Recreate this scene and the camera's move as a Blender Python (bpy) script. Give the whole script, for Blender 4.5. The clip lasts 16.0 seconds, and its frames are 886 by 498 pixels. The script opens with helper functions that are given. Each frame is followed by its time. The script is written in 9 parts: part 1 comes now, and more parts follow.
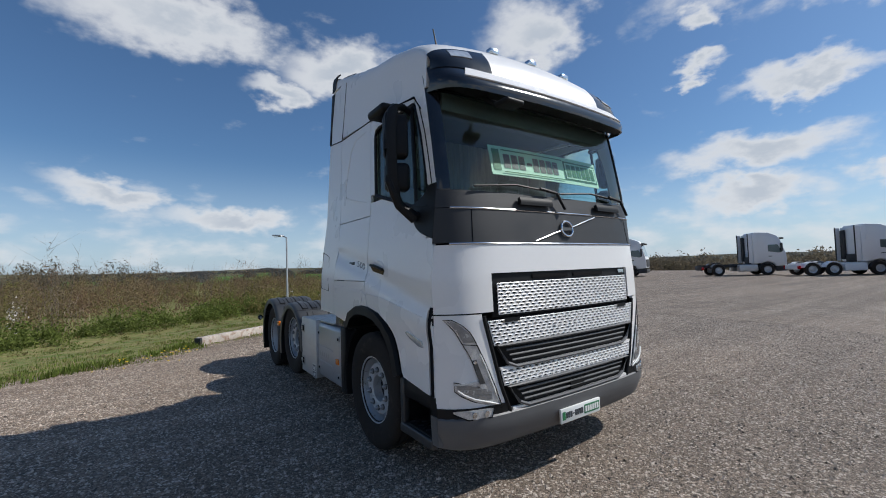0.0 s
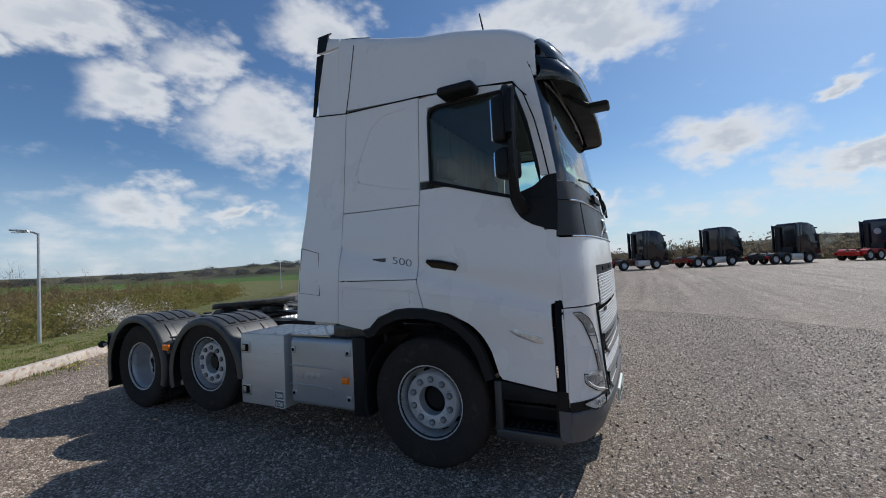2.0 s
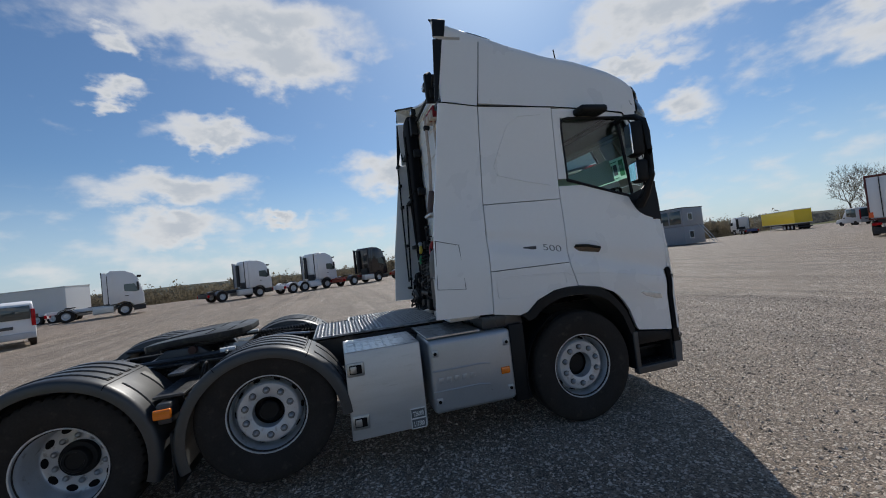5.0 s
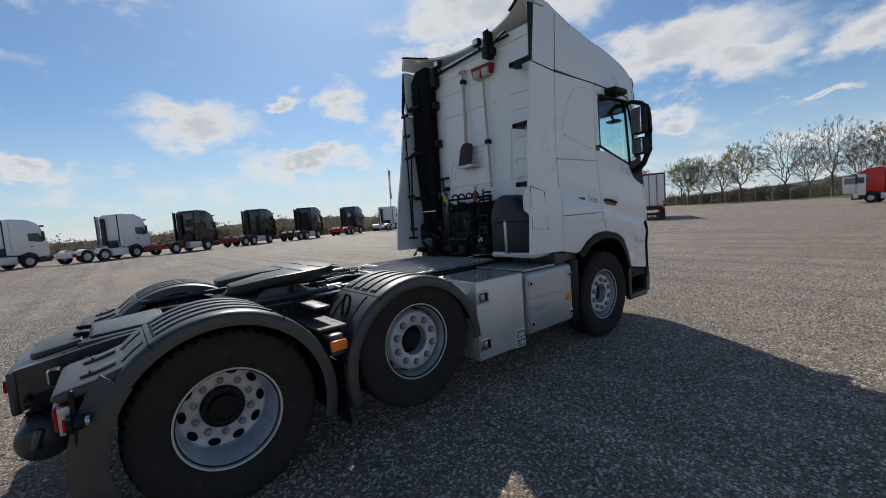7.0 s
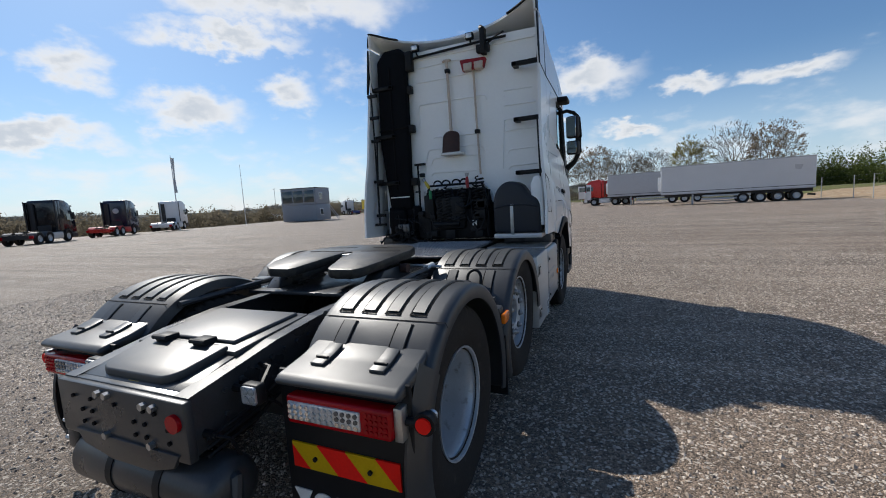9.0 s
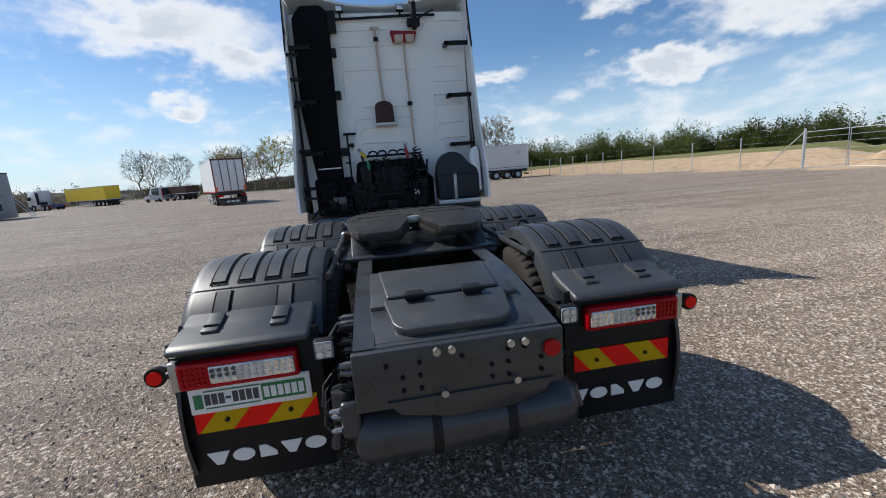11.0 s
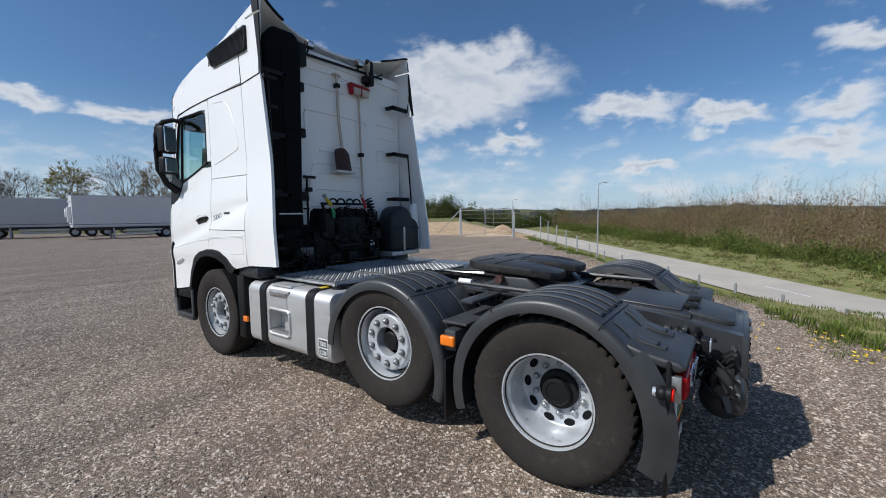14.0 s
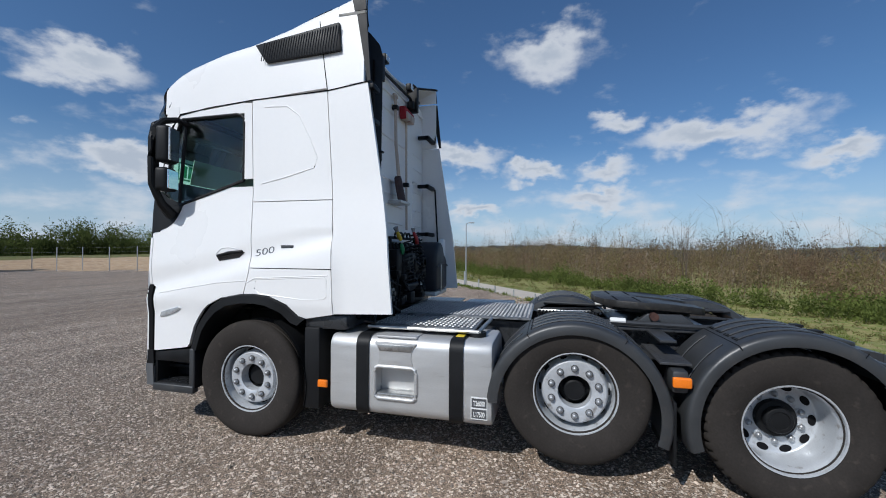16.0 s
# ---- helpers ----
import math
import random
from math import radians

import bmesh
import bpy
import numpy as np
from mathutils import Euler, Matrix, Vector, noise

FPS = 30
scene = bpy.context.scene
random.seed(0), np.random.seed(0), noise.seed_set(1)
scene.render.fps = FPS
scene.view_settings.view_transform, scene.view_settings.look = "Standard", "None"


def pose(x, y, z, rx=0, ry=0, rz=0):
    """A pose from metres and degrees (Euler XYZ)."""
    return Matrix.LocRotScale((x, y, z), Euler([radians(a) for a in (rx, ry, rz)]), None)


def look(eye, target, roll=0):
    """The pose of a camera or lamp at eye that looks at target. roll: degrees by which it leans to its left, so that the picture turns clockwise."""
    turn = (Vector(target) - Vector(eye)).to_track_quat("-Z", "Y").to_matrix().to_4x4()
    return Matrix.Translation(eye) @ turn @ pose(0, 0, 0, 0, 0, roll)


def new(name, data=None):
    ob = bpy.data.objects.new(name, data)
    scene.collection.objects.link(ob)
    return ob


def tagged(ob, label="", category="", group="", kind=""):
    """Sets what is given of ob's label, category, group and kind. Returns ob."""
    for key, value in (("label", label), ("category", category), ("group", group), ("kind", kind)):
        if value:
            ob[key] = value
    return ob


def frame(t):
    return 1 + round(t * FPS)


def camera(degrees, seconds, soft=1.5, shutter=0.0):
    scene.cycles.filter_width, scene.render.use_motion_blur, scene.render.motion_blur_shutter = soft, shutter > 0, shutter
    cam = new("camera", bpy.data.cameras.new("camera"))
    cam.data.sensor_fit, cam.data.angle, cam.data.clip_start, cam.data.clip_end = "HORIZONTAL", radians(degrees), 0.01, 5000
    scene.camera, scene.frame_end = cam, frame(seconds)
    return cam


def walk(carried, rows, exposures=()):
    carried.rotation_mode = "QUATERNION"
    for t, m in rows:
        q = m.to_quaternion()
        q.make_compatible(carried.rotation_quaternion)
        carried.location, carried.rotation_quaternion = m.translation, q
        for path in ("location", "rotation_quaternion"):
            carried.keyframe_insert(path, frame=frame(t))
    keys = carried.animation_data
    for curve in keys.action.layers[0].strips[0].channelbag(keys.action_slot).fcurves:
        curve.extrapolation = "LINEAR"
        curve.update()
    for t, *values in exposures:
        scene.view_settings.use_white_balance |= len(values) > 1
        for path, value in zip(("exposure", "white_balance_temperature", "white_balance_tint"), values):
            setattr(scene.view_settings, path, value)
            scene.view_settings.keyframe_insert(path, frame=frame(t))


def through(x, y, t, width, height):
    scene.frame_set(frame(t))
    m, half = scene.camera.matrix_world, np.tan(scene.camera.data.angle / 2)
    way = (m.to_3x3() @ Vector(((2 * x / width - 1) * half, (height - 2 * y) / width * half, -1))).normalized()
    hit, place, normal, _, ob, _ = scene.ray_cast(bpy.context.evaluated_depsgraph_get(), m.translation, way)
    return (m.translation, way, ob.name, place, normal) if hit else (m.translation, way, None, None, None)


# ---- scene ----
cam = camera(95.0, 16.0, soft=1.0)
PATH = [
    (0, (2.732, 3.44, 1.59), (1.6, 1.794, 1.678), -1.8),
    (0.5, (3.104, 3.067, 1.586), (1.779, 1.571, 1.668), -2.1),
    (1, (3.41, 2.602, 1.584), (1.903, 1.289, 1.665), -2.4),
    (1.5, (3.755, 2.114, 1.606), (2.089, 1.01, 1.681), -2.5),
    (2, (4.017, 1.593, 1.601), (2.225, 0.707, 1.671), -2.7),
    (2.5, (4.287, 1.036, 1.589), (2.403, 0.368, 1.66), -2.8),
    (3, (4.462, 0.444, 1.617), (2.511, 0.005, 1.673), -3.3),
    (3.2, (4.513, 0.211, 1.609), (2.546, -0.141, 1.675), -3.5),
    (5.3, (4.551, -2.517, 1.64), (2.667, -1.845, 1.666), -6.5),
    (5.5, (4.518, -2.761, 1.637), (2.672, -1.993, 1.645), -6.3),
    (6, (4.293, -3.344, 1.613), (2.547, -2.369, 1.578), -5.7),
    (6.5, (4.031, -3.929, 1.587), (2.38, -2.802, 1.498), -4.9),
    (7, (3.729, -4.47, 1.573), (2.175, -3.223, 1.412), -4.3),
    (7.5, (3.348, -4.952, 1.538), (1.907, -3.586, 1.298), -3.9),
    (8, (2.894, -5.349, 1.495), (1.6, -3.856, 1.183), -3.6),
    (8.5, (2.384, -5.67, 1.486), (1.302, -4.027, 1.127), -3.2),
    (9, (1.916, -5.947, 1.558), (1.126, -4.124, 1.327), -3.5),
    (9.2, (1.713, -6.022, 1.594), (1.056, -4.138, 1.457), -3.7),
    (11.3, (-0.621, -6.516, 1.535), (-0.159, -4.616, 1.114), -4.3),
    (11.5, (-0.858, -6.501, 1.543), (-0.281, -4.636, 1.11), -4.2),
    (12, (-1.431, -6.422, 1.545), (-0.575, -4.668, 1.112), -3.6),
    (12.5, (-1.97, -6.162, 1.565), (-0.868, -4.539, 1.179), -2.7),
    (13, (-2.515, -5.843, 1.594), (-1.208, -4.363, 1.276), -1.9),
    (13.5, (-2.96, -5.411, 1.607), (-1.488, -4.079, 1.364), -1.2),
    (14, (-3.395, -4.961, 1.624), (-1.789, -3.78, 1.456), -0.6),
    (14.5, (-3.701, -4.398, 1.621), (-1.988, -3.369, 1.532), -0.1),
    (15, (-3.96, -3.809, 1.669), (-2.162, -2.934, 1.643), 0.2),
    (15.5, (-4.1, -3.189, 1.678), (-2.228, -2.485, 1.698), 0.2),
    (16, (-4.21, -2.545, 1.642), (-2.273, -2.044, 1.649), 0.3),
]
walk(cam, [(t, look(e, g, r)) for t, e, g, r in PATH],
     [(0, 0.10, 6350, 10), (3, 0.12, 6400, 10), (5.5, 0.03, 6600, 10), (7, 0.12, 6700, 10), (9, 0.34, 6550, 10), (11.5, 0.46, 6450, 10), (12.5, 0.44, 6400, 10),
      (13.5, 0.16, 6250, 10), (15, 0.02, 6100, 10), (16, -0.05, 6050, 10)])

# world: blue spring sky with scattered cumulus, one sun ahead and to the left of the truck
SUN_AZ, SUN_EL = radians(62.7), radians(44.3)   # azimuth runs from +y towards -x
SUN_WAY = Vector((-math.sin(SUN_AZ) * math.cos(SUN_EL), math.cos(SUN_AZ) * math.cos(SUN_EL), math.sin(SUN_EL)))

CLOUDS_EAST = [  # azimuth, elevation, half width, half height in degrees
    (179, 28.5, 11.5, 3.2), (160, 26.2, 6.1, 2.9), (167, 22.7, 3.9, 1.6), (132, 29.5, 5.4, 3.7), (112, 27.5, 2.0, 1.4), (112, 22.3, 2.1, 1.1),
    (102, 18.1, 6.2, 1.5), (108, 11.6, 8.4, 2.1), (108, 7.3, 5.0, 1.8), (-175, 9.0, 5.2, 1.7), (173, 7.0, 7.5, 1.8), (154, 20.5, 3.5, 3.1),
    (146, 24.2, 5.3, 3.1), (139, 18.1, 8.1, 4.2), (131, 14.3, 5.4, 2.0), (153, 8.1, 4.7, 2.2), (143, 7.6, 3.8, 1.2)]
CLOUDS_SUNWARD = [
    (98, 30.3, 14.4, 3.0), (81, 13.1, 6.1, 2.6), (71, 15.9, 2.4, 1.0), (64, 16.1, 2.9, 2.0), (68, 8.6, 8.4, 1.3), (95, 27.1, 9.1, 2.9),
    (96, 8.0, 3.7, 0.9), (42, 25.6, 12.6, 3.6), (22, 17.0, 11.7, 3.0), (21, 9.9, 2.7, 1.4), (53, 12.7, 5.5, 2.1), (42, 15.0, 3.2, 2.4),
    (48, 20.6, 7.6, 1.4), (4, 14.8, 6.1, 2.4), (-2, 7.6, 3.0, 0.9), (-9, 11.6, 2.8, 1.1), (14, 14.7, 5.3, 2.8)]
CLOUDS_NORTH = [
    (8, 9.2, 2.3, 0.7), (-51, 14.4, 11.5, 2.6), (-38, 10.0, 7.7, 1.5), (-63, 9.5, 4.2, 1.5), (-17, 11.2, 3.5, 1.2), (-78, 12.7, 5.7, 1.6),
    (-88, 10.8, 3.7, 1.1), (-97, 10.5, 4.0, 1.5), (-96, 6.9, 6.5, 1.5), (-80, 5.4, 3.8, 1.0), (-99, 16.9, 3.3, 1.5), (-90, 25.3, 6.1, 3.2),
    (-109, 13.8, 8.1, 2.0), (-57, 17.5, 12.0, 3.4), (-34, 19.0, 4.7, 2.0), (-120, 10.3, 3.7, 1.2)]


def make_world():
    w = bpy.data.worlds.new("sky")
    scene.world = w
    w.use_nodes = True
    nt = w.node_tree
    N, L = nt.nodes, nt.links
    N.clear()
    out, bg = N.new("ShaderNodeOutputWorld"), N.new("ShaderNodeBackground")
    L.new(bg.outputs[0], out.inputs[0])
    sky = N.new("ShaderNodeTexSky")
    sky.sky_type, sky.sun_disc = "NISHITA", False
    sky.sun_elevation, sky.sun_rotation = SUN_EL, -SUN_AZ
    sky.air_density, sky.dust_density, sky.ozone_density = 1.0, 0.7, 3.0
    scale = N.new("ShaderNodeVectorMath"); scale.operation = "SCALE"
    scale.inputs[3].default_value = SKY
    tint = N.new("ShaderNodeVectorMath"); tint.operation = "MULTIPLY"
    tint.inputs[1].default_value = (0.75, 0.96, 1.12)
    L.new(sky.outputs[0], tint.inputs[0]); L.new(tint.outputs[0], scale.inputs[0])
    geo = N.new("ShaderNodeTexCoord")
    way = geo.outputs["Generated"]

    def vec(op, a, b):
        n = N.new("ShaderNodeVectorMath"); n.operation = op
        for i, s in enumerate((a, b)):
            if isinstance(s, (tuple, Vector)):
                n.inputs[i].default_value = s
            elif isinstance(s, float):
                n.inputs[3].default_value = s
            else:
                L.new(s, n.inputs[i])
        return n

    def mth(op, a, b=0.0):
        n = N.new("ShaderNodeMath"); n.operation = op
        for i, s in enumerate((a, b)):
            if isinstance(s, (int, float)):
                n.inputs[i].default_value = s
            else:
                L.new(s, n.inputs[i])
        return n.outputs[0]

    def fog(scl, detail, src):
        n = N.new("ShaderNodeTexNoise")
        n.inputs["Scale"].default_value, n.inputs["Detail"].default_value = scl, detail
        n.inputs["Roughness"].default_value = 0.52
        L.new(src, n.inputs["Vector"])
        return n
    stretched = vec("MULTIPLY", way, (1, 1, 1.8)).outputs[0]
    soft, fine = fog(8.0, 6, stretched), fog(30.0, 5, stretched)
    a = vec("SCALE", vec("SUBTRACT", soft.outputs["Color"], (0.5, 0.5, 0.5)).outputs[0], 0.15).outputs[0]
    b = vec("SCALE", vec("SUBTRACT", fine.outputs["Color"], (0.5, 0.5, 0.5)).outputs[0], 0.045).outputs[0]
    bent = vec("ADD", vec("ADD", way, a).outputs[0], b).outputs[0]
    best = None
    for az, el, hw, hh in CLOUDS_EAST + CLOUDS_SUNWARD + CLOUDS_NORTH:
        az, el = radians(az), radians(el)
        c = Vector((-math.sin(az) * math.cos(el), math.cos(az) * math.cos(el), math.sin(el)))
        e1 = Vector((-math.cos(az), -math.sin(az), 0))
        e2 = c.cross(e1)
        m = N.new("ShaderNodeMapping"); m.vector_type = "TEXTURE"
        m.inputs["Location"].default_value = c
        m.inputs["Rotation"].default_value = Matrix((c, e1, e2)).transposed().to_euler()
        m.inputs["Scale"].default_value = (1, radians(hw) * 1.5, radians(hh) * 1.62)
        L.new(bent, m.inputs[0])
        d = mth("SUBTRACT", 1.0, vec("LENGTH", m.outputs[0], (0, 0, 0)).outputs["Value"])
        best = d if best is None else mth("MAXIMUM", best, d)
    wisp = mth("MULTIPLY", mth("SUBTRACT", soft.outputs[0], 0.5), 0.85)
    dens = mth("ADD", mth("ADD", best, wisp), mth("MULTIPLY", mth("SUBTRACT", fine.outputs[0], 0.5), 0.42))
    ramp = N.new("ShaderNodeMapRange"); ramp.interpolation_type = "SMOOTHSTEP"
    ramp.inputs[1].default_value, ramp.inputs[2].default_value, ramp.inputs[4].default_value = 0.10, 0.74, 0.96
    L.new(dens, ramp.inputs[0])
    # banks of far low cloud over the horizon
    sep = N.new("ShaderNodeSeparateXYZ"); L.new(way, sep.inputs[0])
    flat = vec("MULTIPLY", way, (1.0, 1.0, 2.3)).outputs[0]
    far = fog(12.0, 6, flat)
    band = N.new("ShaderNodeMapRange"); band.interpolation_type = "SMOOTHSTEP"
    band.inputs[1].default_value, band.inputs[2].default_value, band.inputs[3].default_value, band.inputs[4].default_value = 0.06, 0.27, 0.11, -0.13
    L.new(sep.outputs[2], band.inputs[0])
    farm = N.new("ShaderNodeMapRange"); farm.interpolation_type = "SMOOTHSTEP"
    farm.inputs[1].default_value, farm.inputs[2].default_value, farm.inputs[4].default_value = 0.50, 0.86, 0.72
    L.new(mth("ADD", far.outputs[0], band.outputs[0]), farm.inputs[0])
    mask = mth("MAXIMUM", ramp.outputs[0], farm.outputs[0])
    # pale haze low down
    haze = N.new("ShaderNodeMapRange"); haze.interpolation_type = "SMOOTHSTEP"
    haze.inputs[1].default_value, haze.inputs[2].default_value, haze.inputs[3].default_value, haze.inputs[4].default_value = -0.02, 0.26, 0.60, 0.0
    L.new(sep.outputs[2], haze.inputs[0])
    pale = N.new("ShaderNodeMix"); pale.data_type = "RGBA"
    L.new(haze.outputs[0], pale.inputs[0]); L.new(scale.outputs[0], pale.inputs[6]); pale.inputs[7].default_value = (0.53, 0.645, 0.775, 1)
    # thick parts are a soft grey, their thin rims white
    thick = N.new("ShaderNodeMapRange"); thick.interpolation_type = "SMOOTHSTEP"
    thick.inputs[1].default_value, thick.inputs[2].default_value = 0.48, 1.02
    L.new(dens, thick.inputs[0])
    cloud = N.new("ShaderNodeMix"); cloud.data_type = "RGBA"
    L.new(thick.outputs[0], cloud.inputs[0])
    cloud.inputs[6].default_value = (0.965 * CLOUD, 0.98 * CLOUD, CLOUD, 1)
    cloud.inputs[7].default_value = (0.66 * CLOUD, 0.72 * CLOUD, 0.80 * CLOUD, 1)
    mix = N.new("ShaderNodeMix"); mix.data_type = "RGBA"
    L.new(mask, mix.inputs[0]); L.new(pale.outputs[2], mix.inputs[6]); L.new(cloud.outputs[2], mix.inputs[7])
    L.new(mix.outputs[2], bg.inputs[0])
    bg.inputs[1].default_value = 1.0


SKY, CLOUD = 0.077, 0.71
make_world()
sun = bpy.data.lights.new("sun", "SUN")
sun.energy, sun.angle, sun.color = 3.9, radians(0.53), (1.0, 0.96, 0.895)
new("sun", sun).matrix_world = look(SUN_WAY * 50, (0, 0, 0))

# materials
def shader(name, base, rough=0.5, metal=0.0, var=0.12, scale=6.0, fine=90.0, bump=0.0, dirt=None, dirt_amount=0.0, coat=0.0, island=0.0, spec=0.5, stretch=(1, 1, 1)):
    """A worn surface: base colour with broad and fine variation, an uneven gloss, relief and a second colour of dirt in patches."""
    m = bpy.data.materials.new(name)
    m.use_nodes = True
    nt = m.node_tree
    N, L = nt.nodes, nt.links
    p = N["Principled BSDF"]
    p.inputs["Metallic"].default_value = metal
    p.inputs["Specular IOR Level"].default_value = spec
    p.inputs["Coat Weight"].default_value = coat
    p.inputs["Coat Roughness"].default_value = 0.06
    tc = N.new("ShaderNodeTexCoord")
    mp = N.new("ShaderNodeMapping"); mp.inputs["Scale"].default_value = stretch
    L.new(tc.outputs["Object"], mp.inputs[0])

    def noise_tex(s, d):
        n = N.new("ShaderNodeTexNoise")
        n.inputs["Scale"].default_value, n.inputs["Detail"].default_value = s, d
        L.new(mp.outputs[0], n.inputs["Vector"])
        return n.outputs[0]

    def ramp(src, lo, hi, a, b):
        n = N.new("ShaderNodeMapRange")
        for i, v in enumerate((lo, hi, a, b)):
            n.inputs[i + 1].default_value = v
        L.new(src, n.inputs[0])
        return n.outputs[0]

    def mix(f, a, b, kind="MIX"):
        n = N.new("ShaderNodeMix"); n.data_type, n.blend_type = "RGBA", kind
        for i, s in ((0, f), (6, a), (7, b)):
            if isinstance(s, (int, float)):
                n.inputs[i].default_value = s
            elif isinstance(s, tuple):
                n.inputs[i].default_value = (*s, 1)
            else:
                L.new(s, n.inputs[i])
        return n.outputs[2]
    broad, grain = noise_tex(scale, 4), noise_tex(fine, 3)
    value = ramp(broad, 0.25, 0.75, 1 - var, 1 + var)
    value2 = ramp(grain, 0.25, 0.75, 1 - var * 0.7, 1 + var * 0.7)
    mul = N.new("ShaderNodeMath"); mul.operation = "MULTIPLY"
    L.new(value, mul.inputs[0]); L.new(value2, mul.inputs[1])
    last = mul.outputs[0]
    if island:
        gi = N.new("ShaderNodeNewGeometry")
        m2 = N.new("ShaderNodeMath"); m2.operation = "MULTIPLY"
        L.new(last, m2.inputs[0]); L.new(ramp(gi.outputs["Random Per Island"], 0, 1, 1 - island, 1 + island), m2.inputs[1])
        last = m2.outputs[0]
    sc = N.new("ShaderNodeVectorMath"); sc.operation = "SCALE"
    sc.inputs[0].default_value = base
    L.new(last, sc.inputs[3])
    col = sc.outputs[0]
    if dirt:
        col = mix(ramp(noise_tex(scale * 2.3, 7), 0.62 - dirt_amount, 0.80 - dirt_amount * 0.6, 0, 1), col, dirt)
    L.new(col, p.inputs["Base Color"])
    L.new(ramp(broad, 0.2, 0.8, max(rough - 0.08, 0.02), min(rough + 0.1, 1)), p.inputs["Roughness"])
    if bump:
        bn = N.new("ShaderNodeBump")
        bn.inputs["Strength"].default_value, bn.inputs["Distance"].default_value = min(bump, 1), 0.004
        L.new(grain, bn.inputs["Height"])
        L.new(bn.outputs[0], p.inputs["Normal"])
    return m


def glass(name, tint, gloss=1.0):
    m = bpy.data.materials.new(name)
    m.use_nodes = True
    N, L = m.node_tree.nodes, m.node_tree.links
    N.clear()
    out, mixs = N.new("ShaderNodeOutputMaterial"), N.new("ShaderNodeMixShader")
    tr, gl, fr = N.new("ShaderNodeBsdfTransparent"), N.new("ShaderNodeBsdfGlossy"), N.new("ShaderNodeFresnel")
    tr.inputs[0].default_value = (*tint, 1)
    gl.inputs["Roughness"].default_value = 0.02
    gl.inputs["Color"].default_value = (gloss, gloss, gloss, 1)
    fr.inputs["IOR"].default_value = 1.55
    L.new(fr.outputs[0], mixs.inputs[0]); L.new(tr.outputs[0], mixs.inputs[1]); L.new(gl.outputs[0], mixs.inputs[2])
    L.new(mixs.outputs[0], out.inputs[0])
    return m


def leafy(name, base, var=0.2, scale=0.3, island=0.25, through=0.45):
    """Leaves and thin shoots: part of the light goes through them."""
    m = shader(name, base, 0.85, var=var, scale=scale, fine=8, island=island, spec=0.15)
    N, L = m.node_tree.nodes, m.node_tree.links
    p, out = N["Principled BSDF"], N["Material Output"]
    tl, mx = N.new("ShaderNodeBsdfTranslucent"), N.new("ShaderNodeMixShader")
    L.new(p.inputs["Base Color"].links[0].from_socket, tl.inputs[0])
    mx.inputs[0].default_value = through
    L.new(p.outputs[0], mx.inputs[1]); L.new(tl.outputs[0], mx.inputs[2])
    L.new(mx.outputs[0], out.inputs[0])
    return m


PAINT = shader("white_lacquer", (0.82, 0.815, 0.80), 0.30, var=0.012, scale=1.2, fine=30, coat=0.3)
PAINT_IN = shader("white_rear_panel", (0.88, 0.88, 0.865), 0.42, var=0.02, scale=1.5, fine=40, dirt=(0.6, 0.585, 0.55), dirt_amount=-0.06)
# black of seams and joints; also stands in for shade in holes and openings
GAP = shader("seam_and_hollow_black", (0.009, 0.009, 0.010), 0.8, var=0.1, spec=0.1)
PLASTIC = shader("black_plastic", (0.010, 0.0105, 0.0115), 0.5, var=0.2, fine=260, bump=0.08, spec=0.22)
SATIN = shader("satin_dark_grey", (0.033, 0.034, 0.036), 0.48, var=0.1, fine=320, bump=0.08, spec=0.35)
GLOSSY = shader("gloss_black", (0.010, 0.010, 0.011), 0.10, var=0.1, coat=0.5)
GREY = shader("grey_bumper_plastic", (0.105, 0.108, 0.112), 0.52, var=0.08, fine=300, bump=0.1)
GUARD = shader("mudguard_plastic", (0.031, 0.033, 0.035), 0.43, var=0.18, scale=4, fine=240, bump=0.08, dirt=(0.050, 0.048, 0.045), dirt_amount=0.05, spec=0.7)
RUBBER = shader("tyre_rubber", (0.033, 0.029, 0.026), 0.85, var=0.16, scale=7, fine=70, bump=0.25, dirt=(0.06, 0.05, 0.042), dirt_amount=0.02, spec=0.15)
RIM = shader("silver_rim", (0.52, 0.54, 0.56), 0.36, metal=0.3, var=0.08, scale=9, fine=120, dirt=(0.22, 0.2, 0.18), dirt_amount=0.02)
STEEL = shader("zinc_steel", (0.45, 0.45, 0.44), 0.38, metal=0.85, var=0.15, scale=14, fine=150)
CAPS = shader("wheel_nut_cap", (0.34, 0.35, 0.36), 0.34, metal=0.6, var=0.15, scale=30, fine=150)
NUT = shader("dull_steel", (0.13, 0.13, 0.13), 0.42, metal=0.7, var=0.2, scale=20, fine=150)
ALU = shader("brushed_aluminium", (0.60, 0.60, 0.59), 0.46, metal=0.6, var=0.06, scale=3, fine=60, dirt=(0.5, 0.49, 0.47), dirt_amount=0.0, stretch=(1, 1, 6))
ALUTREAD = shader("aluminium_tread_plate", (0.52, 0.52, 0.51), 0.34, metal=0.85, var=0.18, scale=6, fine=80, dirt=(0.2, 0.19, 0.18), dirt_amount=0.1)
WALKSTUD = shader("worn_grip_stud", (0.36, 0.36, 0.355), 0.35, metal=0.7, var=0.25, scale=6, fine=80)
WALKTREAD = shader("worn_tread_plate", (0.27, 0.275, 0.28), 0.38, metal=0.6, var=0.3, scale=5, fine=80, dirt=(0.06, 0.06, 0.06), dirt_amount=0.12)
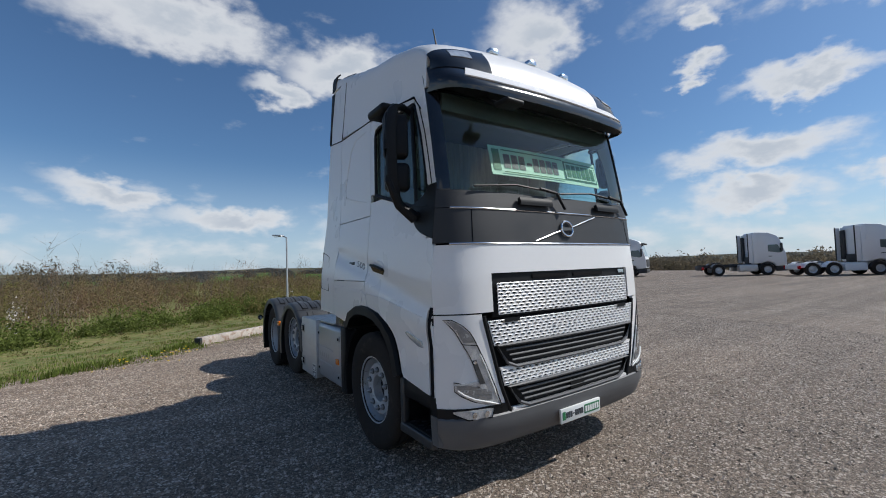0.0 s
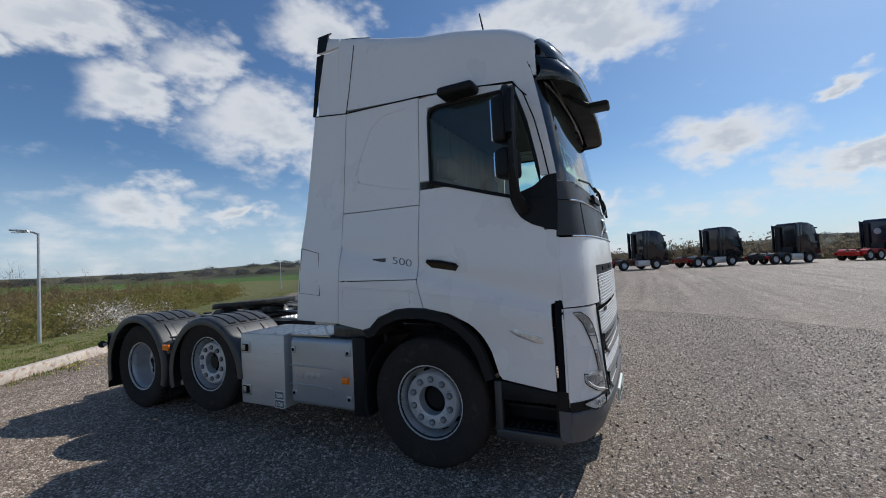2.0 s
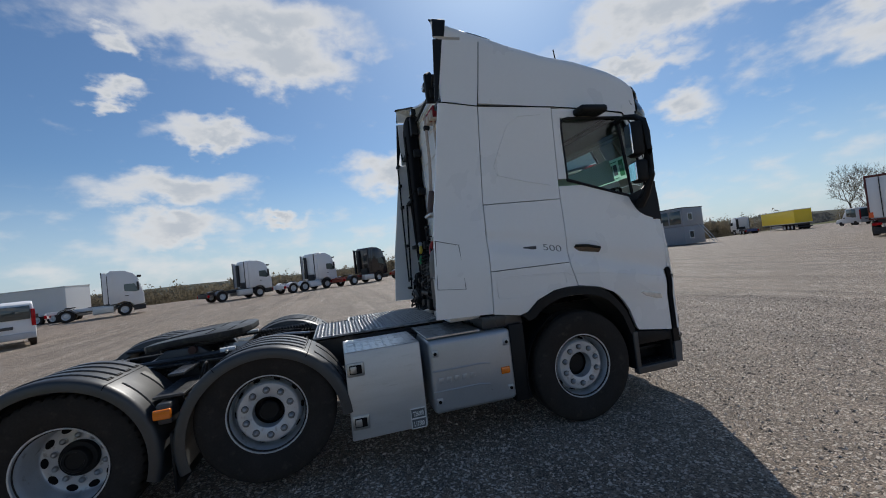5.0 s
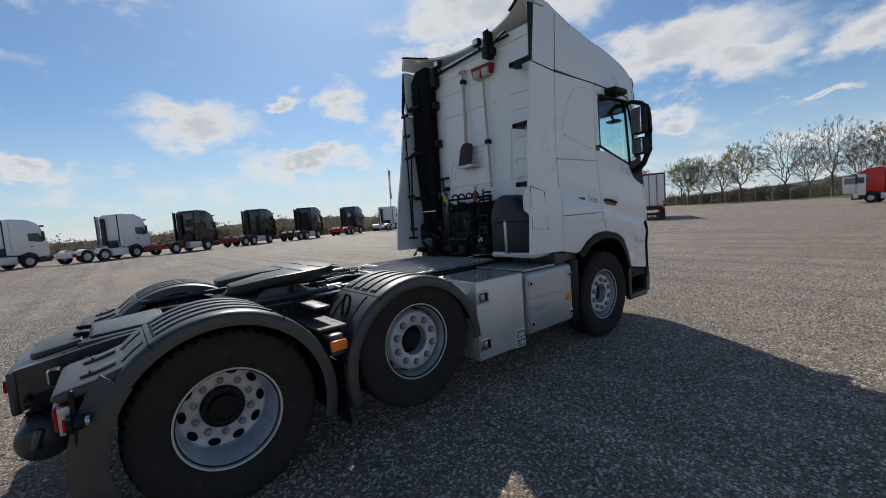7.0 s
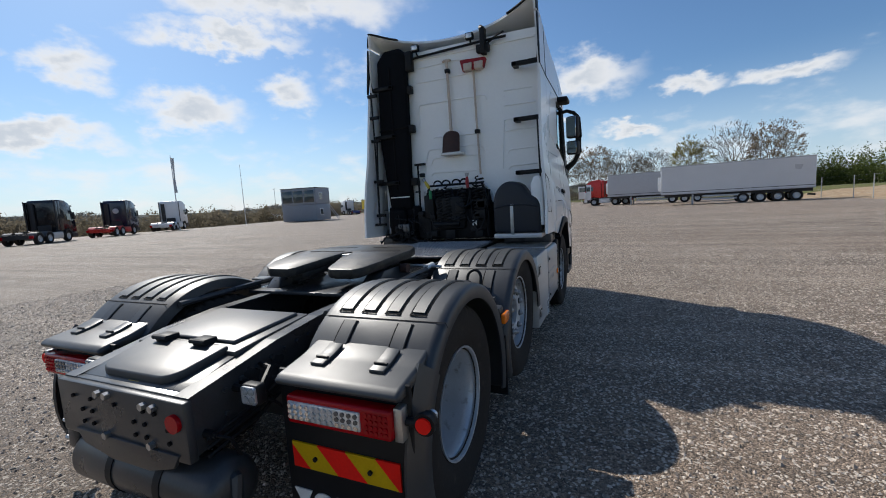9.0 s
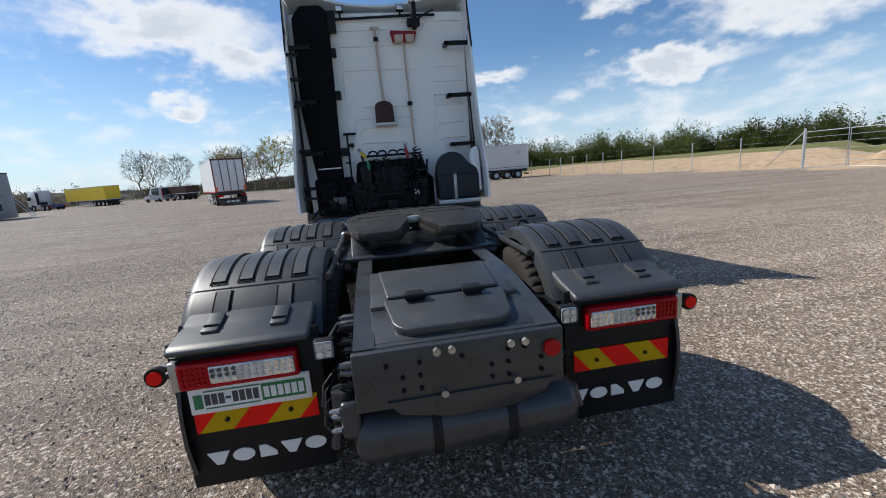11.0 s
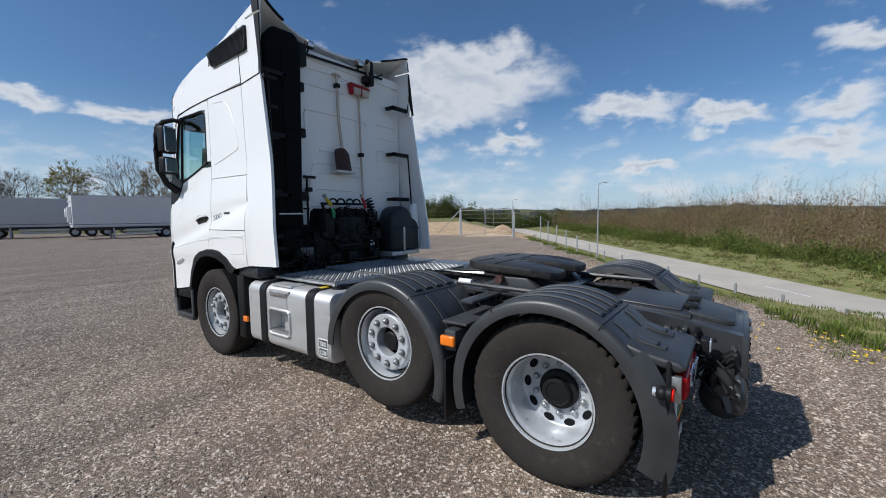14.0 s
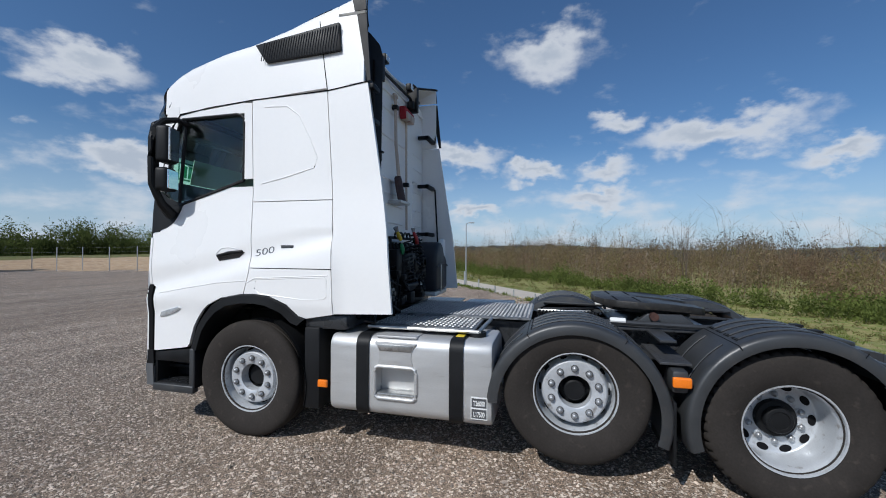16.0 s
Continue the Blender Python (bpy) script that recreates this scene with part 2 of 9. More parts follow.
DARKTREAD = shader("dark_tread_plate", (0.06, 0.062, 0.066), 0.5, metal=0.3, var=0.25, scale=6, fine=80, dirt=(0.06, 0.058, 0.055), dirt_amount=0.12)
SILVER = shader("silver_paint", (0.42, 0.44, 0.46), 0.32, metal=0.5, var=0.06, scale=3, fine=90)
CHASSIS = shader("chassis_paint", (0.036, 0.038, 0.041), 0.30, var=0.2, scale=6, fine=90, bump=0.04, dirt=(0.04, 0.038, 0.035), dirt_amount=0.02, spec=0.5)
FIFTH = shader("greasy_plate", (0.026, 0.025, 0.024), 0.42, metal=0.1, var=0.35, scale=9, fine=50, bump=0.3, dirt=(0.055, 0.048, 0.04), dirt_amount=0.1, spec=0.35)
SLATE = shader("slate_plastic", (0.017, 0.020, 0.027), 0.5, var=0.12, fine=200, bump=0.06, spec=0.4)
CHROME = shader("chrome", (0.72, 0.73, 0.74), 0.10, metal=1.0, var=0.03)
RED = shader("red_lens", (0.34, 0.002, 0.006), 0.16, var=0.2, fine=200, coat=0.0, spec=0.25)
ORANGE = shader("orange_lens", (0.85, 0.20, 0.01), 0.2, var=0.12, fine=150, coat=0.5)
CLEAR = shader("clear_lens", (0.62, 0.65, 0.67), 0.10, metal=0.5, var=0.3, scale=18, fine=120, coat=0.8)
DUCT = shader("duct_plastic", (0.007, 0.0075, 0.009), 0.7, var=0.2, fine=120, bump=0.1, spec=0.07)
REFLECTOR = shader("lamp_reflector", (0.30, 0.315, 0.33), 0.22, metal=0.6, var=0.3, scale=30, fine=120, coat=0.5)
DARKLENS = shader("smoked_lens", (0.05, 0.055, 0.06), 0.08, var=0.3, scale=14, coat=1.0)
RED_REFL = shader("red_reflector", (0.80, 0.016, 0.010), 0.45, var=0.08, spec=0.1)
YELLOW_REFL = shader("yellow_reflector", (0.52, 0.33, 0.006), 0.45, var=0.08, spec=0.1)
WHITE_VINYL = shader("white_vinyl", (0.75, 0.76, 0.74), 0.4, var=0.03)
GREEN_VINYL = shader("green_print", (0.02, 0.17, 0.07), 0.4, var=0.05)
MINT = shader("pale_green_banner", (0.55, 0.82, 0.66), 0.5, var=0.03)
DARKPRINT = shader("dark_print", (0.05, 0.055, 0.06), 0.45, var=0.05)
GREYPRINT = shader("grey_letters", (0.14, 0.145, 0.155), 0.3, metal=0.5, var=0.05)
WOOD = shader("ash_handle", (0.52, 0.43, 0.36), 0.6, var=0.15, scale=8, fine=60, stretch=(3, 3, 0.6))
RUST = shader("rusty_steel", (0.05, 0.021, 0.015), 0.7, var=0.4, scale=12, fine=60, bump=0.3)
BRISTLE = shader("red_bristles", (0.30, 0.015, 0.022), 0.8, var=0.25, fine=200, bump=0.6)
HOSE_RED = shader("red_hose", (0.35, 0.02, 0.02), 0.4, var=0.1)
HOSE_GREEN = shader("green_hose", (0.02, 0.22, 0.08), 0.4, var=0.1)
HOSE_YELLOW = shader("yellow_plastic", (0.62, 0.46, 0.03), 0.45, var=0.1)
CABIN = shader("cab_trim", (0.20, 0.195, 0.185), 0.75, var=0.12, fine=120, bump=0.1)
CURTAIN = shader("grey_curtain", (0.36, 0.36, 0.37), 0.9, var=0.12, stretch=(8, 8, 0.5))
GLASS = glass("tinted_glass", (0.70, 0.90, 0.88))
WINDSCREEN = glass("windscreen_glass", (0.80, 0.95, 0.90))
MIRROR = shader("mirror_glass", (0.85, 0.87, 0.88), 0.02, metal=1.0, var=0.01)
PANE = shader("far_window_glass", (0.03, 0.05, 0.055), 0.06, var=0.1, coat=1.0)


# mesh helpers
def grid(bm, fn, us, vs, flip=False):
    rows = [[bm.verts.new(fn(u, v)) for v in vs] for u in us]
    for i in range(len(us) - 1):
        for j in range(len(vs) - 1):
            q = [rows[i][j], rows[i + 1][j], rows[i + 1][j + 1], rows[i][j + 1]]
            bm.faces.new(q[::-1] if flip else q)
    return rows


def span(a, b, n):
    return [a + (b - a) * i / n for i in range(n + 1)]


def lerp(table, x):
    """Straight interpolation in a table of (x, y)."""
    if x <= table[0][0]:
        return table[0][1]
    for (x0, y0), (x1, y1) in zip(table, table[1:]):
        if x <= x1:
            return y0 + (y1 - y0) * (x - x0) / (x1 - x0)
    return table[-1][1]


def box(bm, x0, x1, y0, y1, z0, z1, bev=0.0, seg=2, m=None):
    made = bmesh.ops.create_cube(bm, size=1)["verts"]
    for v in made:
        v.co = (x0 + (v.co.x + .5) * (x1 - x0), y0 + (v.co.y + .5) * (y1 - y0), z0 + (v.co.z + .5) * (z1 - z0))
    if bev:
        edges = list({e for v in made for e in v.link_edges})
        got = bmesh.ops.bevel(bm, geom=edges, offset=bev, segments=seg, affect="EDGES", profile=0.5)
        made = list({v for f in got["faces"] for v in f.verts} | {v for v in made if v.is_valid})
    if m is not None:
        bmesh.ops.transform(bm, matrix=m, verts=made)
    return made


def prism(bm, poly, place, a, b, bev=0.0, seg=2):
    """A polygon of (p, q), swept from a to b; place(p, q, w) gives the point."""
    lo = [bm.verts.new(place(p, q, a)) for p, q in poly]
    hi = [bm.verts.new(place(p, q, b)) for p, q in poly]
    n = len(poly)
    faces = [bm.faces.new(lo[::-1]), bm.faces.new(hi)]
    for i in range(n):
        faces.append(bm.faces.new((lo[i], lo[(i + 1) % n], hi[(i + 1) % n], hi[i])))
    bmesh.ops.recalc_face_normals(bm, faces=faces)
    if bev:
        bmesh.ops.bevel(bm, geom=list({e for f in faces for e in f.edges}), offset=bev, segments=seg, affect="EDGES", profile=0.5)


def lathe(bm, prof, centre, segs=48, sx=1, start=0.0, stop=2 * math.pi):
    """Turns (radius, out) pairs round the x axis through centre; out runs along sx."""
    full = abs(stop - start - 2 * math.pi) < 1e-6
    n = segs if full else segs + 1
    rings = []
    for r, o in prof:
        rings.append([bm.verts.new((centre[0] + sx * o, centre[1] + r * math.cos(start + (stop - start) * k / segs), centre[2] + r * math.sin(start + (stop - start) * k / segs))) for k in range(n)])
    for i in range(len(prof) - 1):
        for k in range(segs):
            k2 = (k + 1) % n if full else k + 1
            q = (rings[i][k], rings[i][k2], rings[i + 1][k2], rings[i + 1][k])
            bm.faces.new(q if sx < 0 else q[::-1])


def tube(bm, pts, r, seg=8, cap=True):
    pts = [Vector(p) for p in pts]
    rings = []
    up = Vector((0, 0, 1))
    for i, p in enumerate(pts):
        d = (pts[min(i + 1, len(pts) - 1)] - pts[max(i - 1, 0)]).normalized()
        s = d.cross(up)
        s = d.cross(Vector((1, 0, 0))) if s.length < 0.1 else s
        s.normalize()
        t = d.cross(s)
        rr = r[i] if isinstance(r, (list, tuple)) else r
        rings.append([bm.verts.new(p + (s * math.cos(2 * math.pi * k / seg) + t * math.sin(2 * math.pi * k / seg)) * rr) for k in range(seg)])
    for a, b in zip(rings, rings[1:]):
        for k in range(seg):
            bm.faces.new((a[k], a[(k + 1) % seg], b[(k + 1) % seg], b[k]))
    if cap:
        bm.faces.new(rings[0][::-1]); bm.faces.new(rings[-1])


def disc(bm, c, r, axis="y", depth=0.02, seg=16):
    rot = {"x": Matrix.Rotation(math.pi / 2, 3, "Y"), "y": Matrix.Rotation(math.pi / 2, 3, "X"), "z": Matrix.Identity(3)}[axis]
    v = bmesh.ops.create_cone(bm, cap_ends=True, segments=seg, radius1=r, radius2=r, depth=depth)["verts"]
    bmesh.ops.rotate(bm, verts=v, matrix=rot)
    bmesh.ops.translate(bm, verts=v, vec=c)


def islands(bm):
    """The separate pieces of a bmesh, each as a bmesh of its own."""
    seen, out = set(), []
    for f0 in bm.faces:
        if f0 in seen:
            continue
        seen.add(f0)
        stack, faces = [f0], []
        while stack:
            f = stack.pop()
            faces.append(f)
            for v in f.verts:
                for g in v.link_faces:
                    if g not in seen:
                        seen.add(g); stack.append(g)
        nb, made = bmesh.new(), {}
        for f in faces:
            for v in f.verts:
                if v not in made:
                    made[v] = nb.verts.new(v.co)
            nf = nb.faces.new([made[v] for v in f.verts])
            nf.material_index = f.material_index
        out.append(nb)
    return out


def thicken(bm, t):
    """Gives a sheet its thickness, inwards, with closed edges."""
    bm.normal_update()
    faces = list(bm.faces)
    under = {v: bm.verts.new(v.co - v.normal * t) for v in list(bm.verts)}
    rims = [(e.verts[0], e.verts[1], e.link_faces[0]) for e in bm.edges if len(e.link_faces) == 1]
    for f in faces:
        bm.faces.new([under[v] for v in reversed(f.verts)]).material_index = f.material_index
    for a, b, f in rims:
        order = list(f.verts)
        if order[(order.index(a) + 1) % len(order)] is b:
            a, b = b, a
        bm.faces.new((a, b, under[b], under[a]))


def part(name, bm, material, parent=None, label="", smooth=38, solid=0.0, apart=False):
    """Links a bmesh as one mesh object under a thing or a part; apart makes one of each separate piece."""
    bmesh.ops.remove_doubles(bm, verts=bm.verts, dist=1e-5)
    if apart:
        pieces = islands(bm)
        bm.free()
        return [part(name, p, material, parent, label, smooth, solid) for p in pieces][0]
    if solid:
        thicken(bm, solid)
    me = bpy.data.meshes.new(name)
    bm.to_mesh(me)
    bm.free()
    for mt in (material if isinstance(material, (list, tuple)) else [material]):
        me.materials.append(mt)
    if smooth:
        me.shade_smooth()
        me.set_sharp_from_angle(angle=radians(smooth))
    ob = new(name, me)
    if parent:
        ob.parent = parent
    if label:
        tagged(ob, label)
    return ob


def thing(name, label, category, group="", m=None, kind=""):
    e = new(name)
    e.empty_display_size = 0.2
    if m is not None:
        e.matrix_world = m
    return tagged(e, label, category, group, kind)


def B():
    return bmesh.new()


def letters(text, size, m, material, parent, name="lettering", depth=0.002, bold=0.0, width=1.0):
    cu = bpy.data.curves.new(name, "FONT")
    cu.body, cu.size, cu.extrude, cu.align_x, cu.offset = text, size, depth, "CENTER", bold
    tmp = bpy.data.objects.new(name, cu)
    scene.collection.objects.link(tmp)
    me = bpy.data.meshes.new_from_object(tmp.evaluated_get(bpy.context.evaluated_depsgraph_get()))
    bpy.data.objects.remove(tmp)
    me.transform(m @ Matrix.Diagonal((width, 1, 1, 1)))
    me.materials.clear()
    me.materials.append(material)
    ob = new(name, me)
    ob.parent = parent
    return ob

# ---- ground: a gravel yard on a low plateau; u runs square to its edge towards the road, v along it ----
NU, NV = (0.57, -0.82), (0.82, 0.57)


def uv(x, y):
    return x * NU[0] + y * NU[1], x * NV[0] + y * NV[1]


def xy(u, v):
    return u * NU[0] + v * NV[0], u * NU[1] + v * NV[1]


def step(a, b, x):
    t = min(1.0, max(0.0, (x - a) / (b - a)))
    return t * t * (3 - 2 * t)


FENCE = [(22.4, 7.6), (23.4, 12.5), (22.4, 16), (20.8, 26), (20.5, 40), (14, 58), (-2, 80), (-32, 94), (-60, 104)]


def beyond_fence(x, y):
    """How far a place lies outside the yard's far fence, in metres."""
    best = -1e9
    for (x0, y0), (x1, y1) in zip(FENCE, FENCE[1:]):
        d = ((x - x0) * (y1 - y0) - (y - y0) * (x1 - x0)) / math.hypot(x1 - x0, y1 - y0)
        t = ((x - x0) * (x1 - x0) + (y - y0) * (y1 - y0)) / ((x1 - x0) ** 2 + (y1 - y0) ** 2)
        if -0.02 <= t <= 1.02:
            best = max(best, d)
    if best < -1e8:
        best = x - 22 if y < 90 else y - 104
    return best


def terrain(x, y):
    u, v = uv(x, y)
    r = math.hypot(x, y)
    z = 0.0
    if u > 6.6:
        open_side = step(1.0, 7.0, v)
        near = -0.045 * (u - 7) - 0.10 * step(7, 12, u) - 1.75 * step(12, 16, u)
        road = -2.1 * step(6.8, 12.5, u)
        z = near * (1 - open_side) + road * open_side
        z = max(z, -2.1) if u < 24 else -2.1 + 0.02 * min(u - 24, 40)
        z += 0.06 * noise.noise(Vector((x, y, 3))) * step(7, 9, u)
    else:
        z -= 0.30 * step(15, 48, y) * (1 - step(70, 110, y))
        z -= 1.2 * step(58, 90, -x)
        b = beyond_fence(x, y)
        if b > 0 and u < 6.6:
            z += (0.50 * step(0.5, 6, b) + 0.42 * step(6, 14, b) + 0.3 * step(20, 60, b)) * step(6.6, 3, u) * (1 - 0.5 * step(60, 90, y))
            z += 0.15 * noise.noise(Vector((x * 0.6, y * 0.6, 0))) * step(0.5, 2, b)
    far = step(160, 700, r)
    if far > 0:
        a = math.atan2(y, x)
        hills = 9 + 3 * math.sin(a * 5 + 0.6) + 3 * math.sin(a * 11 + 2) + 4 * noise.noise(Vector((x * 0.004, y * 0.004, 1)))
        z += far * hills - 4 * step(120, 260, r) * (1 - far)
    return z


def mottled(name, colours, scales, rough=0.95, bump=0.5, speck=None):
    """Ground cover: colours mixed by noise at several sizes; speck adds small pale or dark stones."""
    m = bpy.data.materials.new(name)
    m.use_nodes = True
    N, L = m.node_tree.nodes, m.node_tree.links
    p = N["Principled BSDF"]
    p.inputs["Roughness"].default_value = rough
    p.inputs["Specular IOR Level"].default_value = 0.2
    p.inputs["Diffuse Roughness"].default_value = 0.4 if speck else 1.0
    if speck:
        p.inputs["Specular IOR Level"].default_value, p.inputs["Roughness"].default_value = 0.32, 0.7
    tc = N.new("ShaderNodeTexCoord")
    col = None
    for i, c in enumerate(colours):
        if col is None:
            rgb = N.new("ShaderNodeRGB"); rgb.outputs[0].default_value = (*c, 1)
            col = rgb.outputs[0]
            continue
        n = N.new("ShaderNodeTexNoise"); n.inputs["Scale"].default_value, n.inputs["Detail"].default_value = scales[i - 1], 6
        L.new(tc.outputs["Object"], n.inputs["Vector"])
        r = N.new("ShaderNodeMapRange"); r.inputs[1].default_value, r.inputs[2].default_value = 0.42, 0.64
        L.new(n.outputs[0], r.inputs[0])
        mx = N.new("ShaderNodeMix"); mx.data_type = "RGBA"
        L.new(r.outputs[0], mx.inputs[0]); L.new(col, mx.inputs[6]); mx.inputs[7].default_value = (*c, 1)
        col = mx.outputs[2]
    height = None
    if speck:
        for sc, amount in ((105.0, 0.80), (56.0, 0.42)):
            vo = N.new("ShaderNodeTexVoronoi"); vo.inputs["Scale"].default_value = sc
            L.new(tc.outputs["Object"], vo.inputs["Vector"])
            sepc = N.new("ShaderNodeSeparateColor"); L.new(vo.outputs["Color"], sepc.inputs[0])
            tone = N.new("ShaderNodeMapRange"); tone.inputs[3].default_value, tone.inputs[4].default_value = 1 - 0.78 * amount, 1 + 0.66 * amount
            L.new(sepc.outputs[0], tone.inputs[0])
            edge = N.new("ShaderNodeMapRange"); edge.inputs[1].default_value, edge.inputs[2].default_value, edge.inputs[3].default_value, edge.inputs[4].default_value = 0.3, 0.8, 1.05, 0.80
            L.new(vo.outputs["Distance"], edge.inputs[0])
            for src in (tone, edge):
                sc2 = N.new("ShaderNodeVectorMath"); sc2.operation = "SCALE"
                L.new(col, sc2.inputs[0]); L.new(src.outputs[0], sc2.inputs[3])
                col = sc2.outputs[0]
            h = N.new("ShaderNodeMath"); h.operation = "MULTIPLY"; h.inputs[1].default_value = -1.0
            L.new(vo.outputs["Distance"], h.inputs[0])
            height = h.outputs[0] if height is None else height
        pale = N.new("ShaderNodeTexVoronoi"); pale.inputs["Scale"].default_value = 62.0
        L.new(tc.outputs["Object"], pale.inputs["Vector"])
        sp = N.new("ShaderNodeSeparateColor"); L.new(pale.outputs["Color"], sp.inputs[0])
        pk = N.new("ShaderNodeMapRange"); pk.inputs[1].default_value, pk.inputs[2].default_value = 0.875, 0.89
        L.new(sp.outputs[1], pk.inputs[0])
        mx = N.new("ShaderNodeMix"); mx.data_type = "RGBA"
        L.new(pk.outputs[0], mx.inputs[0]); L.new(col, mx.inputs[6]); mx.inputs[7].default_value = (*speck, 1)
        col = mx.outputs[2]
    if speck:  # faint curving wheel tracks
        wv = N.new("ShaderNodeMapping"); wv.inputs["Rotation"].default_value, wv.inputs["Scale"].default_value = (0, 0, radians(38)), (0.05, 1.1, 1)
        nb = N.new("ShaderNodeTexNoise"); nb.inputs["Scale"].default_value, nb.inputs["Detail"].default_value, nb.inputs["Distortion"].default_value = 1.6, 5, 0.5
        L.new(tc.outputs["Object"], wv.inputs[0]); L.new(wv.outputs[0], nb.inputs["Vector"])
        tr = N.new("ShaderNodeMapRange"); tr.inputs[1].default_value, tr.inputs[2].default_value, tr.inputs[3].default_value, tr.inputs[4].default_value = 0.35, 0.65, 0.78, 1.20
        L.new(nb.outputs[0], tr.inputs[0])
        st = N.new("ShaderNodeVectorMath"); st.operation = "SCALE"
        L.new(col, st.inputs[0]); L.new(tr.outputs[0], st.inputs[3])
        col = st.outputs[0]
    L.new(col, p.inputs["Base Color"])
    bn = N.new("ShaderNodeBump"); bn.inputs["Strength"].default_value, bn.inputs["Distance"].default_value = bump, 0.02 if speck else 0.06
    if height is None:
        n = N.new("ShaderNodeTexNoise"); n.inputs["Scale"].default_value, n.inputs["Detail"].default_value = 9, 8
        L.new(tc.outputs["Object"], n.inputs["Vector"])
        height = n.outputs[0]
    L.new(height, bn.inputs["Height"]); L.new(bn.outputs[0], p.inputs["Normal"])
    return m


GRAVEL = mottled("yard_gravel", [(0.275, 0.212, 0.158), (0.205, 0.156, 0.115), (0.315, 0.246, 0.186), (0.272, 0.202, 0.147)], [0.35, 0.9, 0.12], bump=0.6, speck=(0.62, 0.54, 0.45))
GRASS = mottled("rough_grass", [(0.115, 0.140, 0.036), (0.175, 0.165, 0.058), (0.072, 0.115, 0.025), (0.215, 0.18, 0.085)], [0.5, 1.6, 3.2], bump=1.0)
SAND = mottled("sandy_soil", [(0.44, 0.31, 0.19), (0.34, 0.235, 0.145), (0.50, 0.375, 0.245)], [0.7, 2.5], bump=1.0)
FARLAND = mottled("far_fields", [(0.085, 0.075, 0.045), (0.055, 0.095, 0.025), (0.05, 0.048, 0.035), (0.11, 0.10, 0.06)], [0.012, 0.006, 0.02], bump=0.2)
MEADOW = mottled("green_field", [(0.06, 0.13, 0.022), (0.09, 0.15, 0.03)], [0.05], bump=0.2)
TARMAC = shader("pale_tarmac", (0.47, 0.42, 0.355), 0.9, var=0.1, scale=0.6, fine=30, bump=0.3)

bm = B()
us = [-1600, -1000, -700, -500, -380, -300, -240, -200, -170, -150, -130] + list(range(-115, -60, 5)) + list(range(-60, -10, 3)) + [-9, -6, -3, 0, 3, 5, 6, 6.7, 7.0] + [7.25, 7.5, 7.75, 8.5, 9.3, 10, 11, 12, 13, 14, 15, 16, 17, 19, 21, 22, 24, 27, 31, 36, 42, 50, 60, 75, 90, 110, 140, 180, 230, 300, 380, 500, 700, 1000, 1600]
vs = [-1600, -1000, -700, -500, -380, -300, -240, -200, -170, -150] + list(range(-130, -60, 6)) + list(range(-60, 112, 3)) + list(range(116, 160, 6)) + [170, 200, 240, 300, 380, 500, 700, 1000, 1600]
rows = grid(bm, lambda u, v: Vector((*xy(u, v), terrain(*xy(u, v)))), us, vs, flip=False)
for f in bm.faces:
    if f.normal.z < 0:
        f.normal_flip()
    c = f.calc_center_median()
    u, v = uv(c.x, c.y)
    r = math.hypot(c.x, c.y)
    if r > 150:
        f.material_index = 3
        if u > 30 and v < -60 and r < 420 and v > -330:
            f.material_index = 4
    elif u > 7.5 + 0.25 * noise.noise(Vector((v * 0.4, 0, 5))):
        f.material_index = 1
    else:
        b = beyond_fence(c.x, c.y)
        f.material_index = 2 if 0 < b < 13 and c.y < 52 and c.x > 15 else (1 if b > 0 or c.x < -66 else 0)
ground = tagged(part("ground", bm, [GRAVEL, GRASS, SAND, FARLAND, MEADOW], None, smooth=60), "brown gravel yard with grassy edges and fields beyond", "ground", kind="structure")

# the road below the yard, with its dashed middle line
bm = B()
rv = list(range(-160, 170, 6))
grid(bm, lambda u, v: Vector((*xy(u, v), max(terrain(*xy(u, v)), -2.1) + 0.05)), [15.2, 16.4, 17.5, 18.6, 19.75], rv)
for f in bm.faces:
    if f.normal.z < 0:
        f.normal_flip()
road = tagged(part("road", bm, TARMAC, None, smooth=60), "pale grey two-lane tarmac road", "road", kind="structure")
for i in range(-12, 22):
    bm = B()
    grid(bm, lambda u, v: Vector((*xy(u, v), -2.1 + 0.056)), [17.4, 17.5], [i * 6.0, i * 6.0 + 2.6])
    for f in bm.faces:
        if f.normal.z < 0:
            f.normal_flip()
    part("lane_mark", bm, WHITE_VINYL, road)


def stuff(name, verts, faces, material, label, category):
    me = bpy.data.meshes.new(name)
    me.from_pydata(verts, [], faces)
    me.materials.append(material)
    return tagged(new(name, me), label, category, kind="stuff")


# loose stones over the gravel near the truck
rng = np.random.default_rng(7)
OCT = np.array([(1, 0, 0), (0, 1, 0), (-1, 0, 0), (0, -1, 0), (0, 0, 1)], float)
OCF = np.array([(0, 1, 4), (1, 2, 4), (2, 3, 4), (3, 0, 4)])
STONE = shader("loose_stone", (0.36, 0.30, 0.245), 0.6, var=0.1, scale=9, fine=40, island=0.75, spec=0.4)
n = 290000
ang, rad = rng.uniform(0, 2 * math.pi, n), 9.5 * np.sqrt(rng.uniform(0, 1, n))
px, py = rad * np.cos(ang), rad * np.sin(ang) - 2
keep = (px * NU[0] + py * NU[1]) < 6.9
px, py = px[keep], py[keep]
n = len(px)
size = 0.0042 + 0.0135 * rng.uniform(0, 1, n) ** 3.6
sc = np.stack([size * rng.uniform(0.7, 1.4, n), size * rng.uniform(0.7, 1.4, n), size * rng.uniform(0.5, 1.05, n)], 1)
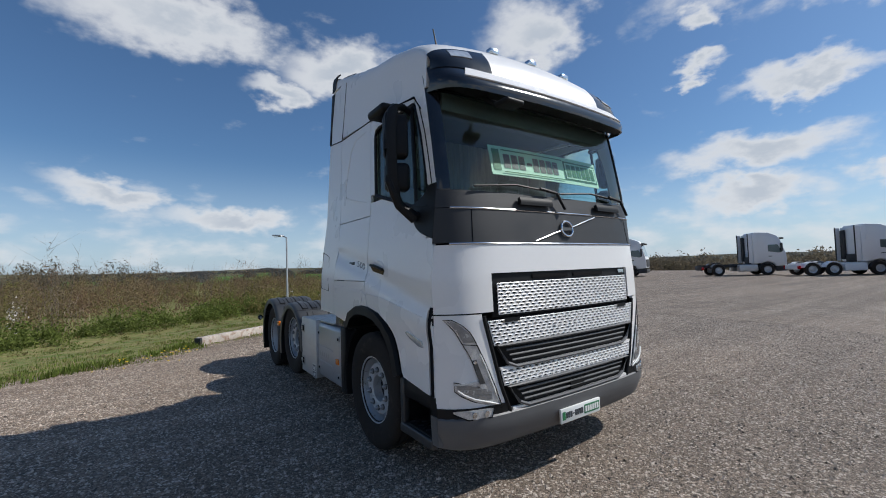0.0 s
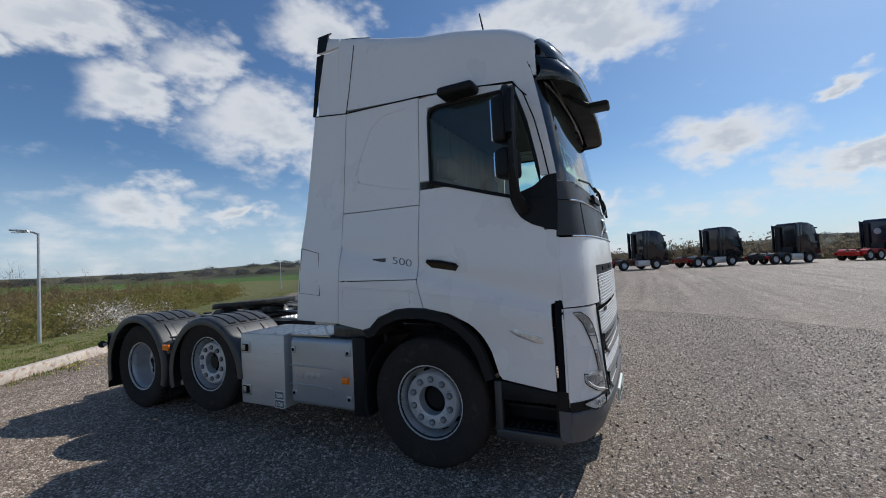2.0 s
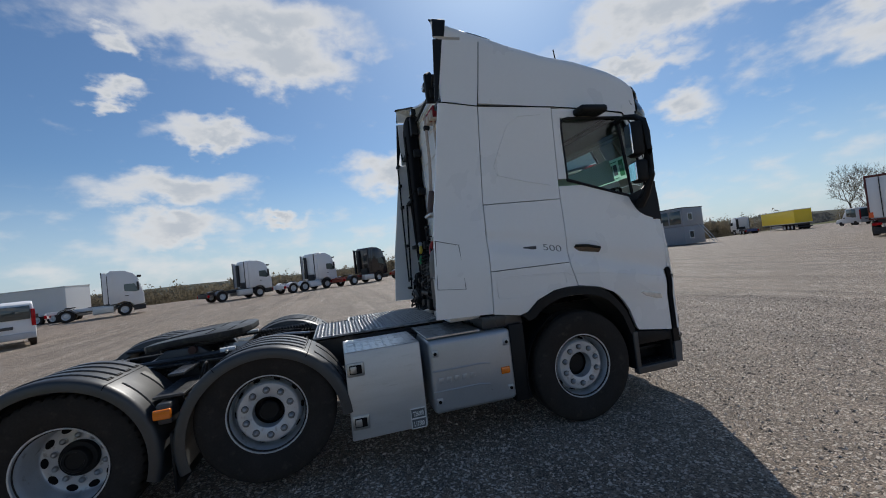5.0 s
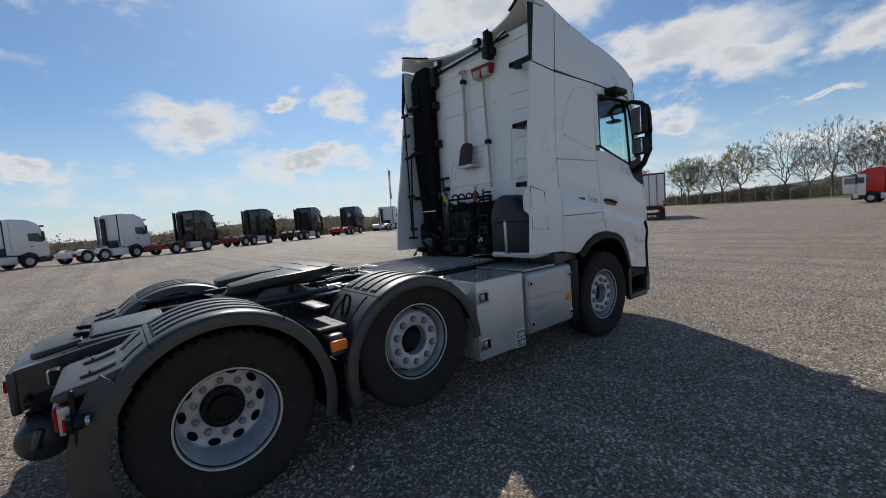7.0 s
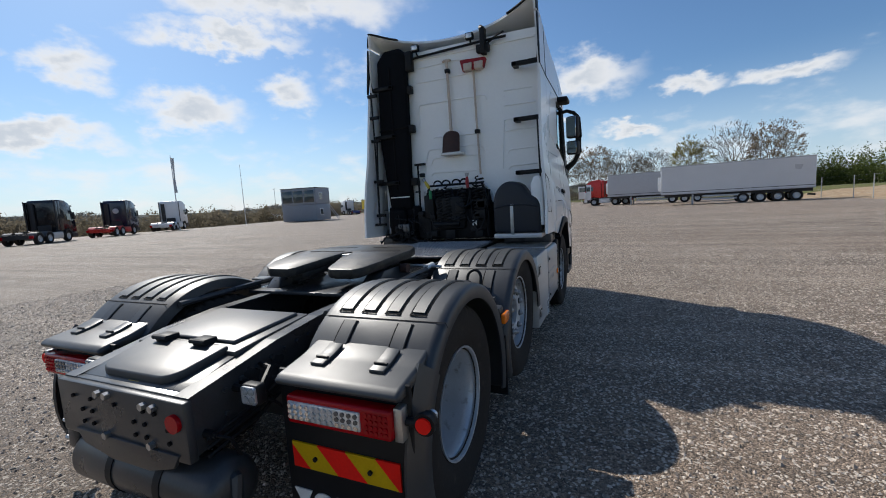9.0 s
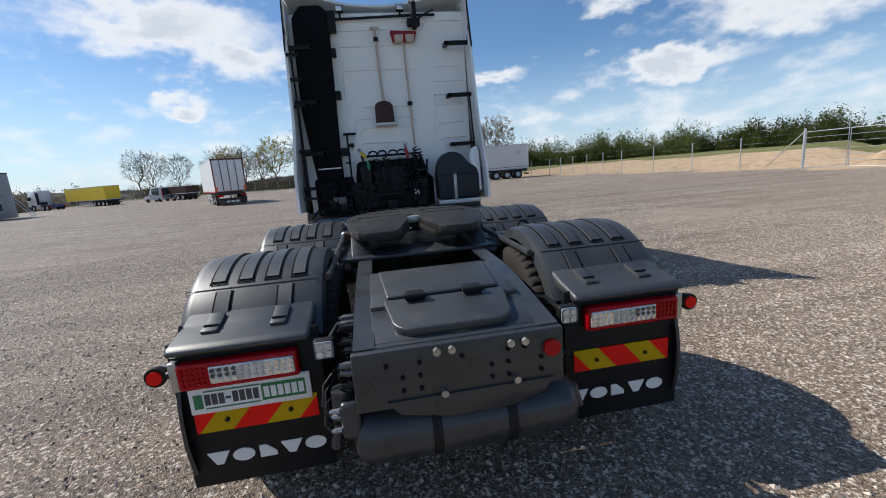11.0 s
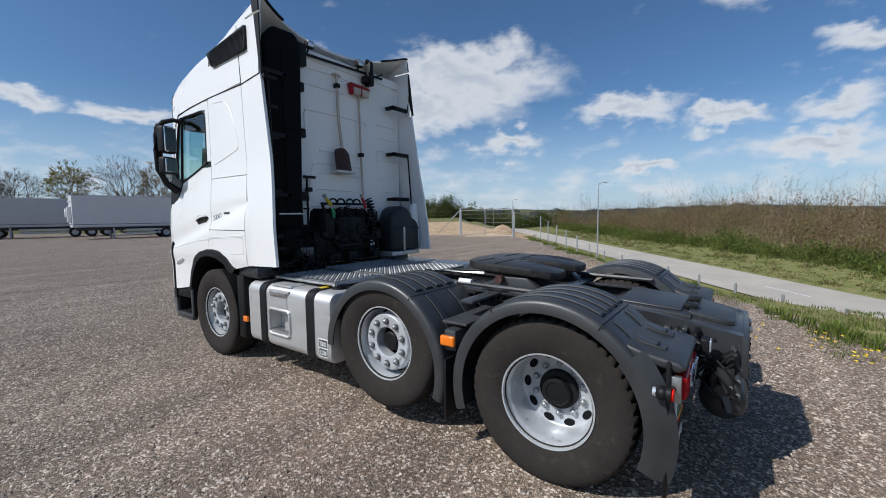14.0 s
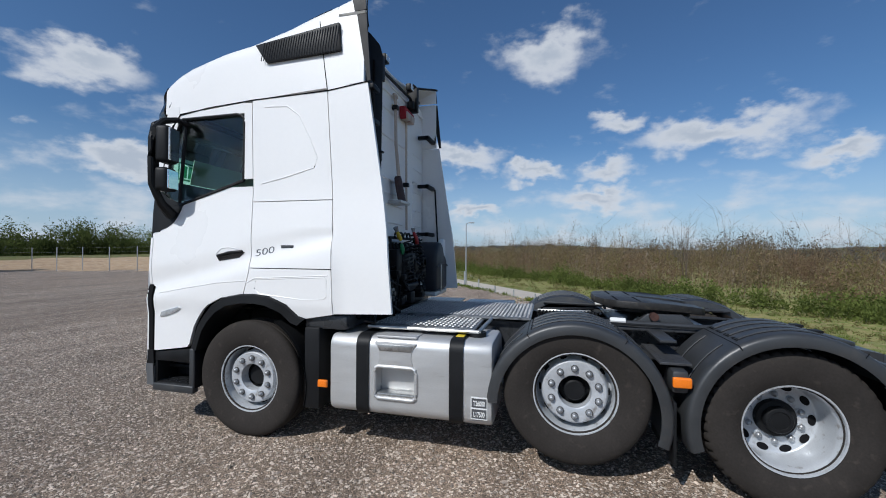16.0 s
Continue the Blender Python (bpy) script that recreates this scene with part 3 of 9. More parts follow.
pts = OCT[None] * sc[:, None] + rng.normal(0, 0.16, (n, 5, 3)) * size[:, None, None]
th = rng.uniform(0, 2 * math.pi, n)
rx = pts[:, :, 0] * np.cos(th)[:, None] - pts[:, :, 1] * np.sin(th)[:, None]
ry = pts[:, :, 0] * np.sin(th)[:, None] + pts[:, :, 1] * np.cos(th)[:, None]
vx = np.stack([rx + px[:, None], ry + py[:, None], np.maximum(pts[:, :, 2], -0.002)], 2).reshape(-1, 3)
fc = (OCF[None] + 5 * np.arange(n)[:, None, None]).reshape(-1, 3)
stuff("gravel_stones", vx.tolist(), fc.tolist(), STONE, "loose brown and grey stones on the yard", "gravel")


def blades(name, spots, height, width, material, label, category, per=9, lean=0.5, seed=1):
    """Tufts of narrow bent blades at (x, y, z, size)."""
    r = np.random.default_rng(seed)
    V, F = [], []
    for x, y, z, s in spots:
        for _ in range(per):
            a, l = r.uniform(0, 2 * math.pi), r.uniform(0.1, lean)
            h, w = height * s * r.uniform(0.5, 1.1), width * s * r.uniform(0.6, 1.2)
            ox, oy = x + r.normal(0, 0.06 * s), y + r.normal(0, 0.06 * s)
            dx, dy = math.cos(a), math.sin(a)
            k = len(V)
            V += [(ox - dy * w, oy + dx * w, z - 0.02), (ox + dy * w, oy - dx * w, z - 0.02), (ox + dx * h * l * .4 - dy * w * .7, oy + dy * h * l * .4 + dx * w * .7, z + h * .6), (ox + dx * h * l * .4 + dy * w * .7, oy + dy * h * l * .4 - dx * w * .7, z + h * .6), (ox + dx * h * l, oy + dy * h * l, z + h)]
            F += [(k, k + 1, k + 3, k + 2), (k + 2, k + 3, k + 4)]
    return stuff(name, V, F, material, label, category)


LEAFGRASS = leafy("grass_blade", (0.155, 0.20, 0.042), 0.25, 1.2, 0.4)
DRYGRASS = leafy("dry_grass_blade", (0.32, 0.27, 0.13), 0.2, 1.0, 0.35)
YELLOW = shader("dandelion_yellow", (0.75, 0.52, 0.02), 0.7, var=0.1, island=0.2)
r2 = np.random.default_rng(11)
spots, dry = [], []
for _ in range(5200):
    v = r2.uniform(-32, 30) if r2.uniform() < 0.45 else r2.uniform(-14, 3)
    u = 6.85 + abs(r2.normal(0, 1)) * (2.6 if v < 2 else 0.8)
    x, y = xy(u + 0.35 * math.sin(v * 0.7) + 0.25 * math.sin(v * 1.9), v)
    if v > 1.5 and r2.uniform() < 0.6:
        continue
    (spots if r2.uniform() < 0.62 else dry).append((x, y, terrain(x, y), r2.uniform(0.5, 1.1)))
blades("edge_grass", spots, 0.055, 0.007, LEAFGRASS, "tufts of green grass along the yard's edge", "grass", 10, 0.8, 2)
blades("dry_grass", dry, 0.06, 0.006, DRYGRASS, "dry pale grass along the yard's edge", "grass", 9, 0.9, 3)
clump = []
for _ in range(46):
    v = r2.choice([r2.uniform(-2.5, 1.0), r2.uniform(3, 9), r2.uniform(9, 24)])
    x, y = xy(7.2 + r2.normal(0, 0.25), v)
    for _ in range(6):
        clump.append((x + r2.normal(0, 0.1), y + r2.normal(0, 0.1), terrain(x, y), r2.uniform(0.6, 1.2)))
blades("weed_tufts", clump, 0.14, 0.011, LEAFGRASS, "taller green weeds by the gravel edge", "weeds", 12, 0.9, 5)
V, F = [], []
for _ in range(110):
    c = r2.choice([-6.5, -5.6, -4.4, -1.3, -0.6, 6.5])
    x, y = xy(6.45 + r2.normal(0, 0.22), c + r2.normal(0, 0.35))
    z = terrain(x, y) + r2.uniform(0.05, 0.12)
    k = len(V)
    V.append((x, y, z + 0.008))
    for i in range(8):
        a = i * math.pi / 4
        V.append((x + 0.02 * math.cos(a), y + 0.02 * math.sin(a), z + (0.004 if i % 2 else -0.004)))
    F += [(k, k + 1 + i, k + 1 + (i + 1) % 8) for i in range(8)]
stuff("dandelions", V, F, YELLOW, "yellow dandelion heads in the verge", "flowers")

# ---- the white tractor unit: y runs forward, the front axle stands at y = 0 ----
WZ = [(0.35, 1.195), (0.7, 1.21), (1.5, 1.208), (1.8, 1.185), (2.15, 1.152), (3.0, 1.142), (3.8, 1.10)]
FZ = [(0.31, 1.215), (0.345, 1.265), (0.42, 1.295), (0.5, 1.308), (0.7, 1.31), (1.2, 1.305), (1.5, 1.295), (1.75, 1.275), (2.0, 1.235), (2.13, 1.205), (2.5, 1.145), (2.88, 1.075), (3.0, 1.045), (3.25, 0.96)]


def half(z):
    return lerp(WZ, z)


def bow(s, z=1.0):
    low, high = 0.055 * s * s + 0.165 * abs(s) ** 9, 0.05 * s * s + 0.065 * abs(s) ** 14
    k = min(1, max(0, (z - 1.7) / 0.5))
    return low + (high - low) * k


def front(s, z, off=0.0):
    """The cab's front: s runs from -1 (left side) to 1 (right side)."""
    n = Vector((math.copysign(min(abs(s) ** 7, 1) * 0.75, s), 1, 0)).normalized() * off
    return Vector((s * half(z), lerp(FZ, z) - bow(s, z), z)) + n


def corner(z):
    return lerp(FZ, z) - bow(1, z)


def side(sx, y, z, off=0.0):
    if 1.05 < z < 1.8 and y > -0.85:   # the flank flares out below its diagonal crease
        crease = lerp([(-0.85, 1.742), (-0.04, 1.555), (0.25, 1.465), (0.7, 1.36), (1.0, 1.285)], y)
        k = min(1.0, max(0.0, (crease - z) / 0.16))
        off += 0.020 * k * (2 - k) * min(1.0, max(0.0, (z - 1.05) / 0.12)) - 0.012 * max(0.0, 1 - abs(z - crease - 0.05) / 0.12)
    return Vector((sx * (half(z) + off), y, z))


def side_patch(bm, sx, y0, y1, lo, hi, ny=8, nz=8, off=0.0):
    """A patch of the cab's flank: y0 and y1 are functions of z, lo and hi of y."""
    def at(u, v):
        y = y0(1.5) + u * (y1(1.5) - y0(1.5))
        z = lo(y) + v * (hi(y) - lo(y))
        y = y0(z) + u * (y1(z) - y0(z))
        return side(sx, y, z, off)
    grid(bm, at, span(0, 1, ny), span(0, 1, nz), flip=sx < 0)


def front_patch(bm, s0, s1, z0, z1, ns=12, nz=4, off=0.0):
    """A patch of the front between s0(z) and s1(z)."""
    s0 = s0 if callable(s0) else (lambda z, c=s0: c)
    s1 = s1 if callable(s1) else (lambda z, c=s1: c)
    grid(bm, lambda u, z: front(s0(z) + u * (s1(z) - s0(z)), z, off), span(0, 1, ns), span(z0, z1, nz), flip=True)


def const(c):
    return lambda *_: c


truck = thing("truck_tractor", "white three-axle truck tractor parked on gravel", "truck")
ARCH = [(-0.58, 1.06), (-0.51, 1.08), (-0.41, 1.17), (-0.24, 1.235), (-0.1, 1.25), (0.04, 1.245), (0.2, 1.215), (0.34, 1.14), (0.44, 1.04), (0.5, 0.95), (0.57, 0.75)]
y_seam = lambda z: lerp([(1.1, -0.845), (2.09, -0.80), (3.0, -0.735)], z)
y_rear = lambda z: lerp([(1.1, -1.355), (1.83, -1.29), (3.05, -1.10)], z)
y_door = lambda z: lerp([(1.1, 0.09), (1.24, 0.02), (1.45, -0.035), (2.0, -0.02), (2.97, 0.01)], z)
z_low = lambda y: lerp([(-1.36, 1.135), (-0.85, 1.115), (-0.58, 1.06)], y) if y < -0.58 else lerp(ARCH, y)
z_top = lambda y: lerp([(-1.1, 3.03), (-0.735, 2.985), (0.01, 2.965), (0.5, 2.93), (0.8, 2.87)], y)
z_sill = lambda y: lerp([(0.0, 2.275), (0.74, 2.06), (1.0, 1.985)], y)
G = 0.004

for sx in (1, -1):
    bm = B(); side_patch(bm, sx, y_rear, lambda z: y_seam(z) - G, lambda y: lerp([(-1.36, 1.135), (-0.84, 1.115)], y), const(3.02), 8, 14)
    fair = part("side_fairing", bm, PAINT, truck, solid=0.03)
    if sx > 0:   # small service hatch in the right fairing
        bm = B()
        ring = [side(sx, y, z, 0.002) for y, z in ((-1.285, 1.80), (-1.08, 1.745), (-1.065, 1.36), (-1.315, 1.385))]
        tube(bm, ring + [ring[0]], 0.003, 6)
        part("hatch_seam", bm, GAP, fair)
    if sx > 0:
        bands = [(2.085, None), (1.485, 2.077), (None, 1.477)]
    else:
        bands = [(2.065, None), (1.485, 2.057), (None, 1.477)]
    for name, (a, b) in zip(("sleeper_panel", "locker_lid", "lower_panel"), bands):
        bm = B()
        side_patch(bm, sx, lambda z: y_seam(z) + G, lambda z: y_door(z) - G, (lambda y: a) if a else z_low, (lambda y: b) if b else (lambda y: z_top(y) - G), 20, 10 if a and not b else 16)
        ob = part(name, bm, PAINT, truck, solid=0.025)
        if not b and a:  # pressed line in the sleeper wall
            bm = B()
            line = [(-0.12, 2.90), (-0.35, 2.885), (-0.47, 2.80), (-0.58, 2.58), (-0.65, 2.42), (-0.62, 2.34), (-0.35, 2.27), (-0.1, 2.22)]
            tube(bm, [side(sx, y, z, -0.001) for y, z in line], 0.006, 6)
            part("pressed_line", bm, PAINT, ob)
        if not a:
            bm = B()
            tube(bm, [side(sx, y, z, 0.0) for y, z in ((-0.80, 1.43), (-0.1, 1.395), (0.0, 1.345))], 0.004, 6)
            part("pressed_line", bm, PAINT, ob)
            bm = B()
            ring = [(-0.12, 1.385), (-0.77, 1.415), (-0.785, 1.40), (-0.785, 1.255), (-0.765, 1.235), (-0.55, 1.225), (-0.15, 1.26), (-0.10, 1.30), (-0.105, 1.37), (-0.12, 1.385)]
            tube(bm, [side(sx, y, z, 0.0) for y, z in ring], 0.0035, 6)
            part("pressed_line", bm, PAINT, ob)
    # door: skin below the sill, then the frame round the window
    bm = B()
    lo_d = lambda y: z_low(y) if y < 0.57 else lerp([(0.57, 0.752), (0.98, 0.70)], y)
    hi_d = lambda y: min(z_sill(y) - 0.012, lerp([(0.57, 2.2), (0.74, 2.06), (0.78, 1.985), (0.83, 1.915), (0.90, 1.87), (0.98, 1.84)], y))
    side_patch(bm, sx, lambda z: y_door(z) + G, const(0.98), lo_d, hi_d, 36, 36)
    door = part("door", bm, PAINT, truck, solid=0.03)
    bm = B()
    grid(bm, lambda u, z: side(sx, 0.98 + u * (corner(z) - G - 0.98 - (0.0 if z > 1.3 else 0.075)), z), span(0, 1, 3), span(0.70, 1.80, 30), flip=sx < 0)
    part("door_edge", bm, PAINT, door, solid=0.03)
    bm = B()
    grid(bm, lambda u, z: side(sx, y_door(z) + G + u * (0.085 - y_door(z)), z), span(0, 1, 2), span(2.27, 2.95, 6), flip=sx < 0)
    part("window_post", bm, PAINT, door, solid=0.03)
    bm = B()
    grid(bm, lambda y, v: side(sx, y, 2.862 + v * (z_top(y) - G - 2.862 + (0.05 if y > 0.6 else 0)), 0), span(0.085, 0.80, 8), span(0, 1, 2), flip=sx < 0)
    part("window_header", bm, PAINT, door, solid=0.03)
    ya = lambda z: lerp([(1.98, 0.985), (2.3, 0.945), (2.6, 0.885), (2.86, 0.80)], z)
    bm = B()  # white front pillar
    grid(bm, lambda u, z: side(sx, ya(z) + 0.012 + u * (corner(z) - 0.012 - ya(z)), z, 0.0), span(0, 1, 4), span(2.19, 2.98, 10), flip=sx < 0)
    part("front_pillar", bm, PAINT, truck, solid=0.03)
    bm = B()  # joint of the door along the pillar
    tube(bm, [side(sx, ya(z) + 0.055 + 0.02 * (2.9 - z), z, 0.001) for z in (2.19, 2.4, 2.6, 2.8)] + [side(sx, 0.80, 2.905, 0.001), side(sx, 0.60, 2.925, 0.001)], 0.005, 6)
    part("door_seam", bm, GAP, truck)
    bm = B()
    grid(bm, lambda u, v: side(sx, 0.09 + u * (ya(2.4) - 0.09) + (u > 0.8) * 0, z_sill(0.09 + u * 0.85) + v * (2.862 - z_sill(0.09 + u * 0.85)), -0.022) if u < 0.99 else side(sx, ya(1.99 + v * 0.87), 1.99 + v * 0.87, -0.022), span(0, 1, 8), span(0, 1, 6), flip=sx < 0)
    part("side_window", bm, GLASS, door).visible_shadow = False
    bm = B()  # rubber round the pane
    loop = [(0.09, 2.26), (0.09, 2.78), (0.10, 2.82), (0.125, 2.845), (0.17, 2.857), (0.78, 2.855)] + [(ya(z), z) for z in (2.75, 2.5, 2.25, 2.03)] + [(0.74, 2.065), (0.4, 2.165), (0.09, 2.26)]
    tube(bm, [side(sx, y, z, -0.006) for y, z in loop], 0.014, 6)
    part("window_seal", bm, PLASTIC, door)
    bm = B()
    tube(bm, [side(sx, y, z_sill(y), 0.002) for y in (0.085, 0.3, 0.6, 0.78)], 0.009, 6)
    part("sill_strip", bm, PLASTIC, door)
    bm = B()  # quarter-light bar
    tube(bm, [side(sx, 0.80, 2.07, -0.012), side(sx, 0.74, 2.84, -0.012)], 0.016, 6)
    part("window_bar", bm, PLASTIC, door)
    bm = B()  # handle: recess and grip
    prism(bm, [(0.035, 1.615), (0.09, 1.57), (0.30, 1.538), (0.325, 1.575), (0.30, 1.592), (0.1, 1.635)], lambda p, q, w: side(sx, p, q, w), -0.01, 0.004)
    hd = part("door_handle", bm, GLOSSY, door, "black pull handle")
    bm = B()
    tube(bm, [side(sx, 0.055, 1.625, 0.012), side(sx, 0.18, 1.614, 0.022), side(sx, 0.31, 1.583, 0.012)], 0.012, 8)
    part("grip", bm, PLASTIC, hd)
    bm = B()  # shaped hollow over the handle
    tube(bm, [side(sx, y, z, 0.0) for y, z in ((0.10, 1.645), (0.2, 1.66), (0.28, 1.65), (0.335, 1.595))], 0.005, 6)
    tube(bm, [side(sx, y, z, 0.0) for y, z in ((0.0, 1.37), (0.3, 1.345), (0.7, 1.28), (0.95, 1.235))], 0.004, 6)
    part("swage_line", bm, PAINT, door, apart=True)
    bm = B()  # lamp badge low on the door
    prism(bm, [(0.70, 1.10), (0.73, 1.115), (0.93, 1.06), (0.94, 1.015), (0.88, 1.02), (0.76, 1.06)], lambda p, q, w: side(sx, p, q, w), -0.004, 0.008, 0.003)
    part("side_indicator", bm, CLEAR, door, "clear side indicator lens")
    # black corner that carries the mirror
    bm = B()
    zl = lambda y: lerp([(0.74, 2.055), (0.76, 2.0), (0.79, 1.94), (0.83, 1.89), (0.90, 1.845), (1.0, 1.81), (1.1, 1.782), (1.2, 1.755)], y)
    zh = lambda y: lerp([(0.74, 2.06), (0.80, 2.08), (0.92, 2.12), (1.0, 2.185), (1.2, 2.185)], y)
    def trim(u, v):
        y = 0.74 + u * (corner(1.95) - 0.74)
        z = zl(y) + v * (zh(y) - zl(y))
        return side(sx, 0.74 + u * (corner(z) + 0.004 - 0.74), z, 0.006)
    grid(bm, trim, span(0, 1, 16), span(0, 1, 6), flip=sx < 0)
    part("corner_trim", bm, PLASTIC, truck, solid=0.03)
    # wheel-arch trim
    inner = [(y * 0.90 + 0.0, 0.55 + (z - 0.55) * 0.90) for y, z in ARCH]
    bm = B()
    outer = [side(sx, y, z, 0.022) for y, z in ARCH]
    inn = [side(sx, y, z, 0.030) for y, z in inner]
    back = [side(sx, y, z, -0.30) for y, z in inner]
    lip = [side(sx, y * 1.02, 0.55 + (z - 0.55) * 1.02, -0.01) for y, z in ARCH]
    strips = [[bm.verts.new(p) for p in ring] for ring in (lip, outer, inn, back)]
    for a, b in zip(strips, strips[1:]):
        for i in range(len(a) - 1):
            q = (a[i], a[i + 1], b[i + 1], b[i])
            bm.faces.new(q if sx < 0 else q[::-1])
    part("wheel_arch_trim", bm, PLASTIC, truck, smooth=50, solid=0.008)
    bm = B()  # guard behind the front wheel
    lathe(bm, [(0.585, -0.02), (0.60, 0.0), (0.60, -0.32)], (sx * 1.225, 0, 0.5), 14, sx, radians(118), radians(196))
    part("front_mudguard", bm, PLASTIC, truck, solid=0.02)
    bm = B()
    box(bm, *sorted((sx * 0.92, sx * 1.215)), -0.72, -0.575, 0.32, 1.0, 0.02)
    part("splash_guard", bm, PLASTIC, truck)
    # entrance steps
    bm = B()
    prism(bm, [(0.57, 0.74), (0.98, 0.685), (1.02, 0.67), (1.02, 0.60), (0.60, 0.60), (0.57, 0.66)], lambda p, q, w: Vector((sx * w, p, q)), 0.95, 1.195, 0.008)
    box(bm, *sorted((sx * 0.75, sx * 0.97)), 0.56, 1.05, 0.36, 0.66)
    box(bm, *sorted((sx * 0.9, sx * 1.195)), 0.56, 0.60, 0.37, 0.72, 0.008)
    box(bm, *sorted((sx * 0.9, sx * 1.19)), 0.995, 1.06, 0.37, 0.70, 0.008)
    st = part("step_well", bm, PLASTIC, truck, apart=True)
    bm = B()
    box(bm, *sorted((sx * 1.17, sx * 1.214)), 0.565, 1.03, 0.325, 0.395, 0.012, 3)
    box(bm, *sorted((sx * 1.15, sx * 1.206)), 0.562, 0.618, 0.33, 0.735, 0.012, 3)
    part("step_skirt", bm, GUARD, st, apart=True)
    for z, x1 in ((0.405, 1.185), (0.535, 1.06)):
        bm = B()
        box(bm, *sorted((sx * 0.93, sx * x1)), 0.60, 1.03, z - 0.03, z, 0.008)
        td = part("tread", bm, PLASTIC, st, "ribbed step tread")
        for i in range(7):
            for j in range(2):
                bm = B(); a = 0.5 if (i + j) % 2 else -0.5
                x, y = sx * (x1 - 0.045 - j * 0.06), 0.655 + i * 0.055
                tube(bm, [(x - 0.02 * math.cos(a), y - 0.02 * math.sin(a), z + 0.002), (x + 0.02 * math.cos(a), y + 0.02 * math.sin(a), z + 0.002)], 0.005, 5)
                part("grip_bar", bm, CHASSIS, td)
    bm = B(); box(bm, *sorted((sx * 0.965, sx * 0.978)), 0.92, 1.0, 0.55, 0.63, 0.004)
    part("step_reflector", bm, CLEAR, st)

# the front, from the bumper upwards
bm = B()
low_edge = lambda s, z: z if z > 0.42 else z + 0.05 * abs(s) ** 6 * (0.42 - z) / 0.11
grid(bm, lambda s, z: front(s, low_edge(s, z), 0.02 if 0.42 < z < 0.56 else 0.006), span(-1, 1, 36), [0.31, 0.325, 0.345, 0.38, 0.42, 0.47, 0.52, 0.555, 0.57], flip=True)
for sx in (1, -1):
    grid(bm, lambda y, z: side(sx, y, z, 0.012), span(1.02, corner(0.5) + 0.01, 2), span(0.37, 0.57, 4), flip=sx < 0)
bumper = part("bumper", bm, GREY, truck, solid=0.04, apart=True)
bm = B()
front_patch(bm, -0.99, 0.99, 0.36, 2.1, 30, 10, -0.07)
part("front_bulkhead", bm, GAP, truck)
gs = lambda z: lerp([(0.49, 0.555), (0.75, 0.635), (1.22, 0.735)], z)     # edge of the lower grille
hs = lambda z: lerp([(0.49, 0.59), (0.75, 0.67), (1.22, 0.765)], z)       # edge of the lamp panels
for sx in (1, -1):
    bm = B()
    a, b = (hs, const(1.0)) if sx > 0 else (const(-1.0), lambda z: -hs(z))
    front_patch(bm, a, b, 0.60, 1.255, 10, 12, 0.004)
    panel = part("lamp_panel", bm, PAINT, truck, solid=0.025)
    bm = B()
    grid(bm, lambda u, z: side(sx, 1.075 + u * (corner(z) - 1.075), z, 0.004), span(0, 1, 3), span(0.66, 1.255, 8), flip=sx < 0)
    part("panel_side", bm, PAINT, panel, solid=0.02)
    bm = B()  # dark joint beside the door
    grid(bm, lambda u, z: side(sx, 1.03 + u * 0.055, z, 0.002), span(0, 1, 2), span(0.60, 1.31, 8), flip=sx < 0)
    part("door_joint", bm, GAP, truck, solid=0.02)
    bm = B()  # dark joint between lamp panel and grille
    tube(bm, [front(sx * (hs(z) - 0.014), z, 0.0) for z in span(0.5, 1.24, 10)], 0.016, 8)
    part("grille_joint", bm, PLASTIC, truck)
    # headlamp: a slanting light guide over a wide lens
    k = lambda s0, s1: sorted((sx * s0, sx * s1))
    bm = B()
    edge = lambda tab0, tab1: [(lambda z, e=e: sorted((sx * lerp(tab0, z), sx * lerp(tab1, z)))[e]) for e in (0, 1)]
    IN = [(0.60, 0.656), (0.737, 0.694), (0.916, 0.755), (1.05, 0.804), (1.13, 0.835), (1.191, 0.881), (1.227, 0.929)]
    OUT = [(0.60, 0.66), (0.674, 0.839), (0.715, 0.897), (0.75, 0.925), (0.795, 0.929), (0.808, 0.80), (0.903, 0.824), (0.968, 0.843), (1.067, 0.886), (1.145, 0.916), (1.184, 0.939), (1.227, 0.966)]
    front_patch(bm, *edge(IN, OUT), 0.602, 1.226, 8, 60, 0.008)
    lamp = part("headlamp", bm, CLEAR, panel, "slanting clear headlamp", solid=0.012)
    bm = B()
    front_patch(bm, *edge([(0.777, 0.762), (0.944, 0.812)], [(0.779, 0.797), (0.955, 0.836)]), 0.785, 0.95, 4, 8, 0.012)
    part("projector", bm, DARKLENS, lamp)
    for z0, z1 in ((0.672, 0.712), (0.716, 0.752), (0.756, 0.786)):
        bm = B()
        front_patch(bm, *edge([(0.665, 0.722), (0.735, 0.73), (0.785, 0.86)], [(0.66, 0.775), (0.674, 0.80), (0.715, 0.875), (0.75, 0.912), (0.79, 0.918)]), z0, z1, 8, 3, 0.012)
        part("lamp_insert", bm, REFLECTOR, lamp)
    bm = B(); disc(bm, front(sx * 0.822, 0.935, 0.014), 0.012, "y", 0.012, 12)
    part("bulb", bm, CHROME, lamp)
    bm = B()
    front_patch(bm, *edge([(1.07, 0.818), (1.13, 0.845), (1.19, 0.893), (1.22, 0.932)], [(1.07, 0.878), (1.145, 0.907), (1.184, 0.930), (1.22, 0.955)]), 1.07, 1.216, 4, 8, 0.014)
    part("indicator", bm, REFLECTOR, lamp)
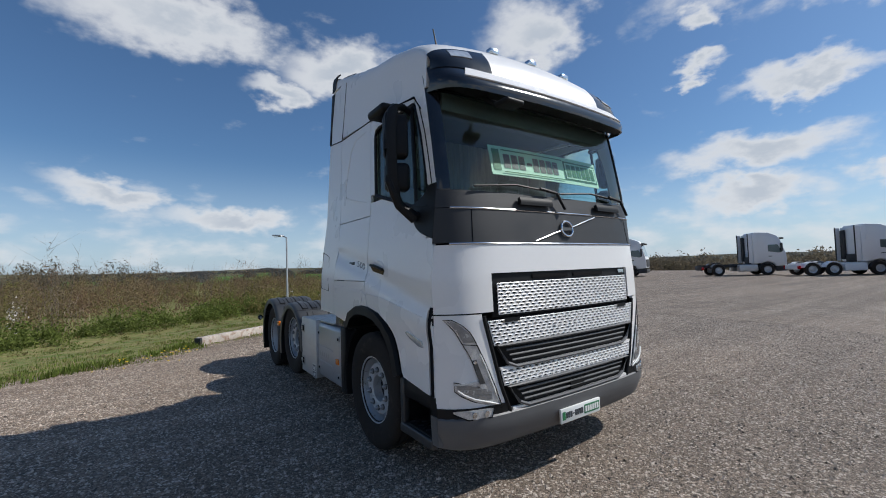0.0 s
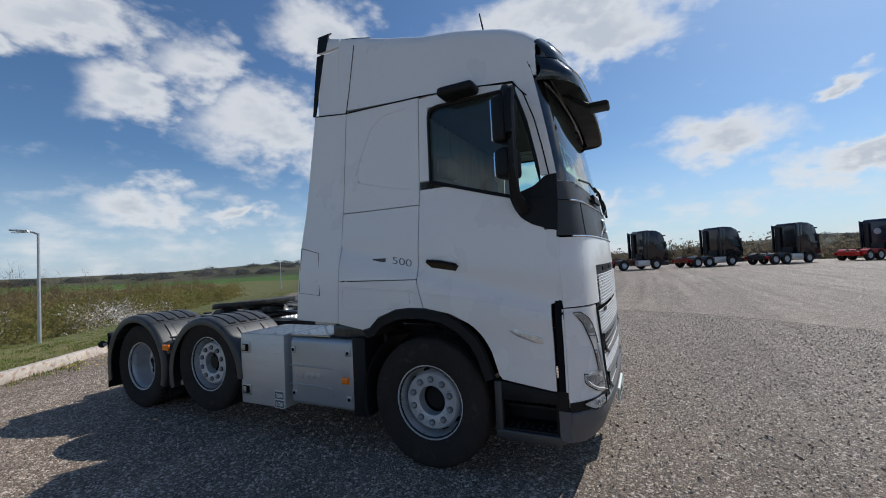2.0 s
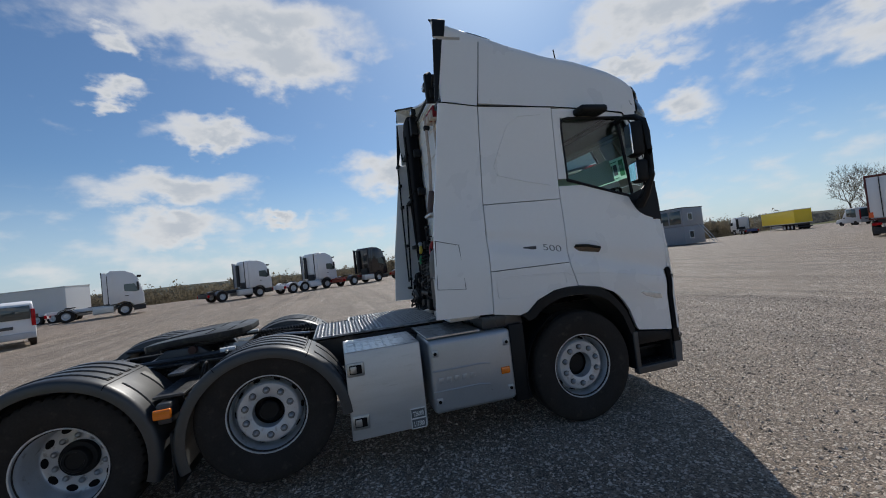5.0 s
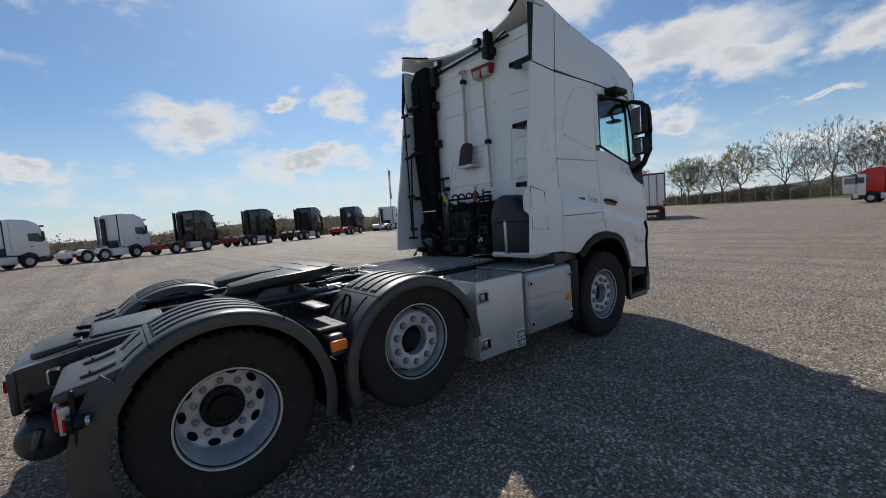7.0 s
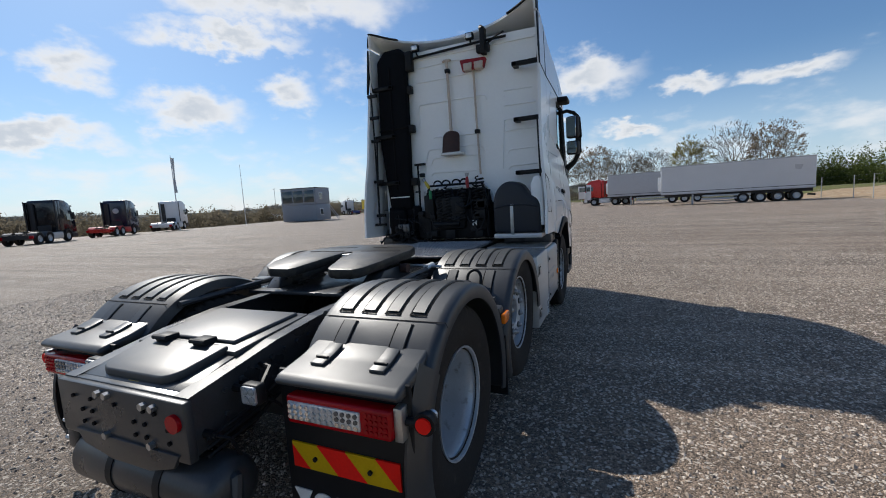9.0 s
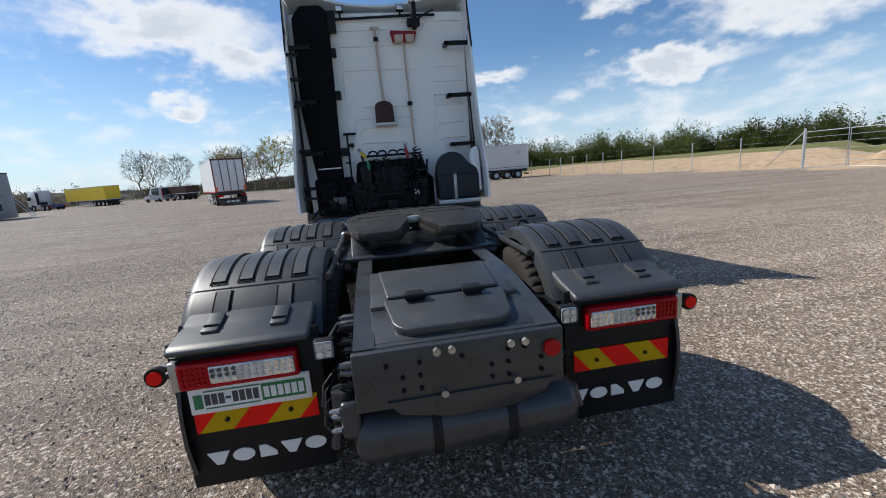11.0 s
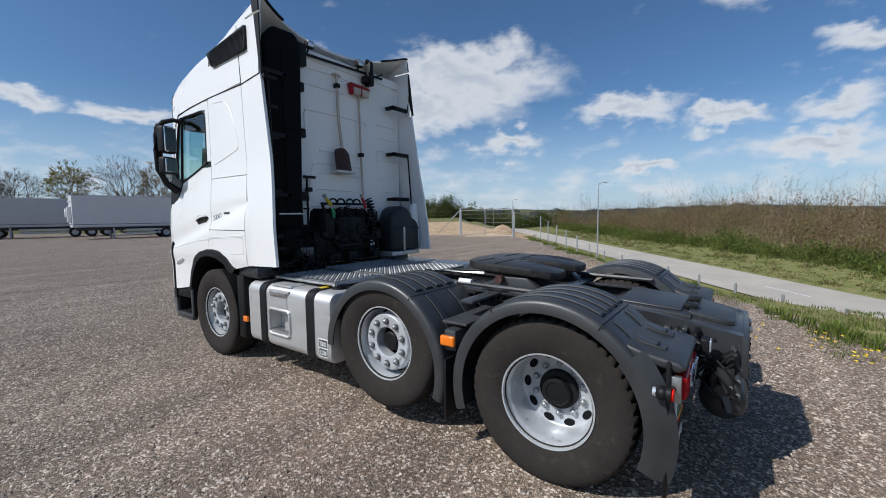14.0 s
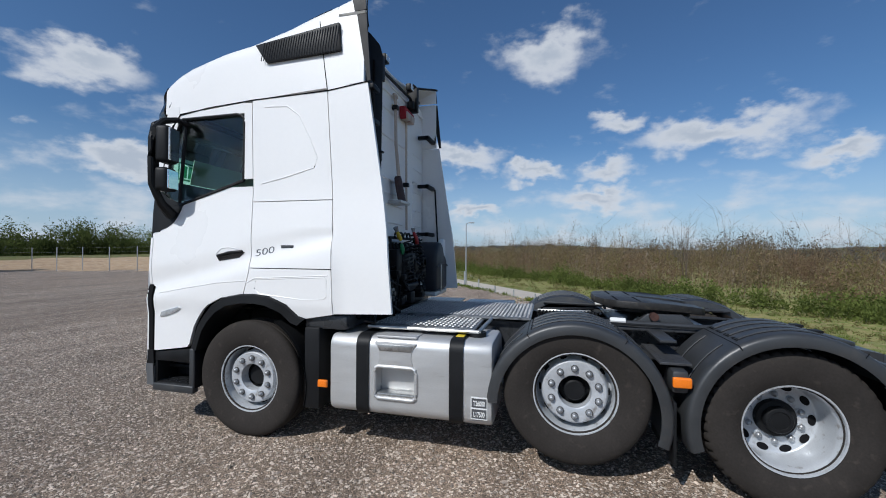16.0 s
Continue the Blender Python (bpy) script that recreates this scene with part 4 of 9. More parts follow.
    for line in ([(lerp(OUT, z), z) for z in span(0.82, 1.226, 10)] + [(lerp(IN, z), z) for z in span(1.226, 0.61, 14)], [(0.884, 1.060), (0.802, 1.046)],
                 [(0.795, 0.765), (0.929, 0.808), (0.927, 0.75), (0.897, 0.715), (0.839, 0.675), (0.66, 0.603)]):
        bm = B(); tube(bm, [front(sx * s, z, 0.009) for s, z in line], 0.0035, 6)
        part("lamp_seal", bm, GAP, lamp)
    bm = B()
    tube(bm, [front(sx * s, z, 0.014) for s, z in ((0.79, 0.985), (0.765, 0.916), (0.708, 0.74), (0.675, 0.63), (0.75, 0.66), (0.83, 0.69), (0.885, 0.725), (0.912, 0.755))], 0.006, 6)
    part("light_guide", bm, WHITE_VINYL, lamp)
    bm = B()
    front_patch(bm, (lambda z: 0.62) if sx > 0 else (lambda z: -1.0), (lambda z: 1.0) if sx > 0 else (lambda z: -0.62), 0.545, 0.63, 10, 3, 0.010)
    grid(bm, lambda y, z: side(sx, y, z, 0.004), span(1.02, corner(0.57), 3), span(0.545, 0.70, 2), flip=sx < 0)
    fogp = part("fog_panel", bm, PLASTIC, truck, solid=0.03, apart=True)
    bm = B()
    front_patch(bm, *edge([(0.555, 0.735), (0.62, 0.715)], [(0.555, 0.87), (0.60, 0.935), (0.62, 0.94)]), 0.557, 0.618, 8, 4, 0.016)
    fog = part("fog_lamp", bm, CLEAR, fogp, solid=0.01)
    for s in (0.77, 0.84):
        bm = B(); disc(bm, front(sx * s, 0.588, 0.026), 0.020, "y", 0.008, 14)
        part("lamp_cell", bm, CHROME, fog)
    bm = B()
    tube(bm, [front(sx * s, z, 0.02) for s, z in ((0.715, 0.62), (0.735, 0.555), (0.87, 0.555), (0.94, 0.60), (0.94, 0.62), (0.715, 0.62))], 0.004, 6)
    part("lamp_seal", bm, GAP, fog)
    bm = B()  # white bonnet cheek beside the upper grille
    front_patch(bm, *k(0.688, 1.0), 1.265, 1.54, 12, 6, 0.006)
    grid(bm, lambda y, z: side(sx, y, z, 0.004), span(1.055, corner(1.4), 3), span(1.315, 1.745, 6), flip=sx < 0)
    part("bonnet_cheek", bm, PAINT, truck, solid=0.02, apart=True)
bm = B()
front_patch(bm, -1.0, 1.0, 1.535, 1.74, 34, 6, 0.006)
bonnet = part("bonnet", bm, PAINT, truck, solid=0.02)
bm = B()
front_patch(bm, -0.685, 0.685, 1.225, 1.535, 24, 5, -0.012)
ug = part("upper_grille", bm, PLASTIC, truck, solid=0.02)
bm = B()
for a, b in ((-0.36, -0.03), (0.03, 0.36)):
    front_patch(bm, a, b, 1.485, 1.515, 8, 1, -0.004)
part("air_slot", bm, GAP, ug, solid=0.008, apart=True)


def mesh_plate(bm, left, right, z0, z1, pitch_s, pitch_z, off, hole=0.62):
    """A pressed plate of staggered six-sided holes, laid on the front."""
    n = max(1, round((z1 - z0) / pitch_z))
    for r in range(n):
        za, zb = z0 + (z1 - z0) * r / n, z0 + (z1 - z0) * (r + 1) / n
        zc = (za + zb) / 2
        l, rr = left(zc), right(zc)
        cols = max(1, round((rr - l) / pitch_s))
        w = (rr - l) / cols
        shift = 0.5 if r % 2 else 0.0
        edges = sorted({l, rr, *[l + (c + shift) * w for c in range(cols + 1) if l < l + (c + shift) * w < rr]})
        for a, b in zip(edges, edges[1:]):
            c, h = (a + b) / 2, (b - a) / 2
            hz = (zb - za) / 2
            ring = [(a, zc), (a, za), (c, za), (b, za), (b, zc), (b, zb), (c, zb), (a, zb)]
            hx, hv = hole * h * 1.25, hole * hz * 0.95
            inn = [(c - hx, zc), (c - hx * .6, zc - hv), (c, zc - hv), (c + hx * .6, zc - hv), (c + hx, zc), (c + hx * .6, zc + hv), (c, zc + hv), (c - hx * .6, zc + hv)]
            vo = [bm.verts.new(front(s, z, off)) for s, z in ring]
            vi = [bm.verts.new(front(s, z, off + 0.003)) for s, z in inn]
            vb = [bm.verts.new(front(s, z, off - 0.014)) for s, z in inn]
            for i in range(8):
                j = (i + 1) % 8
                bm.faces.new((vo[i], vo[j], vi[j], vi[i]))
                bm.faces.new((vi[i], vi[j], vb[j], vb[i]))


bm = B()
mesh_plate(bm, const(-0.655), const(0.655), 1.24, 1.465, 0.050, 0.0225, 0.010)
part("mesh_plate", bm, PAINT, ug, "white honeycomb grille plate", smooth=25)
bm = B()
front_patch(bm, lambda z: -gs(z), gs, 0.49, 1.22, 20, 8, -0.035)
lg = part("lower_grille", bm, GAP, truck, solid=0.01)
bm = B()
mesh_plate(bm, lambda z: -gs(z), gs, 1.03, 1.205, 0.050, 0.0225, 0.008)
part("mesh_plate", bm, PAINT, lg, smooth=25)
bm = B()
mesh_plate(bm, lambda z: -gs(z), gs, 0.745, 0.855, 0.050, 0.0225, 0.008)
part("mesh_plate", bm, PAINT, lg, smooth=25)
for sx in (1, -1):
    bm = B()
    a, b = ((lambda z: 0.36 - (z - 0.5)), gs) if sx > 0 else ((lambda z: -gs(z)), (lambda z: -0.36 + (z - 0.5)))
    mesh_plate(bm, a, b, 0.495, 0.565, 0.048, 0.0225, 0.008)
    part("mesh_plate", bm, PAINT, lg, smooth=25)
    bm = B()
    front_patch(bm, *sorted((sx * 0.50, sx * 0.62)), 1.185, 1.215, 3, 1, 0.016)
    part("tow_cover", bm, PLASTIC, lg)
bm = B()
front_patch(bm, -0.40, 0.40, 0.50, 0.565, 14, 2, 0.008)
for z0, z1 in ((0.855, 0.875), (0.565, 0.585)):
    front_patch(bm, lambda z: -gs(z), gs, z0, z1, 18, 1, 0.010)
part("grille_frame", bm, PAINT, lg, solid=0.02, apart=True)
for z0, z1, w0, w1 in ((0.868, 1.028, 0.54, 0.655), (0.580, 0.735, 0.46, 0.585)):
    bm = B()
    e = lambda z: lerp([(z0, w0), (z0 + 0.035, w0 + 0.07), (z1, w1 + 0.02)], z)
    loop = [(-e(z), z) for z in (z0, z0 + .035, z1)] + [(s, z1) for s in span(-0.5, 0.5, 6)] + [(e(z), z) for z in (z1, z0 + .035, z0)] + [(s, z0) for s in span(0.4, -0.4, 6)]
    tube(bm, [front(s, z, 0.012) for s, z in loop + loop[:1]], 0.013, 6)
    intake = part("air_intake", bm, GREY, lg, "dark slatted air intake")
    bm = B()
    front_patch(bm, lambda z: -e(z), e, z0, z1, 16, 3, -0.02)
    part("intake_back", bm, PLASTIC, intake)
    for i in range(3):
        bm = B()
        zz = z0 + (z1 - z0) * (0.27 + 0.24 * i)
        tube(bm, [front(s, zz, 0.0) for s in span(-e(zz) + 0.05, e(zz) - 0.05, 14)], 0.008, 6)
        part("slat", bm, GREY, intake)
bm = B()
front_patch(bm, -0.07, 0.07, 0.60, 0.665, 4, 2, 0.006)
part("radar_cover", bm, PLASTIC, lg, solid=0.01)
# black panel below the windscreen with chrome strips and the round badge
bm = B()
front_patch(bm, -1.0, 1.0, 1.755, 2.0, 34, 6, 0.006)
bp = part("service_panel", bm, SATIN, truck, solid=0.02)
bm = B()
front_patch(bm, -1.0, 1.0, 2.006, 2.135, 34, 4, 0.004)
part("wiper_panel", bm, SATIN, truck, solid=0.02)
for z in (1.748, 2.003):
    bm = B()
    tube(bm, [front(s, z, 0.008) for s in span(-0.93, 0.93, 24)], 0.007, 6)
    part("chrome_strip", bm, CHROME, bp)
bm = B()
tube(bm, [front(0.32, 1.765, 0.012), front(0.06, 1.855, 0.014)], 0.007, 6)
tube(bm, [front(-0.06, 1.885, 0.014), front(-0.36, 1.985, 0.012)], 0.007, 6)
part("badge_bar", bm, CHROME, bp, apart=True)
bm = B()
ringpts = [front(0.058 * math.cos(a), 1.87 + 0.062 * math.sin(a), 0.02) for a in span(0, 2 * math.pi, 24)]
tube(bm, ringpts, 0.010, 8)
badge = part("badge", bm, CHROME, bp, "round chrome badge")
bm = B()
front_patch(bm, -0.045, 0.045, 1.858, 1.882, 3, 1, 0.024)
part("badge_bar", bm, DARKPRINT, badge)
for sx in (1, -1):
    bm = B()
    tube(bm, [front(sx * s, 1.757 + 0.0 * s, 0.0) for s in (0.6, 0.9)], 0.002, 6)
    tube(bm, [front(sx * 0.80, z, 0.006) for z in (1.76, 1.9, 1.995)], 0.003, 6)
    part("panel_joint", bm, GAP, bp, apart=True)
# windscreen, its dark border, wipers and the outside visor
bm = B()
front_patch(bm, -0.925, 0.925, 2.14, 2.90, 26, 10, -0.012)
ws = part("windscreen", bm, WINDSCREEN, truck)
ws.visible_shadow = False
bm = B()
for a, b in ((-1.0, -0.925), (0.925, 1.0)):
    front_patch(bm, a, b, 2.14, 3.0, 6, 8, 0.0)
front_patch(bm, -1, 1, 2.90, 3.03, 26, 3, -0.004)
part("windscreen_border", bm, GLOSSY, truck, solid=0.02, apart=True)
for s0, s1 in ((0.78, 0.10), (0.02, -0.72)):
    bm = B()
    tube(bm, [front(s0, 2.165, 0.03), front((s0 + s1) / 2, 2.20, 0.035), front(s1, 2.175, 0.03)], 0.008, 6)
    tube(bm, [front(s1 + 0.12, 2.19, 0.04), front(s1 - 0.03, 2.16, 0.055), front(s1 - 0.09, 2.03, 0.05)], 0.013, 6)
    wp = part("wiper", bm, PLASTIC, truck)
    bm = B()
    c = s1 + 0.18
    grid(bm, lambda s, z: front(s, z, 0.05 - 0.2 * abs(z - 2.075)), span(c - 0.15, c + 0.15, 6), span(2.045, 2.105, 4), flip=True)
    part("wiper_cover", bm, PLASTIC, truck, solid=0.03)
bm = B()
VS = [i * 0.06 for i in range(14)] + [0.83, 0.87, 0.90, 0.925, 0.95, 0.965, 0.98, 0.99, 1.0]
vis = lambda s, v: Vector((s * (1.135 - 0.012 * abs(s) ** 20), lerp([(0, 1.02), (0.3, 1.15), (0.65, 1.245), (0.8, 1.262), (1, 1.258)], v) - bow(s, 3) * 0.95 - (0.02 + 0.17 * v) * abs(s) ** 16, lerp([(0, 3.125), (0.3, 3.065), (0.65, 2.955), (0.8, 2.915), (1, 2.868)], v) - 0.02 * s * s + 0.035 * v * abs(s) ** 8))
grid(bm, vis, [-x for x in VS[:0:-1]] + VS, span(0, 1, 12), flip=True)
visor = part("sun_visor", bm, GLOSSY, truck, "gloss black sun visor", solid=0.012)
bm = B()
grid(bm, lambda s, v: vis(s * (0.74 + 0.16 * v), v) + Vector((0, 0.008, 0.008)), span(-1, 1, 30), span(0.34, 0.66, 4), flip=True)
part("visor_lip", bm, PAINT, visor, "white upper strip", solid=0.01)
bm = B()
grid(bm, lambda s, v: vis(s, 0.97 - 0.03 * v) + Vector((0, -0.17 * v * (1 - abs(s) ** 10), 0.012 * v)), span(-0.985, 0.985, 30), span(0, 1, 3))
part("visor_tray", bm, PLASTIC, visor, solid=0.006)

# roof fairing
TOP = [(-1.10, 3.845), (-1.0, 3.80), (-0.9, 3.77), (-0.5, 3.675), (-0.2, 3.60), (0.03, 3.535), (0.35, 3.485), (0.61, 3.415), (0.75, 3.375), (0.84, 3.335), (0.92, 3.29), (0.98, 3.245), (1.03, 3.195)]


def shoulder(s, n=4.5):
    return max(0.0, 1 - abs(s) ** n) ** (1 / n)


def roof(s, v):
    """s is the share of the half width, v runs from the trailing edge to the windscreen."""
    yf = 1.06 - bow(s, 3) * 0.75
    yb = -0.82 - 0.245 * abs(s) ** 3
    yc = -1.08 + v * 2.11
    y = yb + v * (yf - yb)
    zb = lerp([(-1.1, 3.035), (0.0, 2.972), (0.5, 2.938), (0.8, 2.90), (1.05, 2.93)], y)
    zt = lerp(TOP, yc) - 0.20 * (1 - s * s) * max(0, 1 - v * 2.2) + 0.20 * (1 - s * s) * max(0, v - 0.5)
    z = zb + (zt - zb) * shoulder(s, 30 - 17 * min(1.0, v / 0.35))
    return Vector((s * lerp([(2.9, half(3.0)), (3.8, 1.105)], z), y, z))


ss = [0, 0.15, 0.3, 0.45, 0.58, 0.7, 0.8, 0.87, 0.92, 0.95, 0.97, 0.983, 0.991, 0.996, 0.999, 1]
ss = [-x for x in ss[:0:-1]] + ss
def wing(sx, v, z):
    """The upright flank of the roof's trailing part, at height z."""
    foot = roof(sx, v)
    zt = lerp(TOP, -1.08 + v * 2.11)
    f = min(1.0, max(0.0, (z - foot.z) / (zt - foot.z)))
    n = 30 - 17 * min(1.0, v / 0.35)
    s = (1 - f ** n) ** (1 / n)
    return Vector((sx * s * lerp([(2.9, half(3.0)), (3.8, 1.105)], z), foot.y, z))


SLIT = 3.625   # an open slit parts the upper wing from the flank
bm = B(); grid(bm, roof, ss, span(0.12, 0.90, 22))
part("roof_fairing", bm, PAINT, truck, solid=0.03, smooth=45)
bm = B(); grid(bm, roof, [s for s in ss if abs(s) < 0.972], span(0, 0.12, 5))
part("roof_wing", bm, PAINT, truck, solid=0.03, smooth=45)
for sx in (1, -1):
    for lo, hi, name in ((const(0.0), const(SLIT - 0.013), "flank_panel"), (const(SLIT + 0.013), None, "wing_tip")):
        bm = B()
        low = lambda v: max(roof(sx, v).z, lo(v))
        high = lambda v: hi(v) if hi else roof(sx * 0.97, v).z
        grid(bm, lambda v, k: wing(sx, v, low(v) + k * (high(v) - low(v))), span(0, 0.12, 4), span(0, 1, 10), flip=sx < 0)
        part(name, bm, PAINT, truck, solid=0.03, smooth=45)
bm = B(); tube(bm, [(0.654, 0.475, 3.40), (0.662, 0.458, 3.50), (0.672, 0.435, 3.64), (0.684, 0.412, 3.785)], [0.018, 0.012, 0.008, 0.006], 8)
part("aerial", bm, PLASTIC, truck, "short black roof aerial")
bm = B(); grid(bm, roof, ss, span(0.90, 1.0, 6))
part("roof_front", bm, PAINT, truck, solid=0.03, smooth=45)


def header(s, f):
    """The panel between the roof's front edge and the visor."""
    return roof(s, 1.0).lerp(vis(s, 0.36), f) + Vector((0, 0.022 * math.sin(math.pi * f) - 0.012 * (1 - f) + 0.006 * f, 0.004))


bm = B(); grid(bm, header, [s for s in ss if abs(s) < 0.59], span(0, 1, 6), flip=True)
part("header_panel", bm, PAINT, truck, "white panel above the visor", solid=0.012)
for sx in (1, -1):
    bm = B(); grid(bm, header, [s for s in ss if 0.575 < s * sx < 0.993], span(0, 1, 6), flip=True)
    rf = part("header_corner", bm, GLOSSY, truck, "gloss black corner panel above the visor", solid=0.012)
    bm = B(); grid(bm, lambda s, f: header(s, f) + Vector((0, 0.006, 0.004)), sorted((sx * s for s in (0.72, 0.80, 0.88))), span(0.12, 0.5, 4), flip=True)
    part("marker_lamp", bm, CLEAR, rf, solid=0.01)
    bm = B()  # black trailing edges of the fairings
    y_out = lambda z: -1.13 + 0.09 * (z - 3.04)
    broad = lambda z: lerp([(3.04, 0.030), (3.61, 0.085), (3.64, 0.105), (3.85, 0.13)], z)
    for za, zb in ((3.035, SLIT - 0.016), (SLIT + 0.016, 3.825)):
        grid(bm, lambda u, z: Vector((wing(sx, 0.0, z).x + sx * 0.006, y_out(z) + u * broad(z), z)), span(0, 1, 2), span(za, zb, 8), flip=sx < 0)
    grid(bm, lambda s, u: roof(sx * s, 0.030 * u) + Vector((sx * 0.003, -0.035 * (1 - u), 0.006)), [0.66, 0.72, 0.78, 0.84, 0.90, 0.94, 0.96, 0.972, 0.984], span(0, 1, 2), flip=sx < 0)
    part("trailing_edge", bm, PLASTIC, truck, "black rubber trailing edge", solid=0.014, apart=True)
    bm = B()
    tube(bm, [side(sx, y, z, 0.002) for y, z in ((-1.1, 3.028), (-0.735, 2.985), (0.0, 2.97), (0.5, 2.938), (0.8, 2.895), (0.90, 2.78))], 0.005, 6)
    tube(bm, [side(sx, -0.735, 2.99, 0.0)] + [wing(sx, 0.12 + 0.02 * k, 2.99 + (3.60 - 2.99) * k / 3) + Vector((0, 0.09 - 0.012 * k, 0)) for k in (1, 2, 3)], 0.004, 6)
    tube(bm, [roof(sx * 0.985, 0.15) + Vector((0, 0, 0.002)), roof(sx * 0.972, 0.19) + Vector((0, 0, 0.002)), roof(sx * 0.955, 0.26) + Vector((0, 0, 0.003))], 0.004, 6)
    part("roof_seam", bm, GAP, truck, apart=True)
bm = B()  # air vent, on the left flank of the roof
vent = [(-0.02, 3.455), (-0.84, 3.555), (-0.86, 3.31), (-0.14, 3.285)]
prism(bm, vent, lambda p, q, w: Vector((-(half(q) + w), p, q)), -0.03, 0.030, 0.008)
vt = part("roof_vent", bm, PLASTIC, truck, "black louvred roof vent")
for i in range(30):
    bm = B()
    y0 = -0.09 - i * 0.025
    tube(bm, [Vector((-(half(3.3) + 0.030), y0, 3.30)), Vector((-(half(3.45) + 0.031), y0 - 0.03, 3.445 + (-y0) * 0.10))], 0.0045, 4)
    part("louvre", bm, SATIN, vt)
for x in (-0.45, 0.0, 0.45):
    c = roof(x / 1.12, 0.945)
    bm = B(); box(bm, x - 0.05, x + 0.05, c.y - 0.03, c.y + 0.03, c.z - 0.01, c.z + 0.035, 0.01)
    part("roof_lamp", bm, CHROME, truck)

# mirrors
for sx in (1, -1):
    bm = B()
    P = lambda x, y, z: Vector((sx * x, y - 0.075, z))
    tube(bm, [P(1.13, 0.80, 2.80), P(1.22, 0.83, 2.825), P(1.32, 0.87, 2.79), P(1.385, 0.90, 2.71), P(1.405, 0.91, 2.45), P(1.395, 0.91, 2.22), P(1.31, 0.90, 2.05), P(1.19, 0.92, 1.96)], [0.024, 0.026, 0.03, 0.03, 0.026, 0.03, 0.038, 0.05], 8)
    arm = part("mirror_arm", bm, PLASTIC, truck)
    bm = B()
    prism(bm, [(1.31, 2.10), (1.36, 2.12), (1.415, 2.26), (1.42, 2.62), (1.39, 2.76), (1.33, 2.80), (1.31, 2.74), (1.335, 2.58), (1.33, 2.28)], lambda p, q, w: Vector((sx * p, w, q)), 0.82, 0.86, 0.012)
    part("arm_cover", bm, PLASTIC, arm)
    for z0, z1, y0 in ((2.41, 2.74, 0.715), (2.16, 2.37, 0.725)):
        bm = B()
        box(bm, *sorted((sx * 1.205, sx * 1.39)), y0 - 0.0, y0 + 0.12, z0, z1, 0.035, 3)
        turn = Matrix.Translation((sx * 1.3, y0 + 0.05, 0)) @ Matrix.Rotation(radians(20 * sx), 4, "Z") @ Matrix.Translation((-sx * 1.3, -y0 - 0.05, 0))
        bmesh.ops.transform(bm, matrix=turn.inverted(), verts=bm.verts)
        mh = part("mirror_housing", bm, PLASTIC, arm)
        bm = B()
        box(bm, *sorted((sx * 1.22, sx * 1.375)), y0 - 0.006, y0 + 0.01, z0 + 0.02, z1 - 0.02, 0.004, 1)
        bmesh.ops.transform(bm, matrix=turn.inverted(), verts=bm.verts)
        part("mirror_glass", bm, MIRROR, mh)
    bm = B()
    if sx > 0:
        box(bm, 1.12, 1.29, 0.24, 0.54, 2.868, 2.942, 0.033, 4)
        part("kerb_mirror", bm, PLASTIC, truck)
bm = B(); box(bm, 0.58, 0.76, 1.27, 1.42, 2.735, 2.775, 0.02, 4)
fmr = part("front_mirror", bm, PLASTIC, truck, "black front mirror ahead of the windscreen")
bm = B(); tube(bm, [(0.72, 1.08, 2.90), (0.71, 1.18, 2.83), (0.70, 1.29, 2.757)], 0.018, 8)
part("mirror_stem", bm, PLASTIC, fmr)

# cab interior seen through the glass
bm = B(); box(bm, -1.08, 1.08, -0.86, 0.95, 1.15, 1.25); box(bm, -1.10, 1.10, -0.80, 0.9, 2.98, 3.02)
part("cab_panel", bm, CABIN, truck, apart=True)
bm = B(); grid(bm, lambda x, z: Vector((x, -0.12 + 0.015 * math.sin(x * 60), z)), span(-1.08, 1.08, 70), span(1.3, 2.95, 2), flip=True)
part("sleeper_curtain", bm, CURTAIN, truck, solid=0.01)
bm = B()
prism(bm, [(0.72, 1.45), (0.66, 1.9), (0.78, 2.04), (1.02, 2.08), (1.10, 2.0), (1.08, 1.45)], lambda p, q, w: Vector((w, p, q)), -1.02, 1.02, 0.03)
part("dashboard", bm, CABIN, truck)
for x in (-0.6, 0.6):
    bm = B()
    box(bm, x - 0.25, x + 0.25, 0.0, 0.5, 1.55, 1.72, 0.05, 3)
    box(bm, x - 0.24, x + 0.24, -0.08, 0.08, 1.7, 2.36, 0.06, 3)
    box(bm, x - 0.14, x + 0.14, -0.07, 0.05, 2.38, 2.58, 0.05, 3)
    part("driver_seat" if x < 0 else "passenger_seat", bm, CABIN, truck)
bm = B()
cx = Vector((-0.58, 0.62, 2.02))
tl = Matrix.Rotation(radians(-35), 3, "X")
tube(bm, [cx + tl @ Vector((0.22 * math.cos(a), 0.22 * math.sin(a), 0)) for a in span(0, 2 * math.pi, 28)], 0.016, 8)
for a in (0.2, 2.94, 4.71):
    tube(bm, [cx, cx + tl @ Vector((0.21 * math.cos(a), 0.21 * math.sin(a), 0))], 0.018, 6)
part("steering_wheel", bm, PLASTIC, truck)
bm = B(); box(bm, -1.02, 1.02, 0.86, 1.0, 2.76, 2.90, 0.02)
part("header_shelf", bm, CABIN, truck)

